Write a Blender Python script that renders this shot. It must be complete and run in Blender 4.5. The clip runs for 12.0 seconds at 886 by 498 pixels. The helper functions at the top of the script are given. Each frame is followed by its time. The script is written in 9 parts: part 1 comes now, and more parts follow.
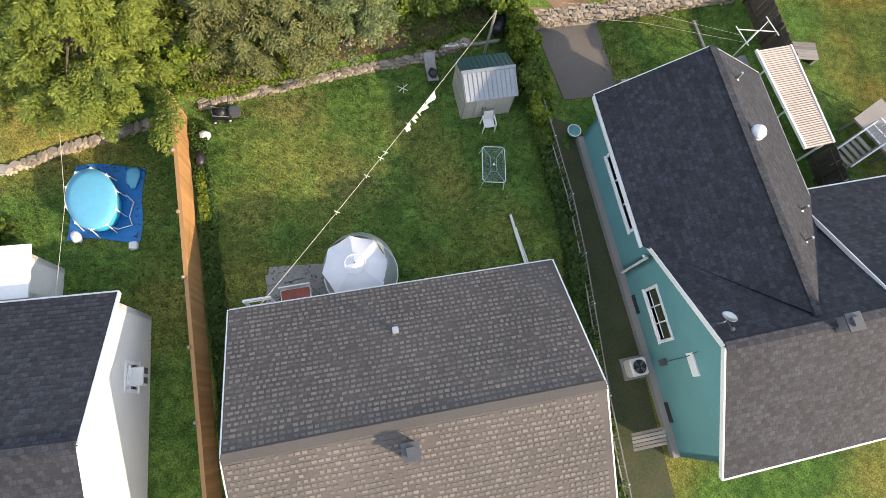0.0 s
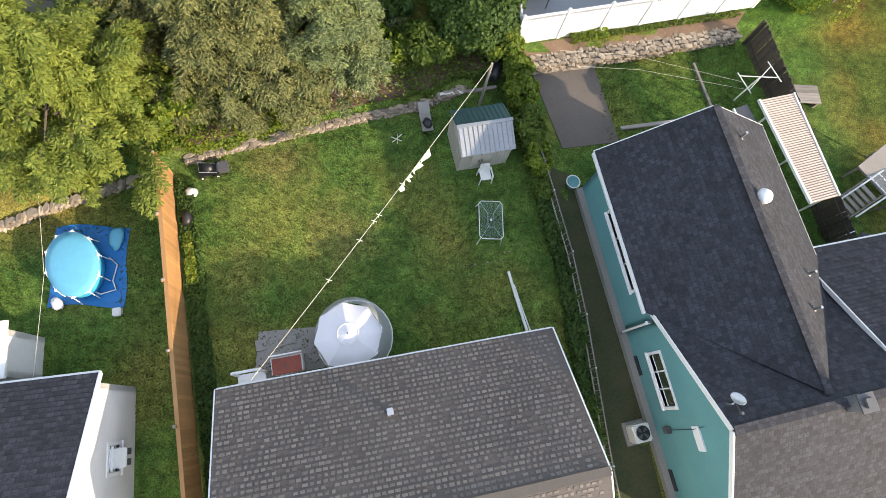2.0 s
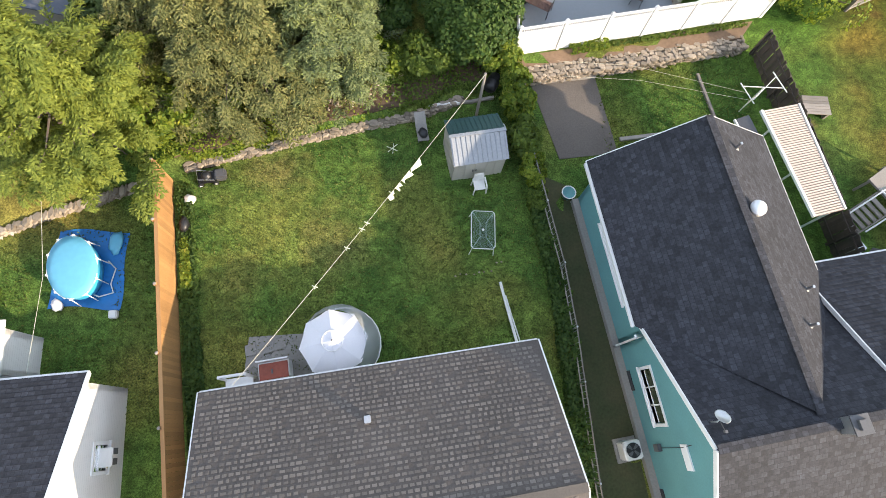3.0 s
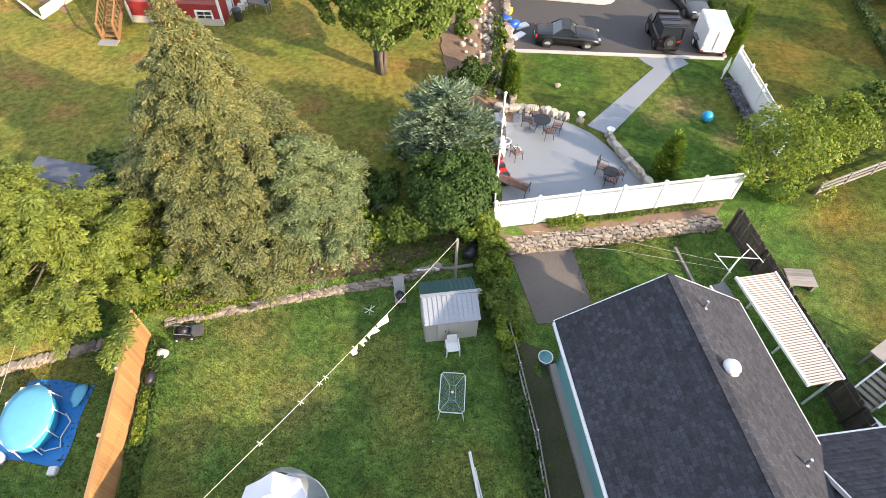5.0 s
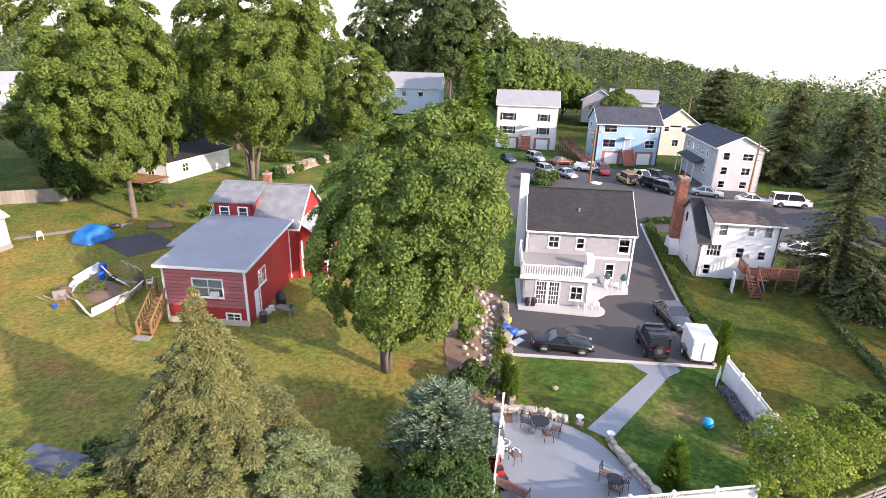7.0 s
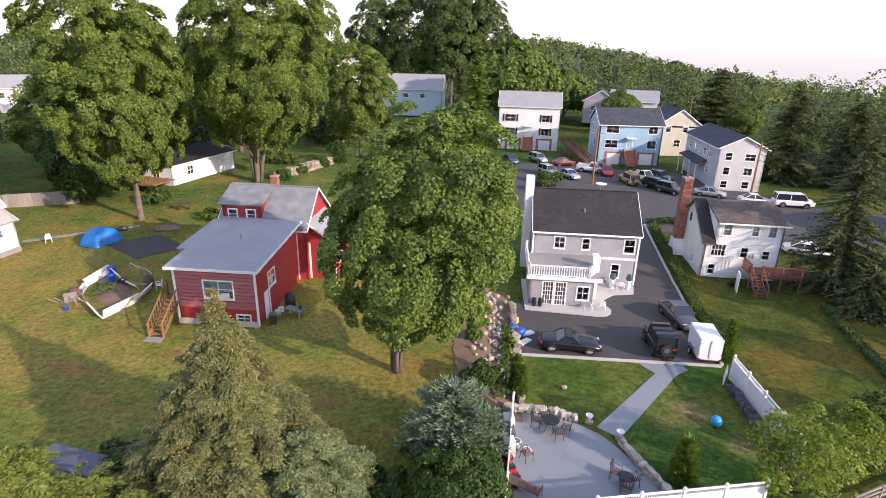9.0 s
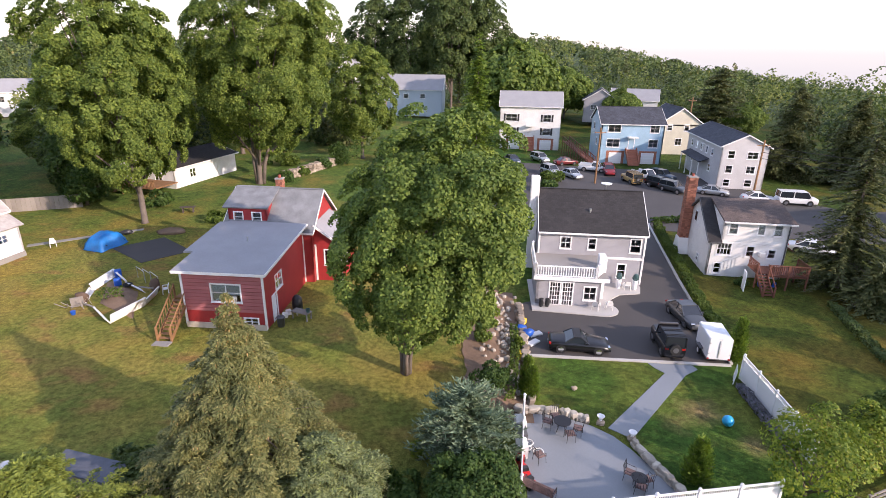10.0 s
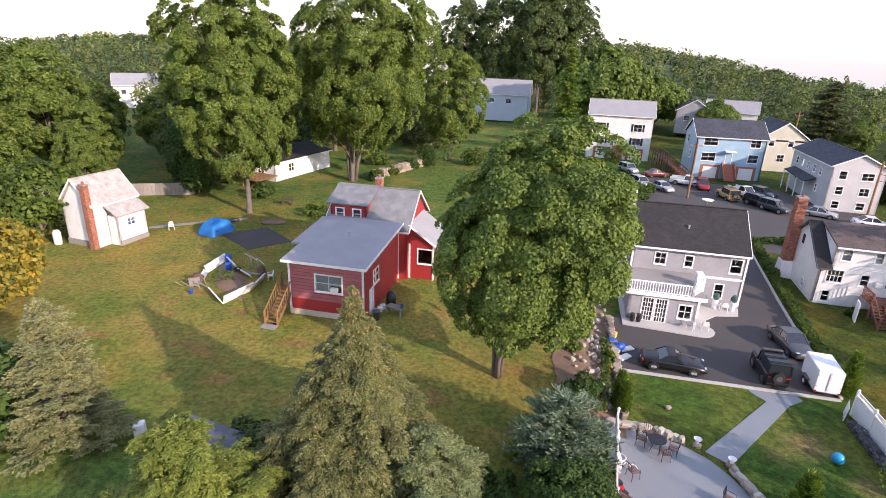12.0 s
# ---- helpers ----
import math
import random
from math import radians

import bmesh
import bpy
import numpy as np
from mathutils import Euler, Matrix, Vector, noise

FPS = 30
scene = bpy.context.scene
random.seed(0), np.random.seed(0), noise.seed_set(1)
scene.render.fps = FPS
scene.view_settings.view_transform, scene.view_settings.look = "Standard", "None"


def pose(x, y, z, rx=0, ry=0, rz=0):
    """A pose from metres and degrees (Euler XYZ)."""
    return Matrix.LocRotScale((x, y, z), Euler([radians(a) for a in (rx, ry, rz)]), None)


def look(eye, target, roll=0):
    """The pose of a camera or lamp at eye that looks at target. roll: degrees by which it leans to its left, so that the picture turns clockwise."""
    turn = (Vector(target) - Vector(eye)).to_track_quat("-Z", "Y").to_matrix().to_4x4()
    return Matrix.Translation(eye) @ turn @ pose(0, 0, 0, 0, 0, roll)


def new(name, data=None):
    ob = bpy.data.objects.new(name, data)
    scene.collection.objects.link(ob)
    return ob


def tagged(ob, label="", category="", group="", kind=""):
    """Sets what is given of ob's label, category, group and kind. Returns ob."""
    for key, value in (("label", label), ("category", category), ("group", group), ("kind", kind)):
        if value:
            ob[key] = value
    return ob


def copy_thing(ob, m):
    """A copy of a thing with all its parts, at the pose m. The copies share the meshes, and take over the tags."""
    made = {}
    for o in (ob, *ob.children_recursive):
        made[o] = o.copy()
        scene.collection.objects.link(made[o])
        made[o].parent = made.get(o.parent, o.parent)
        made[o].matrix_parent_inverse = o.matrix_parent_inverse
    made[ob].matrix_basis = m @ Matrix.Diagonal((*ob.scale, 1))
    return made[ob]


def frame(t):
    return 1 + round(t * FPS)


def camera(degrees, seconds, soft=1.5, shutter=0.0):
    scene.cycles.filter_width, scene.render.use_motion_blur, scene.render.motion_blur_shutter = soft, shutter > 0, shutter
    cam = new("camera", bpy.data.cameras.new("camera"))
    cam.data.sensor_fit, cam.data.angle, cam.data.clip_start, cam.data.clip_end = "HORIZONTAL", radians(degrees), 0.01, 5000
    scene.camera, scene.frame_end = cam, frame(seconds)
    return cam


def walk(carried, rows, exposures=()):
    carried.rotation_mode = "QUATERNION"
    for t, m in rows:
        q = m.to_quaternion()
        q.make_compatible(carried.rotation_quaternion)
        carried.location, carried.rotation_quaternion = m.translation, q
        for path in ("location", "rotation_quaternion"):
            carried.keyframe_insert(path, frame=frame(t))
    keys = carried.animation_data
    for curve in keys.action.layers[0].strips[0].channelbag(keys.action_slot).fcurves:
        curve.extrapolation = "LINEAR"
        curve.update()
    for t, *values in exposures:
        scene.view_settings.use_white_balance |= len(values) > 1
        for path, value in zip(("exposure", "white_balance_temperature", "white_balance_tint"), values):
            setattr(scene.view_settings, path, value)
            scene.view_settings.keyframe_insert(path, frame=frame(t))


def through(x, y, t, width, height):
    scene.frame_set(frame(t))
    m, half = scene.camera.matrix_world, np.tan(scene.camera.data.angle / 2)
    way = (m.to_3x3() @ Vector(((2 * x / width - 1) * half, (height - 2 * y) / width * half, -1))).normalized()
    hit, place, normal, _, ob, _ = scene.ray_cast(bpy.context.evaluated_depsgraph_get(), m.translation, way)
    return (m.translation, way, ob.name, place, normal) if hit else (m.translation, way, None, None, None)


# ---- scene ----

import itertools


cam = camera(78.47, 12.0, soft=0.45)
PATH = [
    (0, (-1.831, -0.174, 20.868), (-0.719, 2.672, 11.346), 19.01),
    (0.5, (-2.011, 0.465, 20.819), (-0.802, 3.436, 11.348), 20.12),
    (1, (-2.071, 1.106, 20.787), (-0.789, 4.145, 11.346), 20.55),
    (1.5, (-2.023, 1.798, 20.812), (-0.762, 4.725, 11.334), 20.63),
    (2, (-1.719, 2.226, 20.867), (-0.519, 5.088, 11.361), 19.99),
    (2.5, (-0.887, 2.127, 20.949), (0.003, 5.110, 11.446), 14.47),
    (4.5, (1.199, 1.387, 20.392), (1.638, 6.250, 11.665), 5.52),
    (5, (2.239, 0.803, 20.180), (2.295, 7.060, 12.379), 1.76),
    (5.5, (2.476, 0.227, 20.231), (2.383, 7.639, 13.518), 1.60),
    (6, (2.420, -0.082, 20.407), (2.292, 8.197, 14.800), 2.13),
    (6.5, (2.726, 0.325, 20.398), (2.482, 9.301, 15.997), 1.99),
    (7, (3.141, 0.070, 20.635), (2.732, 9.437, 17.156), 1.59),
    (9, (2.567, -0.291, 20.748), (2.155, 9.081, 17.287), 1.34),
    (9.5, (2.217, -0.330, 20.810), (1.818, 9.045, 17.352), 1.04),
    (10, (1.964, -0.229, 20.825), (1.562, 9.144, 17.363), 0.88),
    (10.5, (1.421, -0.184, 20.807), (0.882, 9.183, 17.348), 1.41),
    (11, (0.516, -0.740, 20.822), (-0.846, 8.550, 17.380), 2.05),
    (11.5, (0.175, -1.141, 21.001), (-1.467, 8.102, 17.556), 2.26),
    (12, (0.061, -1.188, 21.172), (-1.602, 8.051, 17.726), 2.03),
]
EXPOSURES = [(0, 1.46, 6600, 12), (2.7, 1.63, 6600, 11), (5, 1.85, 6550, 15), (6.5, 1.78, 6150, 22), (7.5, 1.45, 6050, 24), (9, 1.2, 6000, 25), (12, 1.24, 6050, 26)]
walk(cam, [(t, look(eye, target, roll)) for t, eye, target, roll in PATH], EXPOSURES)

# ---- daylight: low sun from the right and behind, hazy bright sky ----
SUN_EL, SUN_DIR = radians(21), Vector((0.85, -0.53, 0)).normalized()
world = bpy.data.worlds.new("sky")
scene.world = world
world.use_nodes = True
wn = world.node_tree.nodes
sky = wn.new("ShaderNodeTexSky")
sky.sky_type, sky.sun_disc = "NISHITA", False
sky.sun_elevation, sky.sun_rotation = SUN_EL, math.atan2(SUN_DIR.x, SUN_DIR.y)
sky.air_density, sky.dust_density, sky.ozone_density = 1.3, 0.8, 1.0
wn["Background"].inputs[1].default_value = 0.125
haze = wn.new("ShaderNodeMix")
haze.data_type = "RGBA"
haze.inputs[0].default_value, haze.inputs[7].default_value = 0.4, (4.25, 4.55, 5.2, 1)
world.node_tree.links.new(sky.outputs[0], haze.inputs[6])
world.node_tree.links.new(haze.outputs[2], wn["Background"].inputs[0])
sun = new("sun", bpy.data.lights.new("sun", "SUN"))
sun.data.energy, sun.data.angle, sun.data.color = 2.75, radians(0.7), (1.0, 0.825, 0.61)
sun.matrix_world = look((SUN_DIR.x * 60, SUN_DIR.y * 60, 60 * math.tan(SUN_EL)), (0, 0, 0))


# ---- materials ----
def node_material(name):
    m = bpy.data.materials.new(name)
    m.use_nodes = True
    return m, m.node_tree.nodes, m.node_tree.links, m.node_tree.nodes["Principled BSDF"]


def shade(c, k):
    return tuple(min(1.0, v * k) for v in c[:3]) + (1,)


def noise_node(n, l, scale, detail=4.0, stretch=None, space="pos"):
    src = n.new("ShaderNodeNewGeometry").outputs["Position"] if space == "pos" else n.new("ShaderNodeTexCoord").outputs["Object"]
    if stretch:
        mp = n.new("ShaderNodeMapping")
        mp.inputs["Scale"].default_value = stretch
        l.new(src, mp.inputs["Vector"])
        src = mp.outputs[0]
    t = n.new("ShaderNodeTexNoise")
    t.inputs["Scale"].default_value, t.inputs["Detail"].default_value = scale, detail
    l.new(src, t.inputs["Vector"])
    return t.outputs["Fac"]


def ramp_node(n, l, fac, stops):
    r = n.new("ShaderNodeValToRGB")
    while len(r.color_ramp.elements) < len(stops):
        r.color_ramp.elements.new(0.5)
    for e, (p, c) in zip(r.color_ramp.elements, stops):
        e.position, e.color = p, (*c[:3], 1)
    l.new(fac, r.inputs[0])
    return r.outputs[0]


def mix_node(n, l, fac, a, b, kind="MIX"):
    m = n.new("ShaderNodeMix")
    m.data_type, m.blend_type = "RGBA", kind
    for s, v in ((m.inputs[0], fac), (m.inputs[6], a), (m.inputs[7], b)):
        if isinstance(v, (int, float)):
            s.default_value = v
        elif isinstance(v, tuple):
            s.default_value = (*v[:3], 1)
        else:
            l.new(v, s)
    return m.outputs[2]


def surface(name, color, rough=0.7, metal=0.0, vary=0.25, coarse=0.35, fine=9.0, bump=0.15, pieces="", spread=0.25, stretch=None, dirt=None, coat=0.0, spec=0.5):
    """A weathered surface: coarse stains and fine grain over one colour, and a shift of tone from piece to piece."""
    m, n, l, b = node_material(name)
    big = noise_node(n, l, coarse, 3)
    small = noise_node(n, l, fine, 5, stretch)
    c = ramp_node(n, l, big, [(0.3, shade(color, 1 - vary)), (0.7, dirt or shade(color, 1 + vary))])
    g = ramp_node(n, l, small, [(0.3, shade(color, 1 - vary)), (0.7, shade(color, 1 + vary))])
    c = mix_node(n, l, 0.5, c, g)
    if pieces:
        src = n.new("ShaderNodeObjectInfo").outputs["Random"] if pieces == "object" else n.new("ShaderNodeNewGeometry").outputs["Random Per Island"]
        tone = ramp_node(n, l, src, [(0.0, (1 - spread,) * 3), (0.5, (1, 1, 1)), (1.0, (1 + spread,) * 3)])
        c = mix_node(n, l, 1.0, c, tone, "MULTIPLY")
    l.new(c, b.inputs["Base Color"])
    b.inputs["Roughness"].default_value, b.inputs["Metallic"].default_value = rough, metal
    b.inputs["Coat Weight"].default_value, b.inputs["Specular IOR Level"].default_value = coat, spec
    if bump:
        bp = n.new("ShaderNodeBump")
        bp.inputs["Strength"].default_value, bp.inputs["Distance"].default_value = bump, 0.02
        l.new(small, bp.inputs["Height"])
        l.new(bp.outputs[0], b.inputs["Normal"])
    return m


def siding(name, color, pitch=0.11, vary=0.08, rough=0.55):
    """Horizontal clapboards: a saw-tooth relief down the wall, with faint stains."""
    m, n, l, b = node_material(name)
    pos = n.new("ShaderNodeNewGeometry").outputs["Position"]
    sep = n.new("ShaderNodeSeparateXYZ")
    l.new(pos, sep.inputs[0])
    d = n.new("ShaderNodeMath")
    d.operation = "DIVIDE"
    d.inputs[1].default_value = pitch
    l.new(sep.outputs[2], d.inputs[0])
    f = n.new("ShaderNodeMath")
    f.operation = "FRACT"
    l.new(d.outputs[0], f.inputs[0])
    big = noise_node(n, l, 0.6, 4)
    c = ramp_node(n, l, big, [(0.3, shade(color, 1 - vary)), (0.7, shade(color, 1 + vary))])
    line = ramp_node(n, l, f.outputs[0], [(0.0, (0.55,) * 3), (0.12, (1,) * 3), (1.0, (1,) * 3)])
    l.new(mix_node(n, l, 0.55, c, mix_node(n, l, 1.0, c, line, "MULTIPLY")), b.inputs["Base Color"])
    b.inputs["Roughness"].default_value = rough
    bp = n.new("ShaderNodeBump")
    bp.inputs["Strength"].default_value, bp.inputs["Distance"].default_value, bp.invert = 0.5, 0.02, True
    l.new(f.outputs[0], bp.inputs["Height"])
    l.new(bp.outputs[0], b.inputs["Normal"])
    return m


def foliage(name, dark, light, dry=None, through=0.3, coarse=0.5):
    """Leaves: tone by leaf and by bough, some light let through."""
    m, n, l, b = node_material(name)
    rnd = n.new("ShaderNodeNewGeometry").outputs["Random Per Island"]
    stops = [(0.0, dark), (0.75, light)]
    if dry:
        stops = [(0.0, dark), (0.7, light), (0.9, light), (1.0, dry)]
    c = ramp_node(n, l, rnd, stops)
    big = noise_node(n, l, coarse, 2)
    tone = ramp_node(n, l, big, [(0.3, (0.72, 0.78, 0.75)), (0.7, (1.2, 1.15, 1.0))])
    c = mix_node(n, l, 1.0, c, tone, "MULTIPLY")
    l.new(c, b.inputs["Base Color"])
    b.inputs["Roughness"].default_value, b.inputs["Specular IOR Level"].default_value = 0.6, 0.25
    t = n.new("ShaderNodeBsdfTranslucent")
    l.new(mix_node(n, l, 1.0, c, (1.3, 1.35, 0.7), "MULTIPLY"), t.inputs[0])
    mx = n.new("ShaderNodeMixShader")
    mx.inputs[0].default_value = through
    l.new(b.outputs[0], mx.inputs[1])
    l.new(t.outputs[0], mx.inputs[2])
    l.new(mx.outputs[0], n["Material Output"].inputs[0])
    return m


def lawn(name, green, lush, dry, earth, straw, dry_at=0.56):
    m, n, l, b = node_material(name)
    patch = noise_node(n, l, 0.16, 4)
    mid = noise_node(n, l, 0.9, 5)
    fine = noise_node(n, l, 14.0, 4)
    c = mix_node(n, l, ramp_node(n, l, mid, [(0.35, (0, 0, 0)), (0.65, (1, 1, 1))]), green, lush)
    c = mix_node(n, l, ramp_node(n, l, patch, [(dry_at - 0.08, (0, 0, 0)), (dry_at + 0.12, (0.85,) * 3)]), c, dry)
    bare = noise_node(n, l, 0.5, 6)
    c = mix_node(n, l, ramp_node(n, l, bare, [(0.66, (0, 0, 0)), (0.78, (0.7,) * 3)]), c, earth)
    sep = n.new("ShaderNodeSeparateXYZ")
    l.new(n.new("ShaderNodeNewGeometry").outputs["Position"], sep.inputs[0])
    back = n.new("ShaderNodeMapRange")
    back.inputs[1].default_value, back.inputs[2].default_value = 17.0, 27.0
    l.new(sep.outputs[1], back.inputs[0])
    # Pale straw fades past y = 48: tree shade put into the far lawn's colour.
    shady = n.new("ShaderNodeMapRange")
    shady.inputs[1].default_value, shady.inputs[2].default_value, shady.inputs[3].default_value, shady.inputs[4].default_value = 48.0, 70.0, 1.0, 0.1
    l.new(sep.outputs[1], shady.inputs[0])
    front = n.new("ShaderNodeMath")
    front.operation = "MULTIPLY"
    l.new(back.outputs[0], front.inputs[0])
    l.new(shady.outputs[0], front.inputs[1])
    west = n.new("ShaderNodeMapRange")
    west.inputs[1].default_value, west.inputs[2].default_value, west.inputs[3].default_value, west.inputs[4].default_value = 3.0, 9.0, 1.0, 0.25
    l.new(sep.outputs[0], west.inputs[0])
    parched = n.new("ShaderNodeMath")
    parched.operation = "MULTIPLY"
    l.new(front.outputs[0], parched.inputs[0])
    l.new(west.outputs[0], parched.inputs[1])
    weak = n.new("ShaderNodeMath")
    weak.operation = "MULTIPLY"
    l.new(parched.outputs[0], weak.inputs[0])
    l.new(ramp_node(n, l, noise_node(n, l, 0.22, 5), [(0.32, (0.08,) * 3), (0.68, (0.85,) * 3)]), weak.inputs[1])
    c = mix_node(n, l, parched.outputs[0], c, mix_node(n, l, 1.0, c, (1.36, 1.08, 0.82), "MULTIPLY"))
    c = mix_node(n, l, weak.outputs[0], c, straw)
    rust = noise_node(n, l, 0.3, 5, (1, 1.7, 1))
    burnt = n.new("ShaderNodeMath")
    burnt.operation = "MULTIPLY"
    l.new(parched.outputs[0], burnt.inputs[0])
    l.new(ramp_node(n, l, rust, [(0.56, (0, 0, 0)), (0.7, (0.75,) * 3)]), burnt.inputs[1])
    c = mix_node(n, l, burnt.outputs[0], c, (0.25, 0.135, 0.05))
    east = n.new("ShaderNodeMapRange")
    east.inputs[1].default_value, east.inputs[2].default_value = 5.0, 8.0
    l.new(sep.outputs[0], east.inputs[0])
    north = n.new("ShaderNodeMapRange")
    north.inputs[1].default_value, north.inputs[2].default_value, north.inputs[3].default_value = 18.8, 20.2, 0.35
    l.new(sep.outputs[1], north.inputs[0])
    garden = n.new("ShaderNodeMath")
    garden.operation = "MULTIPLY"
    l.new(east.outputs[0], garden.inputs[0])
    l.new(north.outputs[0], garden.inputs[1])
    c = mix_node(n, l, garden.outputs[0], c, mix_node(n, l, 1.0, c, (0.54, 0.7, 0.55), "MULTIPLY"))
    # Darkens the grass past x = 20, painting in the conifers' shade.
    field = n.new("ShaderNodeMapRange")
    field.inputs[1].default_value, field.inputs[2].default_value = 19.5, 22.0
    l.new(sep.outputs[0], field.inputs[0])
    c = mix_node(n, l, field.outputs[0], c, mix_node(n, l, 1.0, c, (1.05, 0.76, 0.74), "MULTIPLY"))
    # The broad yellow spot at (-5.4, 10.0) paints sunlight on the near lawn.
    for px, py, size, tone in ((16.5, 27.9, 1.5, (0.26, 0.17, 0.085)), (14.7, 26.6, 1.1, (0.20, 0.16, 0.06)), (18.4, 24.8, 1.0, (0.22, 0.155, 0.075)), (-5.6, 12.4, 1.5, (0.22, 0.15, 0.065)), (-5.4, 10.0, 2.8, (0.25, 0.24, 0.055)), (-3.0, 9.4, 1.8, (0.2, 0.165, 0.055)), (-7.0, 7.6, 1.6, (0.2, 0.18, 0.05))):
        at = n.new("ShaderNodeVectorMath")
        at.operation = "DISTANCE"
        at.inputs[1].default_value = (px, py, 0.4)
        l.new(n.new("ShaderNodeNewGeometry").outputs["Position"], at.inputs[0])
        ragged = n.new("ShaderNodeMath")
        ragged.operation = "MULTIPLY_ADD"
        ragged.inputs[1].default_value = size * 1.6
        l.new(noise_node(n, l, 1.1, 5), ragged.inputs[0])
        l.new(at.outputs["Value"], ragged.inputs[2])
        near = n.new("ShaderNodeMapRange")
        near.inputs[1].default_value, near.inputs[2].default_value, near.inputs[3].default_value, near.inputs[4].default_value = size * 0.7, size * 1.9, 0.75, 0.0
        l.new(ragged.outputs[0], near.inputs[0])
        c = mix_node(n, l, near.outputs[0], c, tone)
    clump = noise_node(n, l, 3.2, 4)
    c = mix_node(n, l, 1.0, c, ramp_node(n, l, clump, [(0.35, (0.72,) * 3), (0.65, (1.28,) * 3)]), "MULTIPLY")
    away = n.new("ShaderNodeVectorMath")
    away.operation = "LENGTH"
    l.new(n.new("ShaderNodeNewGeometry").outputs["Position"], away.inputs[0])
    wild = n.new("ShaderNodeMapRange")
    wild.inputs[1].default_value, wild.inputs[2].default_value = 170.0, 240.0
    l.new(away.outputs["Value"], wild.inputs[0])
    c = mix_node(n, l, wild.outputs[0], c, ramp_node(n, l, noise_node(n, l, 0.05, 6), [(0.35, (0.03, 0.048, 0.02)), (0.65, (0.075, 0.1, 0.04))]))
    speck = noise_node(n, l, 40.0, 3)
    c = mix_node(n, l, 1.0, c, ramp_node(n, l, fine, [(0.3, (0.5,) * 3), (0.7, (1.5,) * 3)]), "MULTIPLY")
    c = mix_node(n, l, 1.0, c, ramp_node(n, l, speck, [(0.35, (0.65,) * 3), (0.65, (1.35,) * 3)]), "MULTIPLY")
    l.new(c, b.inputs["Base Color"])
    b.inputs["Roughness"].default_value, b.inputs["Specular IOR Level"].default_value = 0.9, 0.1
    bp = n.new("ShaderNodeBump")
    bp.inputs["Strength"].default_value, bp.inputs["Distance"].default_value = 0.6, 0.05
    l.new(fine, bp.inputs["Height"])
    l.new(bp.outputs[0], b.inputs["Normal"])
    return m


def shingles(name, color, tab=0.3, row=0.14, spread=0.3, stain=0.18):
    """Asphalt shingles: rows of tabs in two tones with dark joints; one version for each way that a ridge can run."""
    out = []
    for along_y in (False, True):
        m, n, l, b = node_material(name)
        mp = n.new("ShaderNodeMapping")
        mp.inputs["Rotation"].default_value = (0, 0, math.pi / 2 if along_y else 0)
        l.new(n.new("ShaderNodeTexCoord").outputs["Object"], mp.inputs["Vector"])
        br = n.new("ShaderNodeTexBrick")
        for key, v in (("Color1", shade(color, 1 - spread)), ("Color2", shade(color, 1 + spread)), ("Mortar", shade(color, 0.68)), ("Scale", 1.0), ("Mortar Size", 0.011), ("Brick Width", tab), ("Row Height", row), ("Mortar Smooth", 0.3)):
            br.inputs[key].default_value = v
        l.new(mp.outputs[0], br.inputs["Vector"])
        big = ramp_node(n, l, noise_node(n, l, 0.6, 4), [(0.3, (1 - stain,) * 3), (0.7, (1 + stain,) * 3)])
        fine = ramp_node(n, l, noise_node(n, l, 11.0, 4), [(0.3, (0.72,) * 3), (0.7, (1.28,) * 3)])
        c = mix_node(n, l, 1.0, br.outputs["Color"], big, "MULTIPLY")
        l.new(mix_node(n, l, 1.0, c, fine, "MULTIPLY"), b.inputs["Base Color"])
        b.inputs["Roughness"].default_value = 0.88
        bp = n.new("ShaderNodeBump")
        bp.inputs["Strength"].default_value, bp.inputs["Distance"].default_value, bp.invert = 0.5, 0.01, True
        l.new(br.outputs["Fac"], bp.inputs["Height"])
        l.new(bp.outputs[0], b.inputs["Normal"])
        out.append(m)
    return tuple(out)


def clear_glass(name, tint=(0.75, 0.8, 0.82), rough=0.02):
    m, n, l, b = node_material(name)
    b.inputs["Base Color"].default_value = (*tint, 1)
    b.inputs["Roughness"].default_value, b.inputs["Transmission Weight"].default_value, b.inputs["IOR"].default_value = rough, 1.0, 1.45
    return m


GRASS = lawn("mown_grass", (0.050, 0.098, 0.021), (0.098, 0.162, 0.033), (0.21, 0.175, 0.045), (0.22, 0.13, 0.06), (0.235, 0.19, 0.046))
BLADES = foliage("grass_blades", (0.045, 0.075, 0.018), (0.12, 0.15, 0.035), (0.22, 0.19, 0.07), 0.2, 0.25)
SHINGLE = surface("brown_grey_shingle", (0.155, 0.136, 0.12), 0.9, vary=0.2, coarse=0.5, fine=25, bump=0.4, pieces="object", spread=0.24)
SHINGLE_BASE = surface("worn_shingle_felt", (0.1, 0.088, 0.078), 0.95, vary=0.15, coarse=0.5, fine=20, bump=0.3)
# Darker copy of the shingle: printed band plus painted shade between tabs.
SHINGLE_SHADE = surface("shade_toned_shingle_course", (0.102, 0.088, 0.079), 0.95, vary=0.25, coarse=0.6, fine=16, bump=0.4)
SHINGLE_ISLE = surface("brown_grey_shingle_rest", (0.155, 0.136, 0.12), 0.9, vary=0.2, coarse=0.5, fine=25, bump=0.4, pieces="island", spread=0.24)
SLATE = shingles("charcoal_shingle", (0.031, 0.032, 0.040), 0.2, 0.15, 0.4)
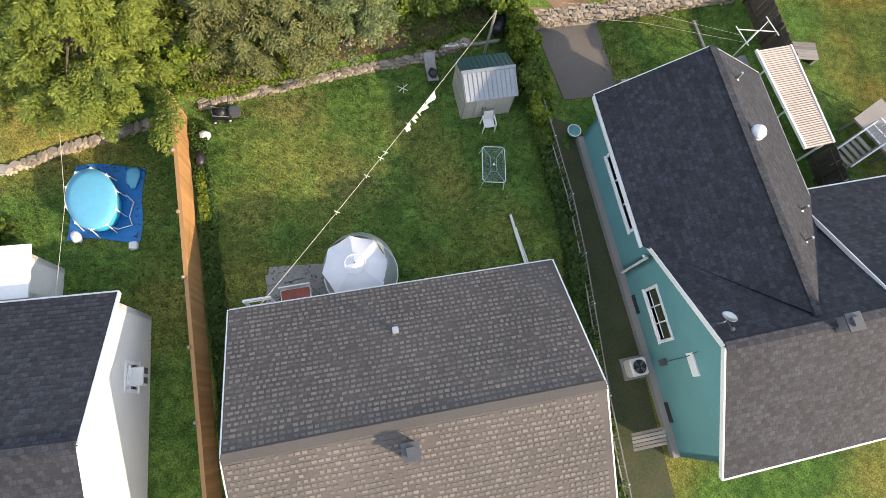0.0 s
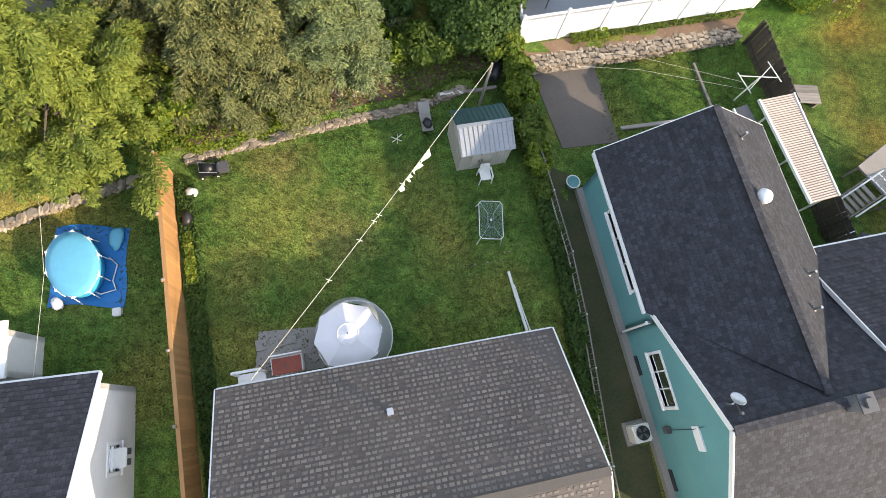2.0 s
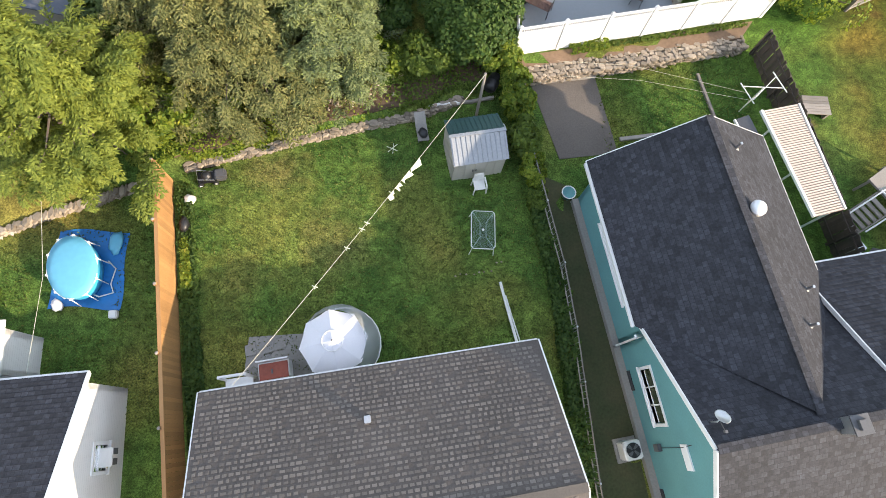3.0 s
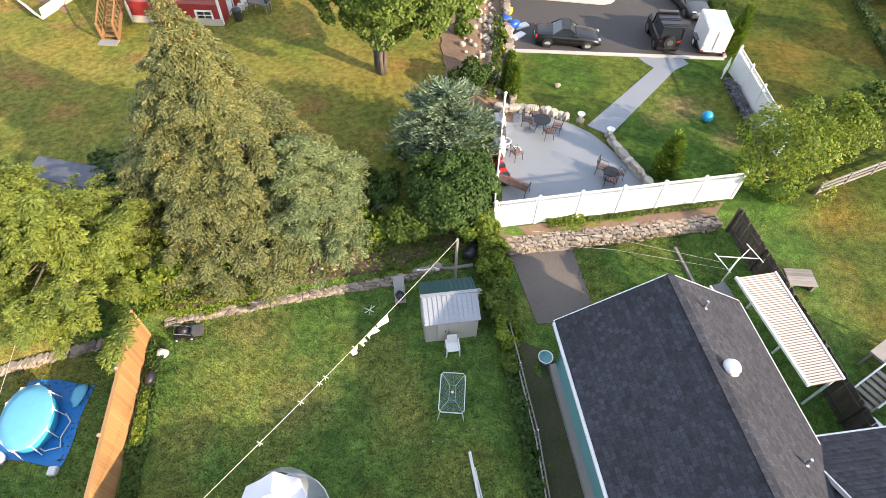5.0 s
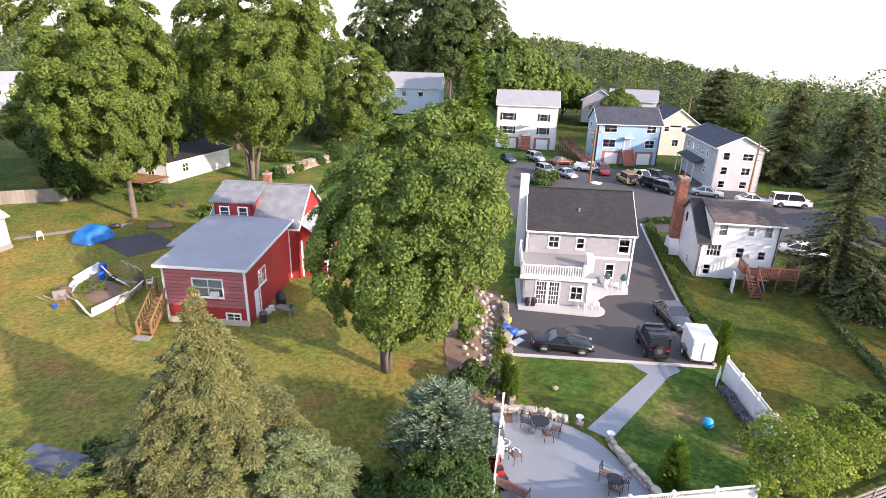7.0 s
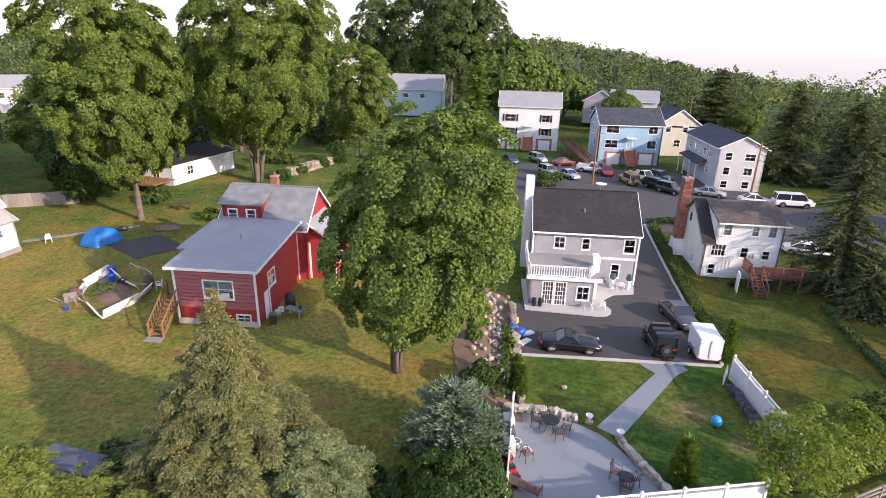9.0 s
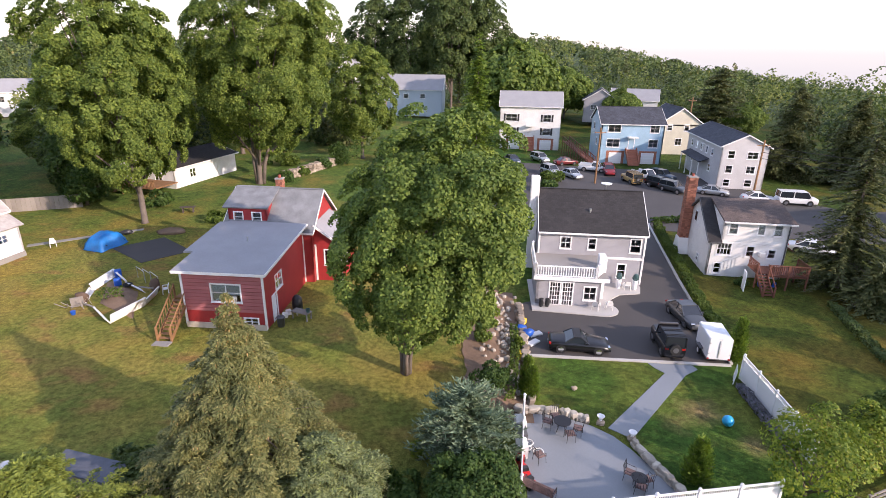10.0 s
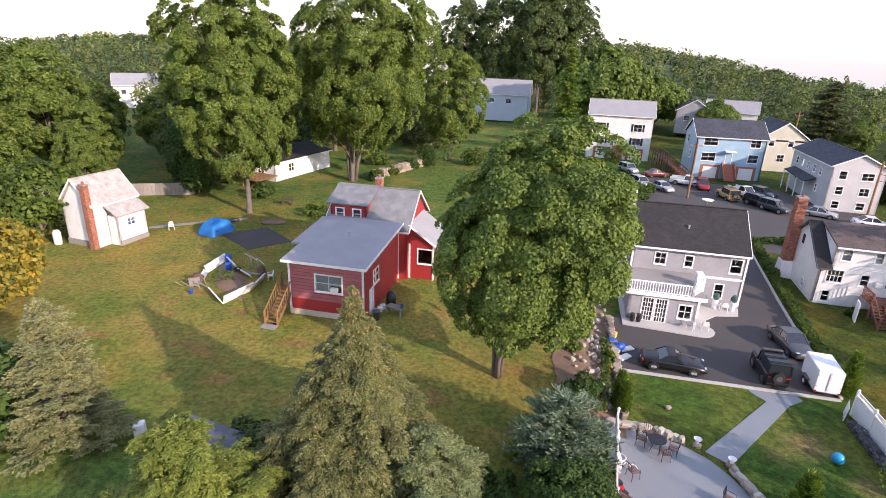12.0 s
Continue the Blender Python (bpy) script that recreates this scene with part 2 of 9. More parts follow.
DARK_ROOF = shingles("dark_brown_roof", (0.027, 0.025, 0.026), 0.4, 0.2, 0.2)
BLACK_ROOF = shingles("blue_black_roof", (0.048, 0.052, 0.066), 0.5, 0.25, 0.2)
GREY_SHINGLE = surface("pale_grey_shingle", (0.2, 0.205, 0.21), 0.9, vary=0.34, coarse=1.3, fine=9, bump=0.4, stretch=(1, 4, 4))
CREAM_WALL = surface("cream_foundation", (0.52, 0.45, 0.36), 0.85, vary=0.15, coarse=0.8, fine=9, bump=0.2)
GREY_ROOF = surface("pale_grey_roof", (0.29, 0.29, 0.30), 0.75, vary=0.12, coarse=0.6, fine=10, bump=0.2)
WHITE = surface("white_paint", (0.78, 0.77, 0.75), 0.5, vary=0.05, coarse=0.8, fine=12, bump=0.05)
VINYL = surface("white_vinyl", (0.82, 0.82, 0.82), 0.35, vary=0.04, coarse=0.7, fine=8, bump=0.0)
TEAL = surface("teal_stucco", (0.12, 0.30, 0.31), 0.8, vary=0.1, coarse=0.9, fine=18, bump=0.2)
WHITE_SIDING = siding("white_clapboard", (0.74, 0.73, 0.71))
PALE_GREY_SIDING = siding("pale_grey_clapboard", (0.52, 0.51, 0.51))
GREY_SIDING = siding("grey_clapboard", (0.33, 0.325, 0.345))
BLUE_SIDING = siding("pale_blue_clapboard", (0.30, 0.45, 0.57))
CREAM_SIDING = siding("cream_clapboard", (0.54, 0.51, 0.41))
RED_PAINT = surface("red_paint", (0.33, 0.028, 0.028), 0.6, vary=0.15, coarse=0.9, fine=10, bump=0.15)
RED_BOARD = surface("weathered_red_board", (0.37, 0.125, 0.13), 0.7, vary=0.2, coarse=0.8, fine=6, bump=0.3, stretch=(1, 1, 6), pieces="object", spread=0.14)
CONCRETE = surface("concrete", (0.27, 0.255, 0.235), 0.9, vary=0.18, coarse=0.4, fine=14, bump=0.3)
OLD_SLAB = surface("old_asphalt_slab", (0.125, 0.108, 0.095), 0.95, vary=0.22, coarse=0.5, fine=18, bump=0.4)
ASPHALT = surface("asphalt", (0.066, 0.061, 0.059), 0.9, vary=0.16, coarse=0.25, fine=30, bump=0.3)
STAMPED = surface("grey_painted_concrete", (0.225, 0.245, 0.265), 0.6, vary=0.07, coarse=0.3, fine=12, bump=0.08)
PALE_PAVE = surface("pale_concrete", (0.46, 0.445, 0.42), 0.8, vary=0.08, coarse=0.5, fine=12, bump=0.1)
STONE = surface("field_stone", (0.27, 0.225, 0.175), 0.9, vary=0.25, coarse=1.2, fine=12, bump=0.5, pieces="object", spread=0.4)
PALE_STONE = surface("pale_rubble_stone", (0.40, 0.36, 0.30), 0.9, vary=0.2, coarse=1.2, fine=12, bump=0.5, pieces="object", spread=0.35)
STONE_REST = surface("field_stone_rest", (0.27, 0.225, 0.175), 0.9, vary=0.25, coarse=1.2, fine=12, bump=0.5, pieces="island", spread=0.4)
DIRT = surface("bare_earth", (0.19, 0.125, 0.08), 0.95, vary=0.3, coarse=0.8, fine=9, bump=0.6)
MULCH = surface("brown_mulch", (0.115, 0.075, 0.05), 0.95, vary=0.35, coarse=1.0, fine=14, bump=0.8)
CEDAR = surface("orange_cedar", (0.40, 0.215, 0.085), 0.65, vary=0.14, coarse=0.8, fine=7, bump=0.25, stretch=(6, 6, 1), pieces="object", spread=0.2)
OLD_WOOD = surface("grey_old_wood", (0.25, 0.225, 0.20), 0.85, vary=0.22, coarse=0.8, fine=7, bump=0.35, stretch=(6, 6, 1), pieces="object", spread=0.25)
DARK_WOOD = surface("dark_stained_wood", (0.075, 0.058, 0.048), 0.8, vary=0.25, coarse=0.8, fine=8, bump=0.3, pieces="object", spread=0.2)
DECK_WOOD = surface("red_brown_deck_wood", (0.155, 0.058, 0.036), 0.7, vary=0.2, coarse=0.8, fine=8, bump=0.3, pieces="object", spread=0.2)
STAIR_WOOD = surface("tan_stair_wood", (0.25, 0.135, 0.06), 0.7, vary=0.2, coarse=0.8, fine=8, bump=0.3, pieces="object", spread=0.2)
WORN_GRASS = surface("trodden_grass", (0.05, 0.066, 0.025), 0.95, vary=0.35, coarse=1.1, fine=10, bump=0.6, dirt=(0.088, 0.07, 0.038))
BARK = surface("bark", (0.135, 0.11, 0.09), 0.95, vary=0.3, coarse=1.5, fine=9, bump=0.9, stretch=(1, 1, 0.25))
BRICK = surface("red_brick", (0.33, 0.135, 0.085), 0.85, vary=0.2, coarse=1.5, fine=9, bump=0.4, pieces="object", spread=0.3)
BRICK_REST = surface("red_brick_rest", (0.33, 0.135, 0.085), 0.85, vary=0.2, coarse=1.5, fine=9, bump=0.4, pieces="island", spread=0.3)
STEEL = surface("galvanised_steel", (0.55, 0.56, 0.57), 0.35, 0.85, vary=0.12, coarse=0.8, fine=12, bump=0.05)
SHED_METAL = surface("pale_painted_metal", (0.30, 0.315, 0.335), 0.42, 0.3, vary=0.16, coarse=0.9, fine=10, bump=0.05)
SHED_GREEN = surface("dark_green_metal", (0.055, 0.11, 0.105), 0.4, 0.1, vary=0.12, coarse=0.9, fine=10, bump=0.05)
SHED_WALL = surface("beige_painted_metal", (0.50, 0.47, 0.42), 0.5, 0.1, vary=0.08, coarse=0.9, fine=10, bump=0.05)
BLACK_METAL = surface("black_metal", (0.022, 0.022, 0.024), 0.4, 0.3, vary=0.2, coarse=1, fine=12, bump=0.05)
DARK_GREY = surface("dark_grey_metal", (0.10, 0.10, 0.105), 0.5, 0.2, vary=0.15, coarse=1, fine=12, bump=0.05)
BLACK_PLASTIC = surface("black_plastic", (0.02, 0.02, 0.022), 0.45, vary=0.2, coarse=2, fine=15, bump=0.1)
RUBBER = surface("rubber", (0.018, 0.018, 0.018), 0.85, vary=0.2, coarse=2, fine=15, bump=0.1)
WHITE_PLASTIC = surface("white_plastic", (0.72, 0.71, 0.68), 0.45, vary=0.06, coarse=1.5, fine=10, bump=0.05)
CANVAS = surface("pale_lilac_canvas", (0.70, 0.69, 0.72), 0.85, vary=0.07, coarse=1.2, fine=40, bump=0.2)
BLUE_TARP = surface("blue_tarpaulin", (0.012, 0.16, 0.45), 0.45, vary=0.2, coarse=1.3, fine=5, bump=0.5)
BLUE_PLASTIC = surface("blue_plastic", (0.015, 0.09, 0.42), 0.4, vary=0.12, coarse=1.3, fine=6, bump=0.05)
POOL_BLUE = surface("pool_liner_blue", (0.05, 0.42, 0.66), 0.35, vary=0.1, coarse=1.3, fine=4, bump=0.15)
POOL_COVER = surface("pale_blue_cover", (0.13, 0.43, 0.60), 0.35, vary=0.08, coarse=1.0, fine=5, bump=0.2)
RED_PLASTIC = surface("red_plastic", (0.5, 0.02, 0.02), 0.4, vary=0.12, coarse=1.3, fine=6, bump=0.05)
YELLOW = surface("yellow_plastic", (0.75, 0.52, 0.02), 0.5, vary=0.1, coarse=1.3, fine=6, bump=0.05)
CLOTH = surface("pale_cloth", (0.62, 0.66, 0.50), 0.9, vary=0.1, coarse=2, fine=30, bump=0.2)
ROPE = surface("pale_rope", (0.55, 0.52, 0.42), 0.9, vary=0.1, coarse=2, fine=30, bump=0.1)
AWNING = surface("cream_corrugated_awning", (0.56, 0.48, 0.41), 0.5, vary=0.08, coarse=1, fine=10, bump=0.05, pieces="object", spread=0.06)
AWNING_LINE = surface("brown_awning_stripe", (0.20, 0.15, 0.12), 0.55, vary=0.1, coarse=1, fine=10, bump=0.05)
TERRACOTTA = surface("rust_red_lid", (0.30, 0.075, 0.045), 0.6, vary=0.2, coarse=1.5, fine=10, bump=0.2)
FLOWERS = surface("brown_cushion_fabric", (0.17, 0.11, 0.10), 0.9, vary=0.5, coarse=6, fine=20, bump=0.3)
PANE = clear_glass("window_glass")
TABLE_GLASS = clear_glass("frosted_table_glass", (0.62, 0.80, 0.76), 0.25)
DARK_PANE = surface("dark_window_glass", (0.022, 0.026, 0.032), 0.06, vary=0.1, coarse=1, fine=5, bump=0.0, spec=0.8)


# ---- mesh helpers ----
class Geo:
    """Collects faces for one mesh."""

    def __init__(self):
        self.v, self.f = [], []

    def add(self, verts, faces):
        k = len(self.v)
        self.v += [tuple(p) for p in verts]
        self.f += [tuple(k + i for i in f) for f in faces]
        return self

    def quad(self, a, b, c, d):
        return self.add((a, b, c, d), ((0, 1, 2, 3),))

    def box(self, c, s, m=None):
        x, y, z = (v / 2 for v in s)
        pts = [Vector((i * x, j * y, k * z)) for i in (-1, 1) for j in (-1, 1) for k in (-1, 1)]
        if m is not None:
            pts = [m @ p for p in pts]
        c = Vector(c)
        return self.add([p + c for p in pts], ((0, 1, 3, 2), (4, 6, 7, 5), (0, 4, 5, 1), (2, 3, 7, 6), (0, 2, 6, 4), (1, 5, 7, 3)))

    def beam(self, a, b, w, h):
        """A bar from a to b, w wide and h high."""
        a, b = Vector(a), Vector(b)
        d = (b - a).normalized()
        side = d.cross(Vector((0, 0, 1)))
        side = side.normalized() if side.length > 1e-4 else Vector((1, 0, 0))
        up = side.cross(d)
        pts = [p + side * (i * w / 2) + up * (j * h / 2) for p in (a, b) for i, j in ((-1, -1), (1, -1), (1, 1), (-1, 1))]
        return self.add(pts, ((0, 1, 2, 3), (7, 6, 5, 4), (0, 4, 5, 1), (1, 5, 6, 2), (2, 6, 7, 3), (3, 7, 4, 0)))

    def tube(self, pts, radii, n=8, caps=True):
        """A round bar through points, with a radius at each."""
        pts = [Vector(p) for p in pts]
        if not isinstance(radii, (list, tuple)):
            radii = [radii] * len(pts)
        rings = []
        for i, p in enumerate(pts):
            d = (pts[min(i + 1, len(pts) - 1)] - pts[max(i - 1, 0)]).normalized()
            ref = Vector((0, 0, 1)) if abs(d.z) < 0.9 else Vector((1, 0, 0))
            a = d.cross(ref).normalized()
            b = d.cross(a)
            rings += [p + (a * math.cos(2 * math.pi * k / n) + b * math.sin(2 * math.pi * k / n)) * radii[i] for k in range(n)]
        faces = [(i * n + k, i * n + (k + 1) % n, (i + 1) * n + (k + 1) % n, (i + 1) * n + k) for i in range(len(pts) - 1) for k in range(n)]
        if caps:
            faces += [tuple(range(n))[::-1], tuple((len(pts) - 1) * n + k for k in range(n))]
        return self.add(rings, faces)

    def lathe(self, profile, c=(0, 0, 0), n=16, sx=1.0, sy=1.0):
        """Turns (radius, height) pairs round the z axis at c."""
        pts = [(c[0] + r * sx * math.cos(2 * math.pi * k / n), c[1] + r * sy * math.sin(2 * math.pi * k / n), c[2] + z) for r, z in profile for k in range(n)]
        m = len(profile)
        faces = [(i * n + k, i * n + (k + 1) % n, (i + 1) * n + (k + 1) % n, (i + 1) * n + k) for i in range(m - 1) for k in range(n)]
        return self.add(pts, faces + [tuple(range(n))[::-1], tuple((m - 1) * n + k for k in range(n))])

    def prism(self, poly, z0, z1):
        """An upright prism over a plan outline, counter-clockwise."""
        n = len(poly)
        pts = [(x, y, z0) for x, y in poly] + [(x, y, z1) for x, y in poly]
        return self.add(pts, [tuple(range(n))[::-1], tuple(range(n, 2 * n))] + [(i, (i + 1) % n, n + (i + 1) % n, n + i) for i in range(n)])

    def slab(self, pts, thick):
        """A plate under a flat outline of 3D points, counter-clockwise from above."""
        pts = [Vector(p) for p in pts]
        nrm = (pts[1] - pts[0]).cross(pts[2] - pts[1]).normalized()
        n = len(pts)
        return self.add(pts + [p - nrm * thick for p in pts], [tuple(range(n)), tuple(range(n, 2 * n))[::-1]] + [(i, n + i, n + (i + 1) % n, (i + 1) % n) for i in range(n)])

    def rock(self, c, s, seed, n=7):
        """An uneven stone."""
        r = random.Random(seed)
        prof = [(0.55, -0.5), (0.95, -0.25), (1.0, 0.1), (0.75, 0.42), (0.3, 0.55)]
        pts = []
        for rad, z in prof:
            for k in range(n):
                a, q = 2 * math.pi * k / n, rad * r.uniform(0.8, 1.15)
                pts.append((c[0] + q * math.cos(a) * s[0] / 2, c[1] + q * math.sin(a) * s[1] / 2, c[2] + (z + r.uniform(-0.08, 0.08)) * s[2]))
        faces = [(i * n + k, i * n + (k + 1) % n, (i + 1) * n + (k + 1) % n, (i + 1) * n + k) for i in range(4) for k in range(n)]
        return self.add(pts, faces + [tuple(range(n))[::-1], tuple(4 * n + k for k in range(n))])

    def flagstone(self, c, s, seed, n=6):
        """A rough flat-topped building stone."""
        r = random.Random(seed)
        cut = [r.uniform(0.82, 1.12) for _ in range(n)]
        pts = []
        for rad, z in ((0.9, -0.5), (1.0, -0.1), (0.97, 0.32), (0.8, 0.5)):
            for k in range(n):
                a, q = 2 * math.pi * (k + 0.5) / n + 0.2, rad * cut[k]
                pts.append((c[0] + q * math.cos(a) * s[0] * 0.58, c[1] + q * math.sin(a) * s[1] * 0.58, c[2] + (z + r.uniform(-0.05, 0.05)) * s[2]))
        faces = [(i * n + k, i * n + (k + 1) % n, (i + 1) * n + (k + 1) % n, (i + 1) * n + k) for i in range(3) for k in range(n)]
        return self.add(pts, faces + [tuple(range(n))[::-1], tuple(3 * n + k for k in range(n))])

    def mesh(self, name):
        me = bpy.data.meshes.new(name)
        me.from_pydata(self.v, [], self.f)
        return me


def thing(name, label, category, at=(0, 0, 0), turn=0.0, group="", kind=""):
    """An Empty at the base of a thing, to parent its parts."""
    ob = new(name)
    ob.empty_display_size = 0.1
    ob.matrix_basis = pose(at[0], at[1], at[2], 0, 0, turn)
    return tagged(ob, label, category, group, kind)


def finish(me, material, smooth=False, bevel=0.0):
    if bevel:
        bm = bmesh.new()
        bm.from_mesh(me)
        bmesh.ops.remove_doubles(bm, verts=bm.verts, dist=1e-5)
        bmesh.ops.bevel(bm, geom=[e for e in bm.edges if len(e.link_faces) == 2 and e.calc_face_angle(0) > 0.5], offset=bevel, segments=2, affect="EDGES", clamp_overlap=True)
        bm.to_mesh(me)
        bm.free()
    me.materials.append(material)
    if smooth:
        me.polygons.foreach_set("use_smooth", [True] * len(me.polygons))
    return me


def part(name, geo, material, parent=None, label="", smooth=False, bevel=0.0, kind=""):
    """Links a Geo as one mesh object under a thing or a part."""
    if isinstance(material, tuple):
        material = material[0]
    ob = new(name, finish(geo.mesh(name), material, smooth, bevel))
    ob.parent = parent
    return tagged(ob, label, "", "", kind)


def solo(name, geo, material, label, category, at=(0, 0, 0), turn=0.0, group="", kind="", smooth=False, bevel=0.0):
    """A thing that is one mesh."""
    ob = part(name, geo, material, None, "", smooth, bevel)
    ob.matrix_basis = pose(at[0], at[1], at[2], 0, 0, turn)
    return tagged(ob, label, category, group, kind)


def piece(name, me, parent, m):
    """One of many alike pieces that share a mesh."""
    ob = new(name, me)
    ob.parent = parent
    ob.matrix_basis = m
    return ob


def smooth_step(t):
    t = min(1.0, max(0.0, t))
    return t * t * (3 - 2 * t)


# ---- the lie of the land ----
WALL_LINE = [(-300, 0), (-60, 5.5), (-16.1, 9.7), (-14.3, 10.5), (-10.9, 11.8), (-9.2, 12.55), (-3.5, 14.15), (0.3, 15.05), (2.6, 16.1), (4.7, 16.95), (10, 17.85), (16, 18.95), (30, 20.4), (300, 60)]


def wall_y(x):
    for (xa, ya), (xb, yb) in zip(WALL_LINE, WALL_LINE[1:]):
        if x <= xb:
            return ya + (yb - ya) * (x - xa) / (xb - xa)
    return WALL_LINE[-1][1]


SKYLINE = [(-3.2, 0.0), (-0.95, -0.012), (-0.84, -0.01), (-0.7, 0.006), (-0.25, 0.006), (0.0, 0.014), (0.13, 0.02), (0.25, 0.003), (0.37, -0.019), (0.5, -0.035), (0.61, -0.053), (0.75, -0.068), (1.1, -0.06), (3.2, -0.02)]


def skyline(az):
    """How steeply the wooded land climbs or falls away in a direction."""
    for (a, ha), (b, hb) in zip(SKYLINE, SKYLINE[1:]):
        if az <= b:
            return ha + (hb - ha) * (az - a) / (b - a)
    return 0.0


def ground_z(x, y):
    d = y - wall_y(x)
    if d <= 0:
        return 0.0
    left, right = 0.45 + 0.55 * smooth_step(d / 5), 0.5
    s = smooth_step((x - 4.0) / 1.6)
    z = (left * (1 - s) + right * s) * min(1, d / 0.25)
    r, az = math.hypot(x, y), math.atan2(x, y)
    if r > 130:
        z += (6.5 + skyline(az) * r) * smooth_step((r - 130) / 290)
    return z


def axis_steps(spans):
    out = []
    for a, b, s in spans:
        k = a
        while k < b - 1e-6:
            out.append(k)
            k += s
    return out + [spans[-1][1]]


XS = axis_steps([(-1500, -300, 120), (-300, -60, 20), (-60, -18, 1.5), (-18, 20, 0.4), (20, 60, 1.2), (60, 300, 20), (300, 1500, 120)])
YS = axis_steps([(-900, -100, 100), (-100, -8, 8), (-8, 24, 0.35), (24, 62, 1.0), (62, 160, 5), (160, 400, 20), (400, 1500, 110)])
geo = Geo()
geo.v = [(x, y, ground_z(x, y) + 0.02 * noise.noise((x * 0.7, y * 0.7, 0))) for y in YS for x in XS]
nx = len(XS)
geo.f = [(j * nx + i, j * nx + i + 1, (j + 1) * nx + i + 1, (j + 1) * nx + i) for j in range(len(YS) - 1) for i in range(nx - 1)]
solo("ground", geo, GRASS, "mown lawn, part lush green, part parched yellow, some sun and shade painted in", "ground", kind="structure", smooth=True)


# ---- building blocks for houses ----
class Side:
    """One wall's frame: along it, outwards and up, from its left end as seen from outside."""

    def __init__(self, p0, p1, z0):
        self.o = Vector((p0[0], p0[1], z0))
        self.d = (Vector((p1[0], p1[1], z0)) - self.o).normalized()
        self.n = Vector((self.d.y, -self.d.x, 0))
        self.length = math.hypot(p1[0] - p0[0], p1[1] - p0[1])

    def at(self, u, out, z):
        return self.o + self.d * u + self.n * out + Vector((0, 0, z))

    def box(self, geo, u0, u1, z0, z1, out0, out1):
        pts = [self.at(u, w, z) for u in (u0, u1) for w in (out0, out1) for z in (z0, z1)]
        return geo.add(pts, ((0, 1, 3, 2), (4, 6, 7, 5), (0, 4, 5, 1), (2, 3, 7, 6), (0, 2, 6, 4), (1, 5, 7, 3)))


def wall(parent, side, height, material, holes=(), thick=0.2, name="wall", label=""):
    """A wall with real openings (u, z, w, h, ...) through its thickness."""
    us = sorted({0.0, side.length, *[h[0] for h in holes], *[h[0] + h[2] for h in holes]})
    zs = sorted({0.0, height, *[h[1] for h in holes], *[h[1] + h[3] for h in holes]})
    geo = Geo()
    for ua, ub in zip(us, us[1:]):
        for za, zb in zip(zs, zs[1:]):
            um, zm = (ua + ub) / 2, (za + zb) / 2
            if any(h[0] < um < h[0] + h[2] and h[1] < zm < h[1] + h[3] for h in holes):
                continue
            geo.quad(side.at(ua, 0, za), side.at(ub, 0, za), side.at(ub, 0, zb), side.at(ua, 0, zb))
            geo.quad(side.at(ub, -thick, za), side.at(ua, -thick, za), side.at(ua, -thick, zb), side.at(ub, -thick, zb))
    for u, z, w, h, *_ in holes:
        a, b = [side.at(p, 0, q) for p, q in ((u, z), (u + w, z), (u + w, z + h), (u, z + h))], [side.at(p, -thick, q) for p, q in ((u, z), (u + w, z), (u + w, z + h), (u, z + h))]
        for i in range(4):
            j = (i + 1) % 4
            geo.quad(a[j], a[i], b[i], b[j])
    geo.quad(side.at(0, 0, height), side.at(side.length, 0, height), side.at(side.length, -thick, height), side.at(0, -thick, height))
    for u in (0, side.length):
        geo.quad(side.at(u, 0, 0), side.at(u, 0, height), side.at(u, -thick, height), side.at(u, -thick, 0))
    return part(name, geo, material, parent, label)


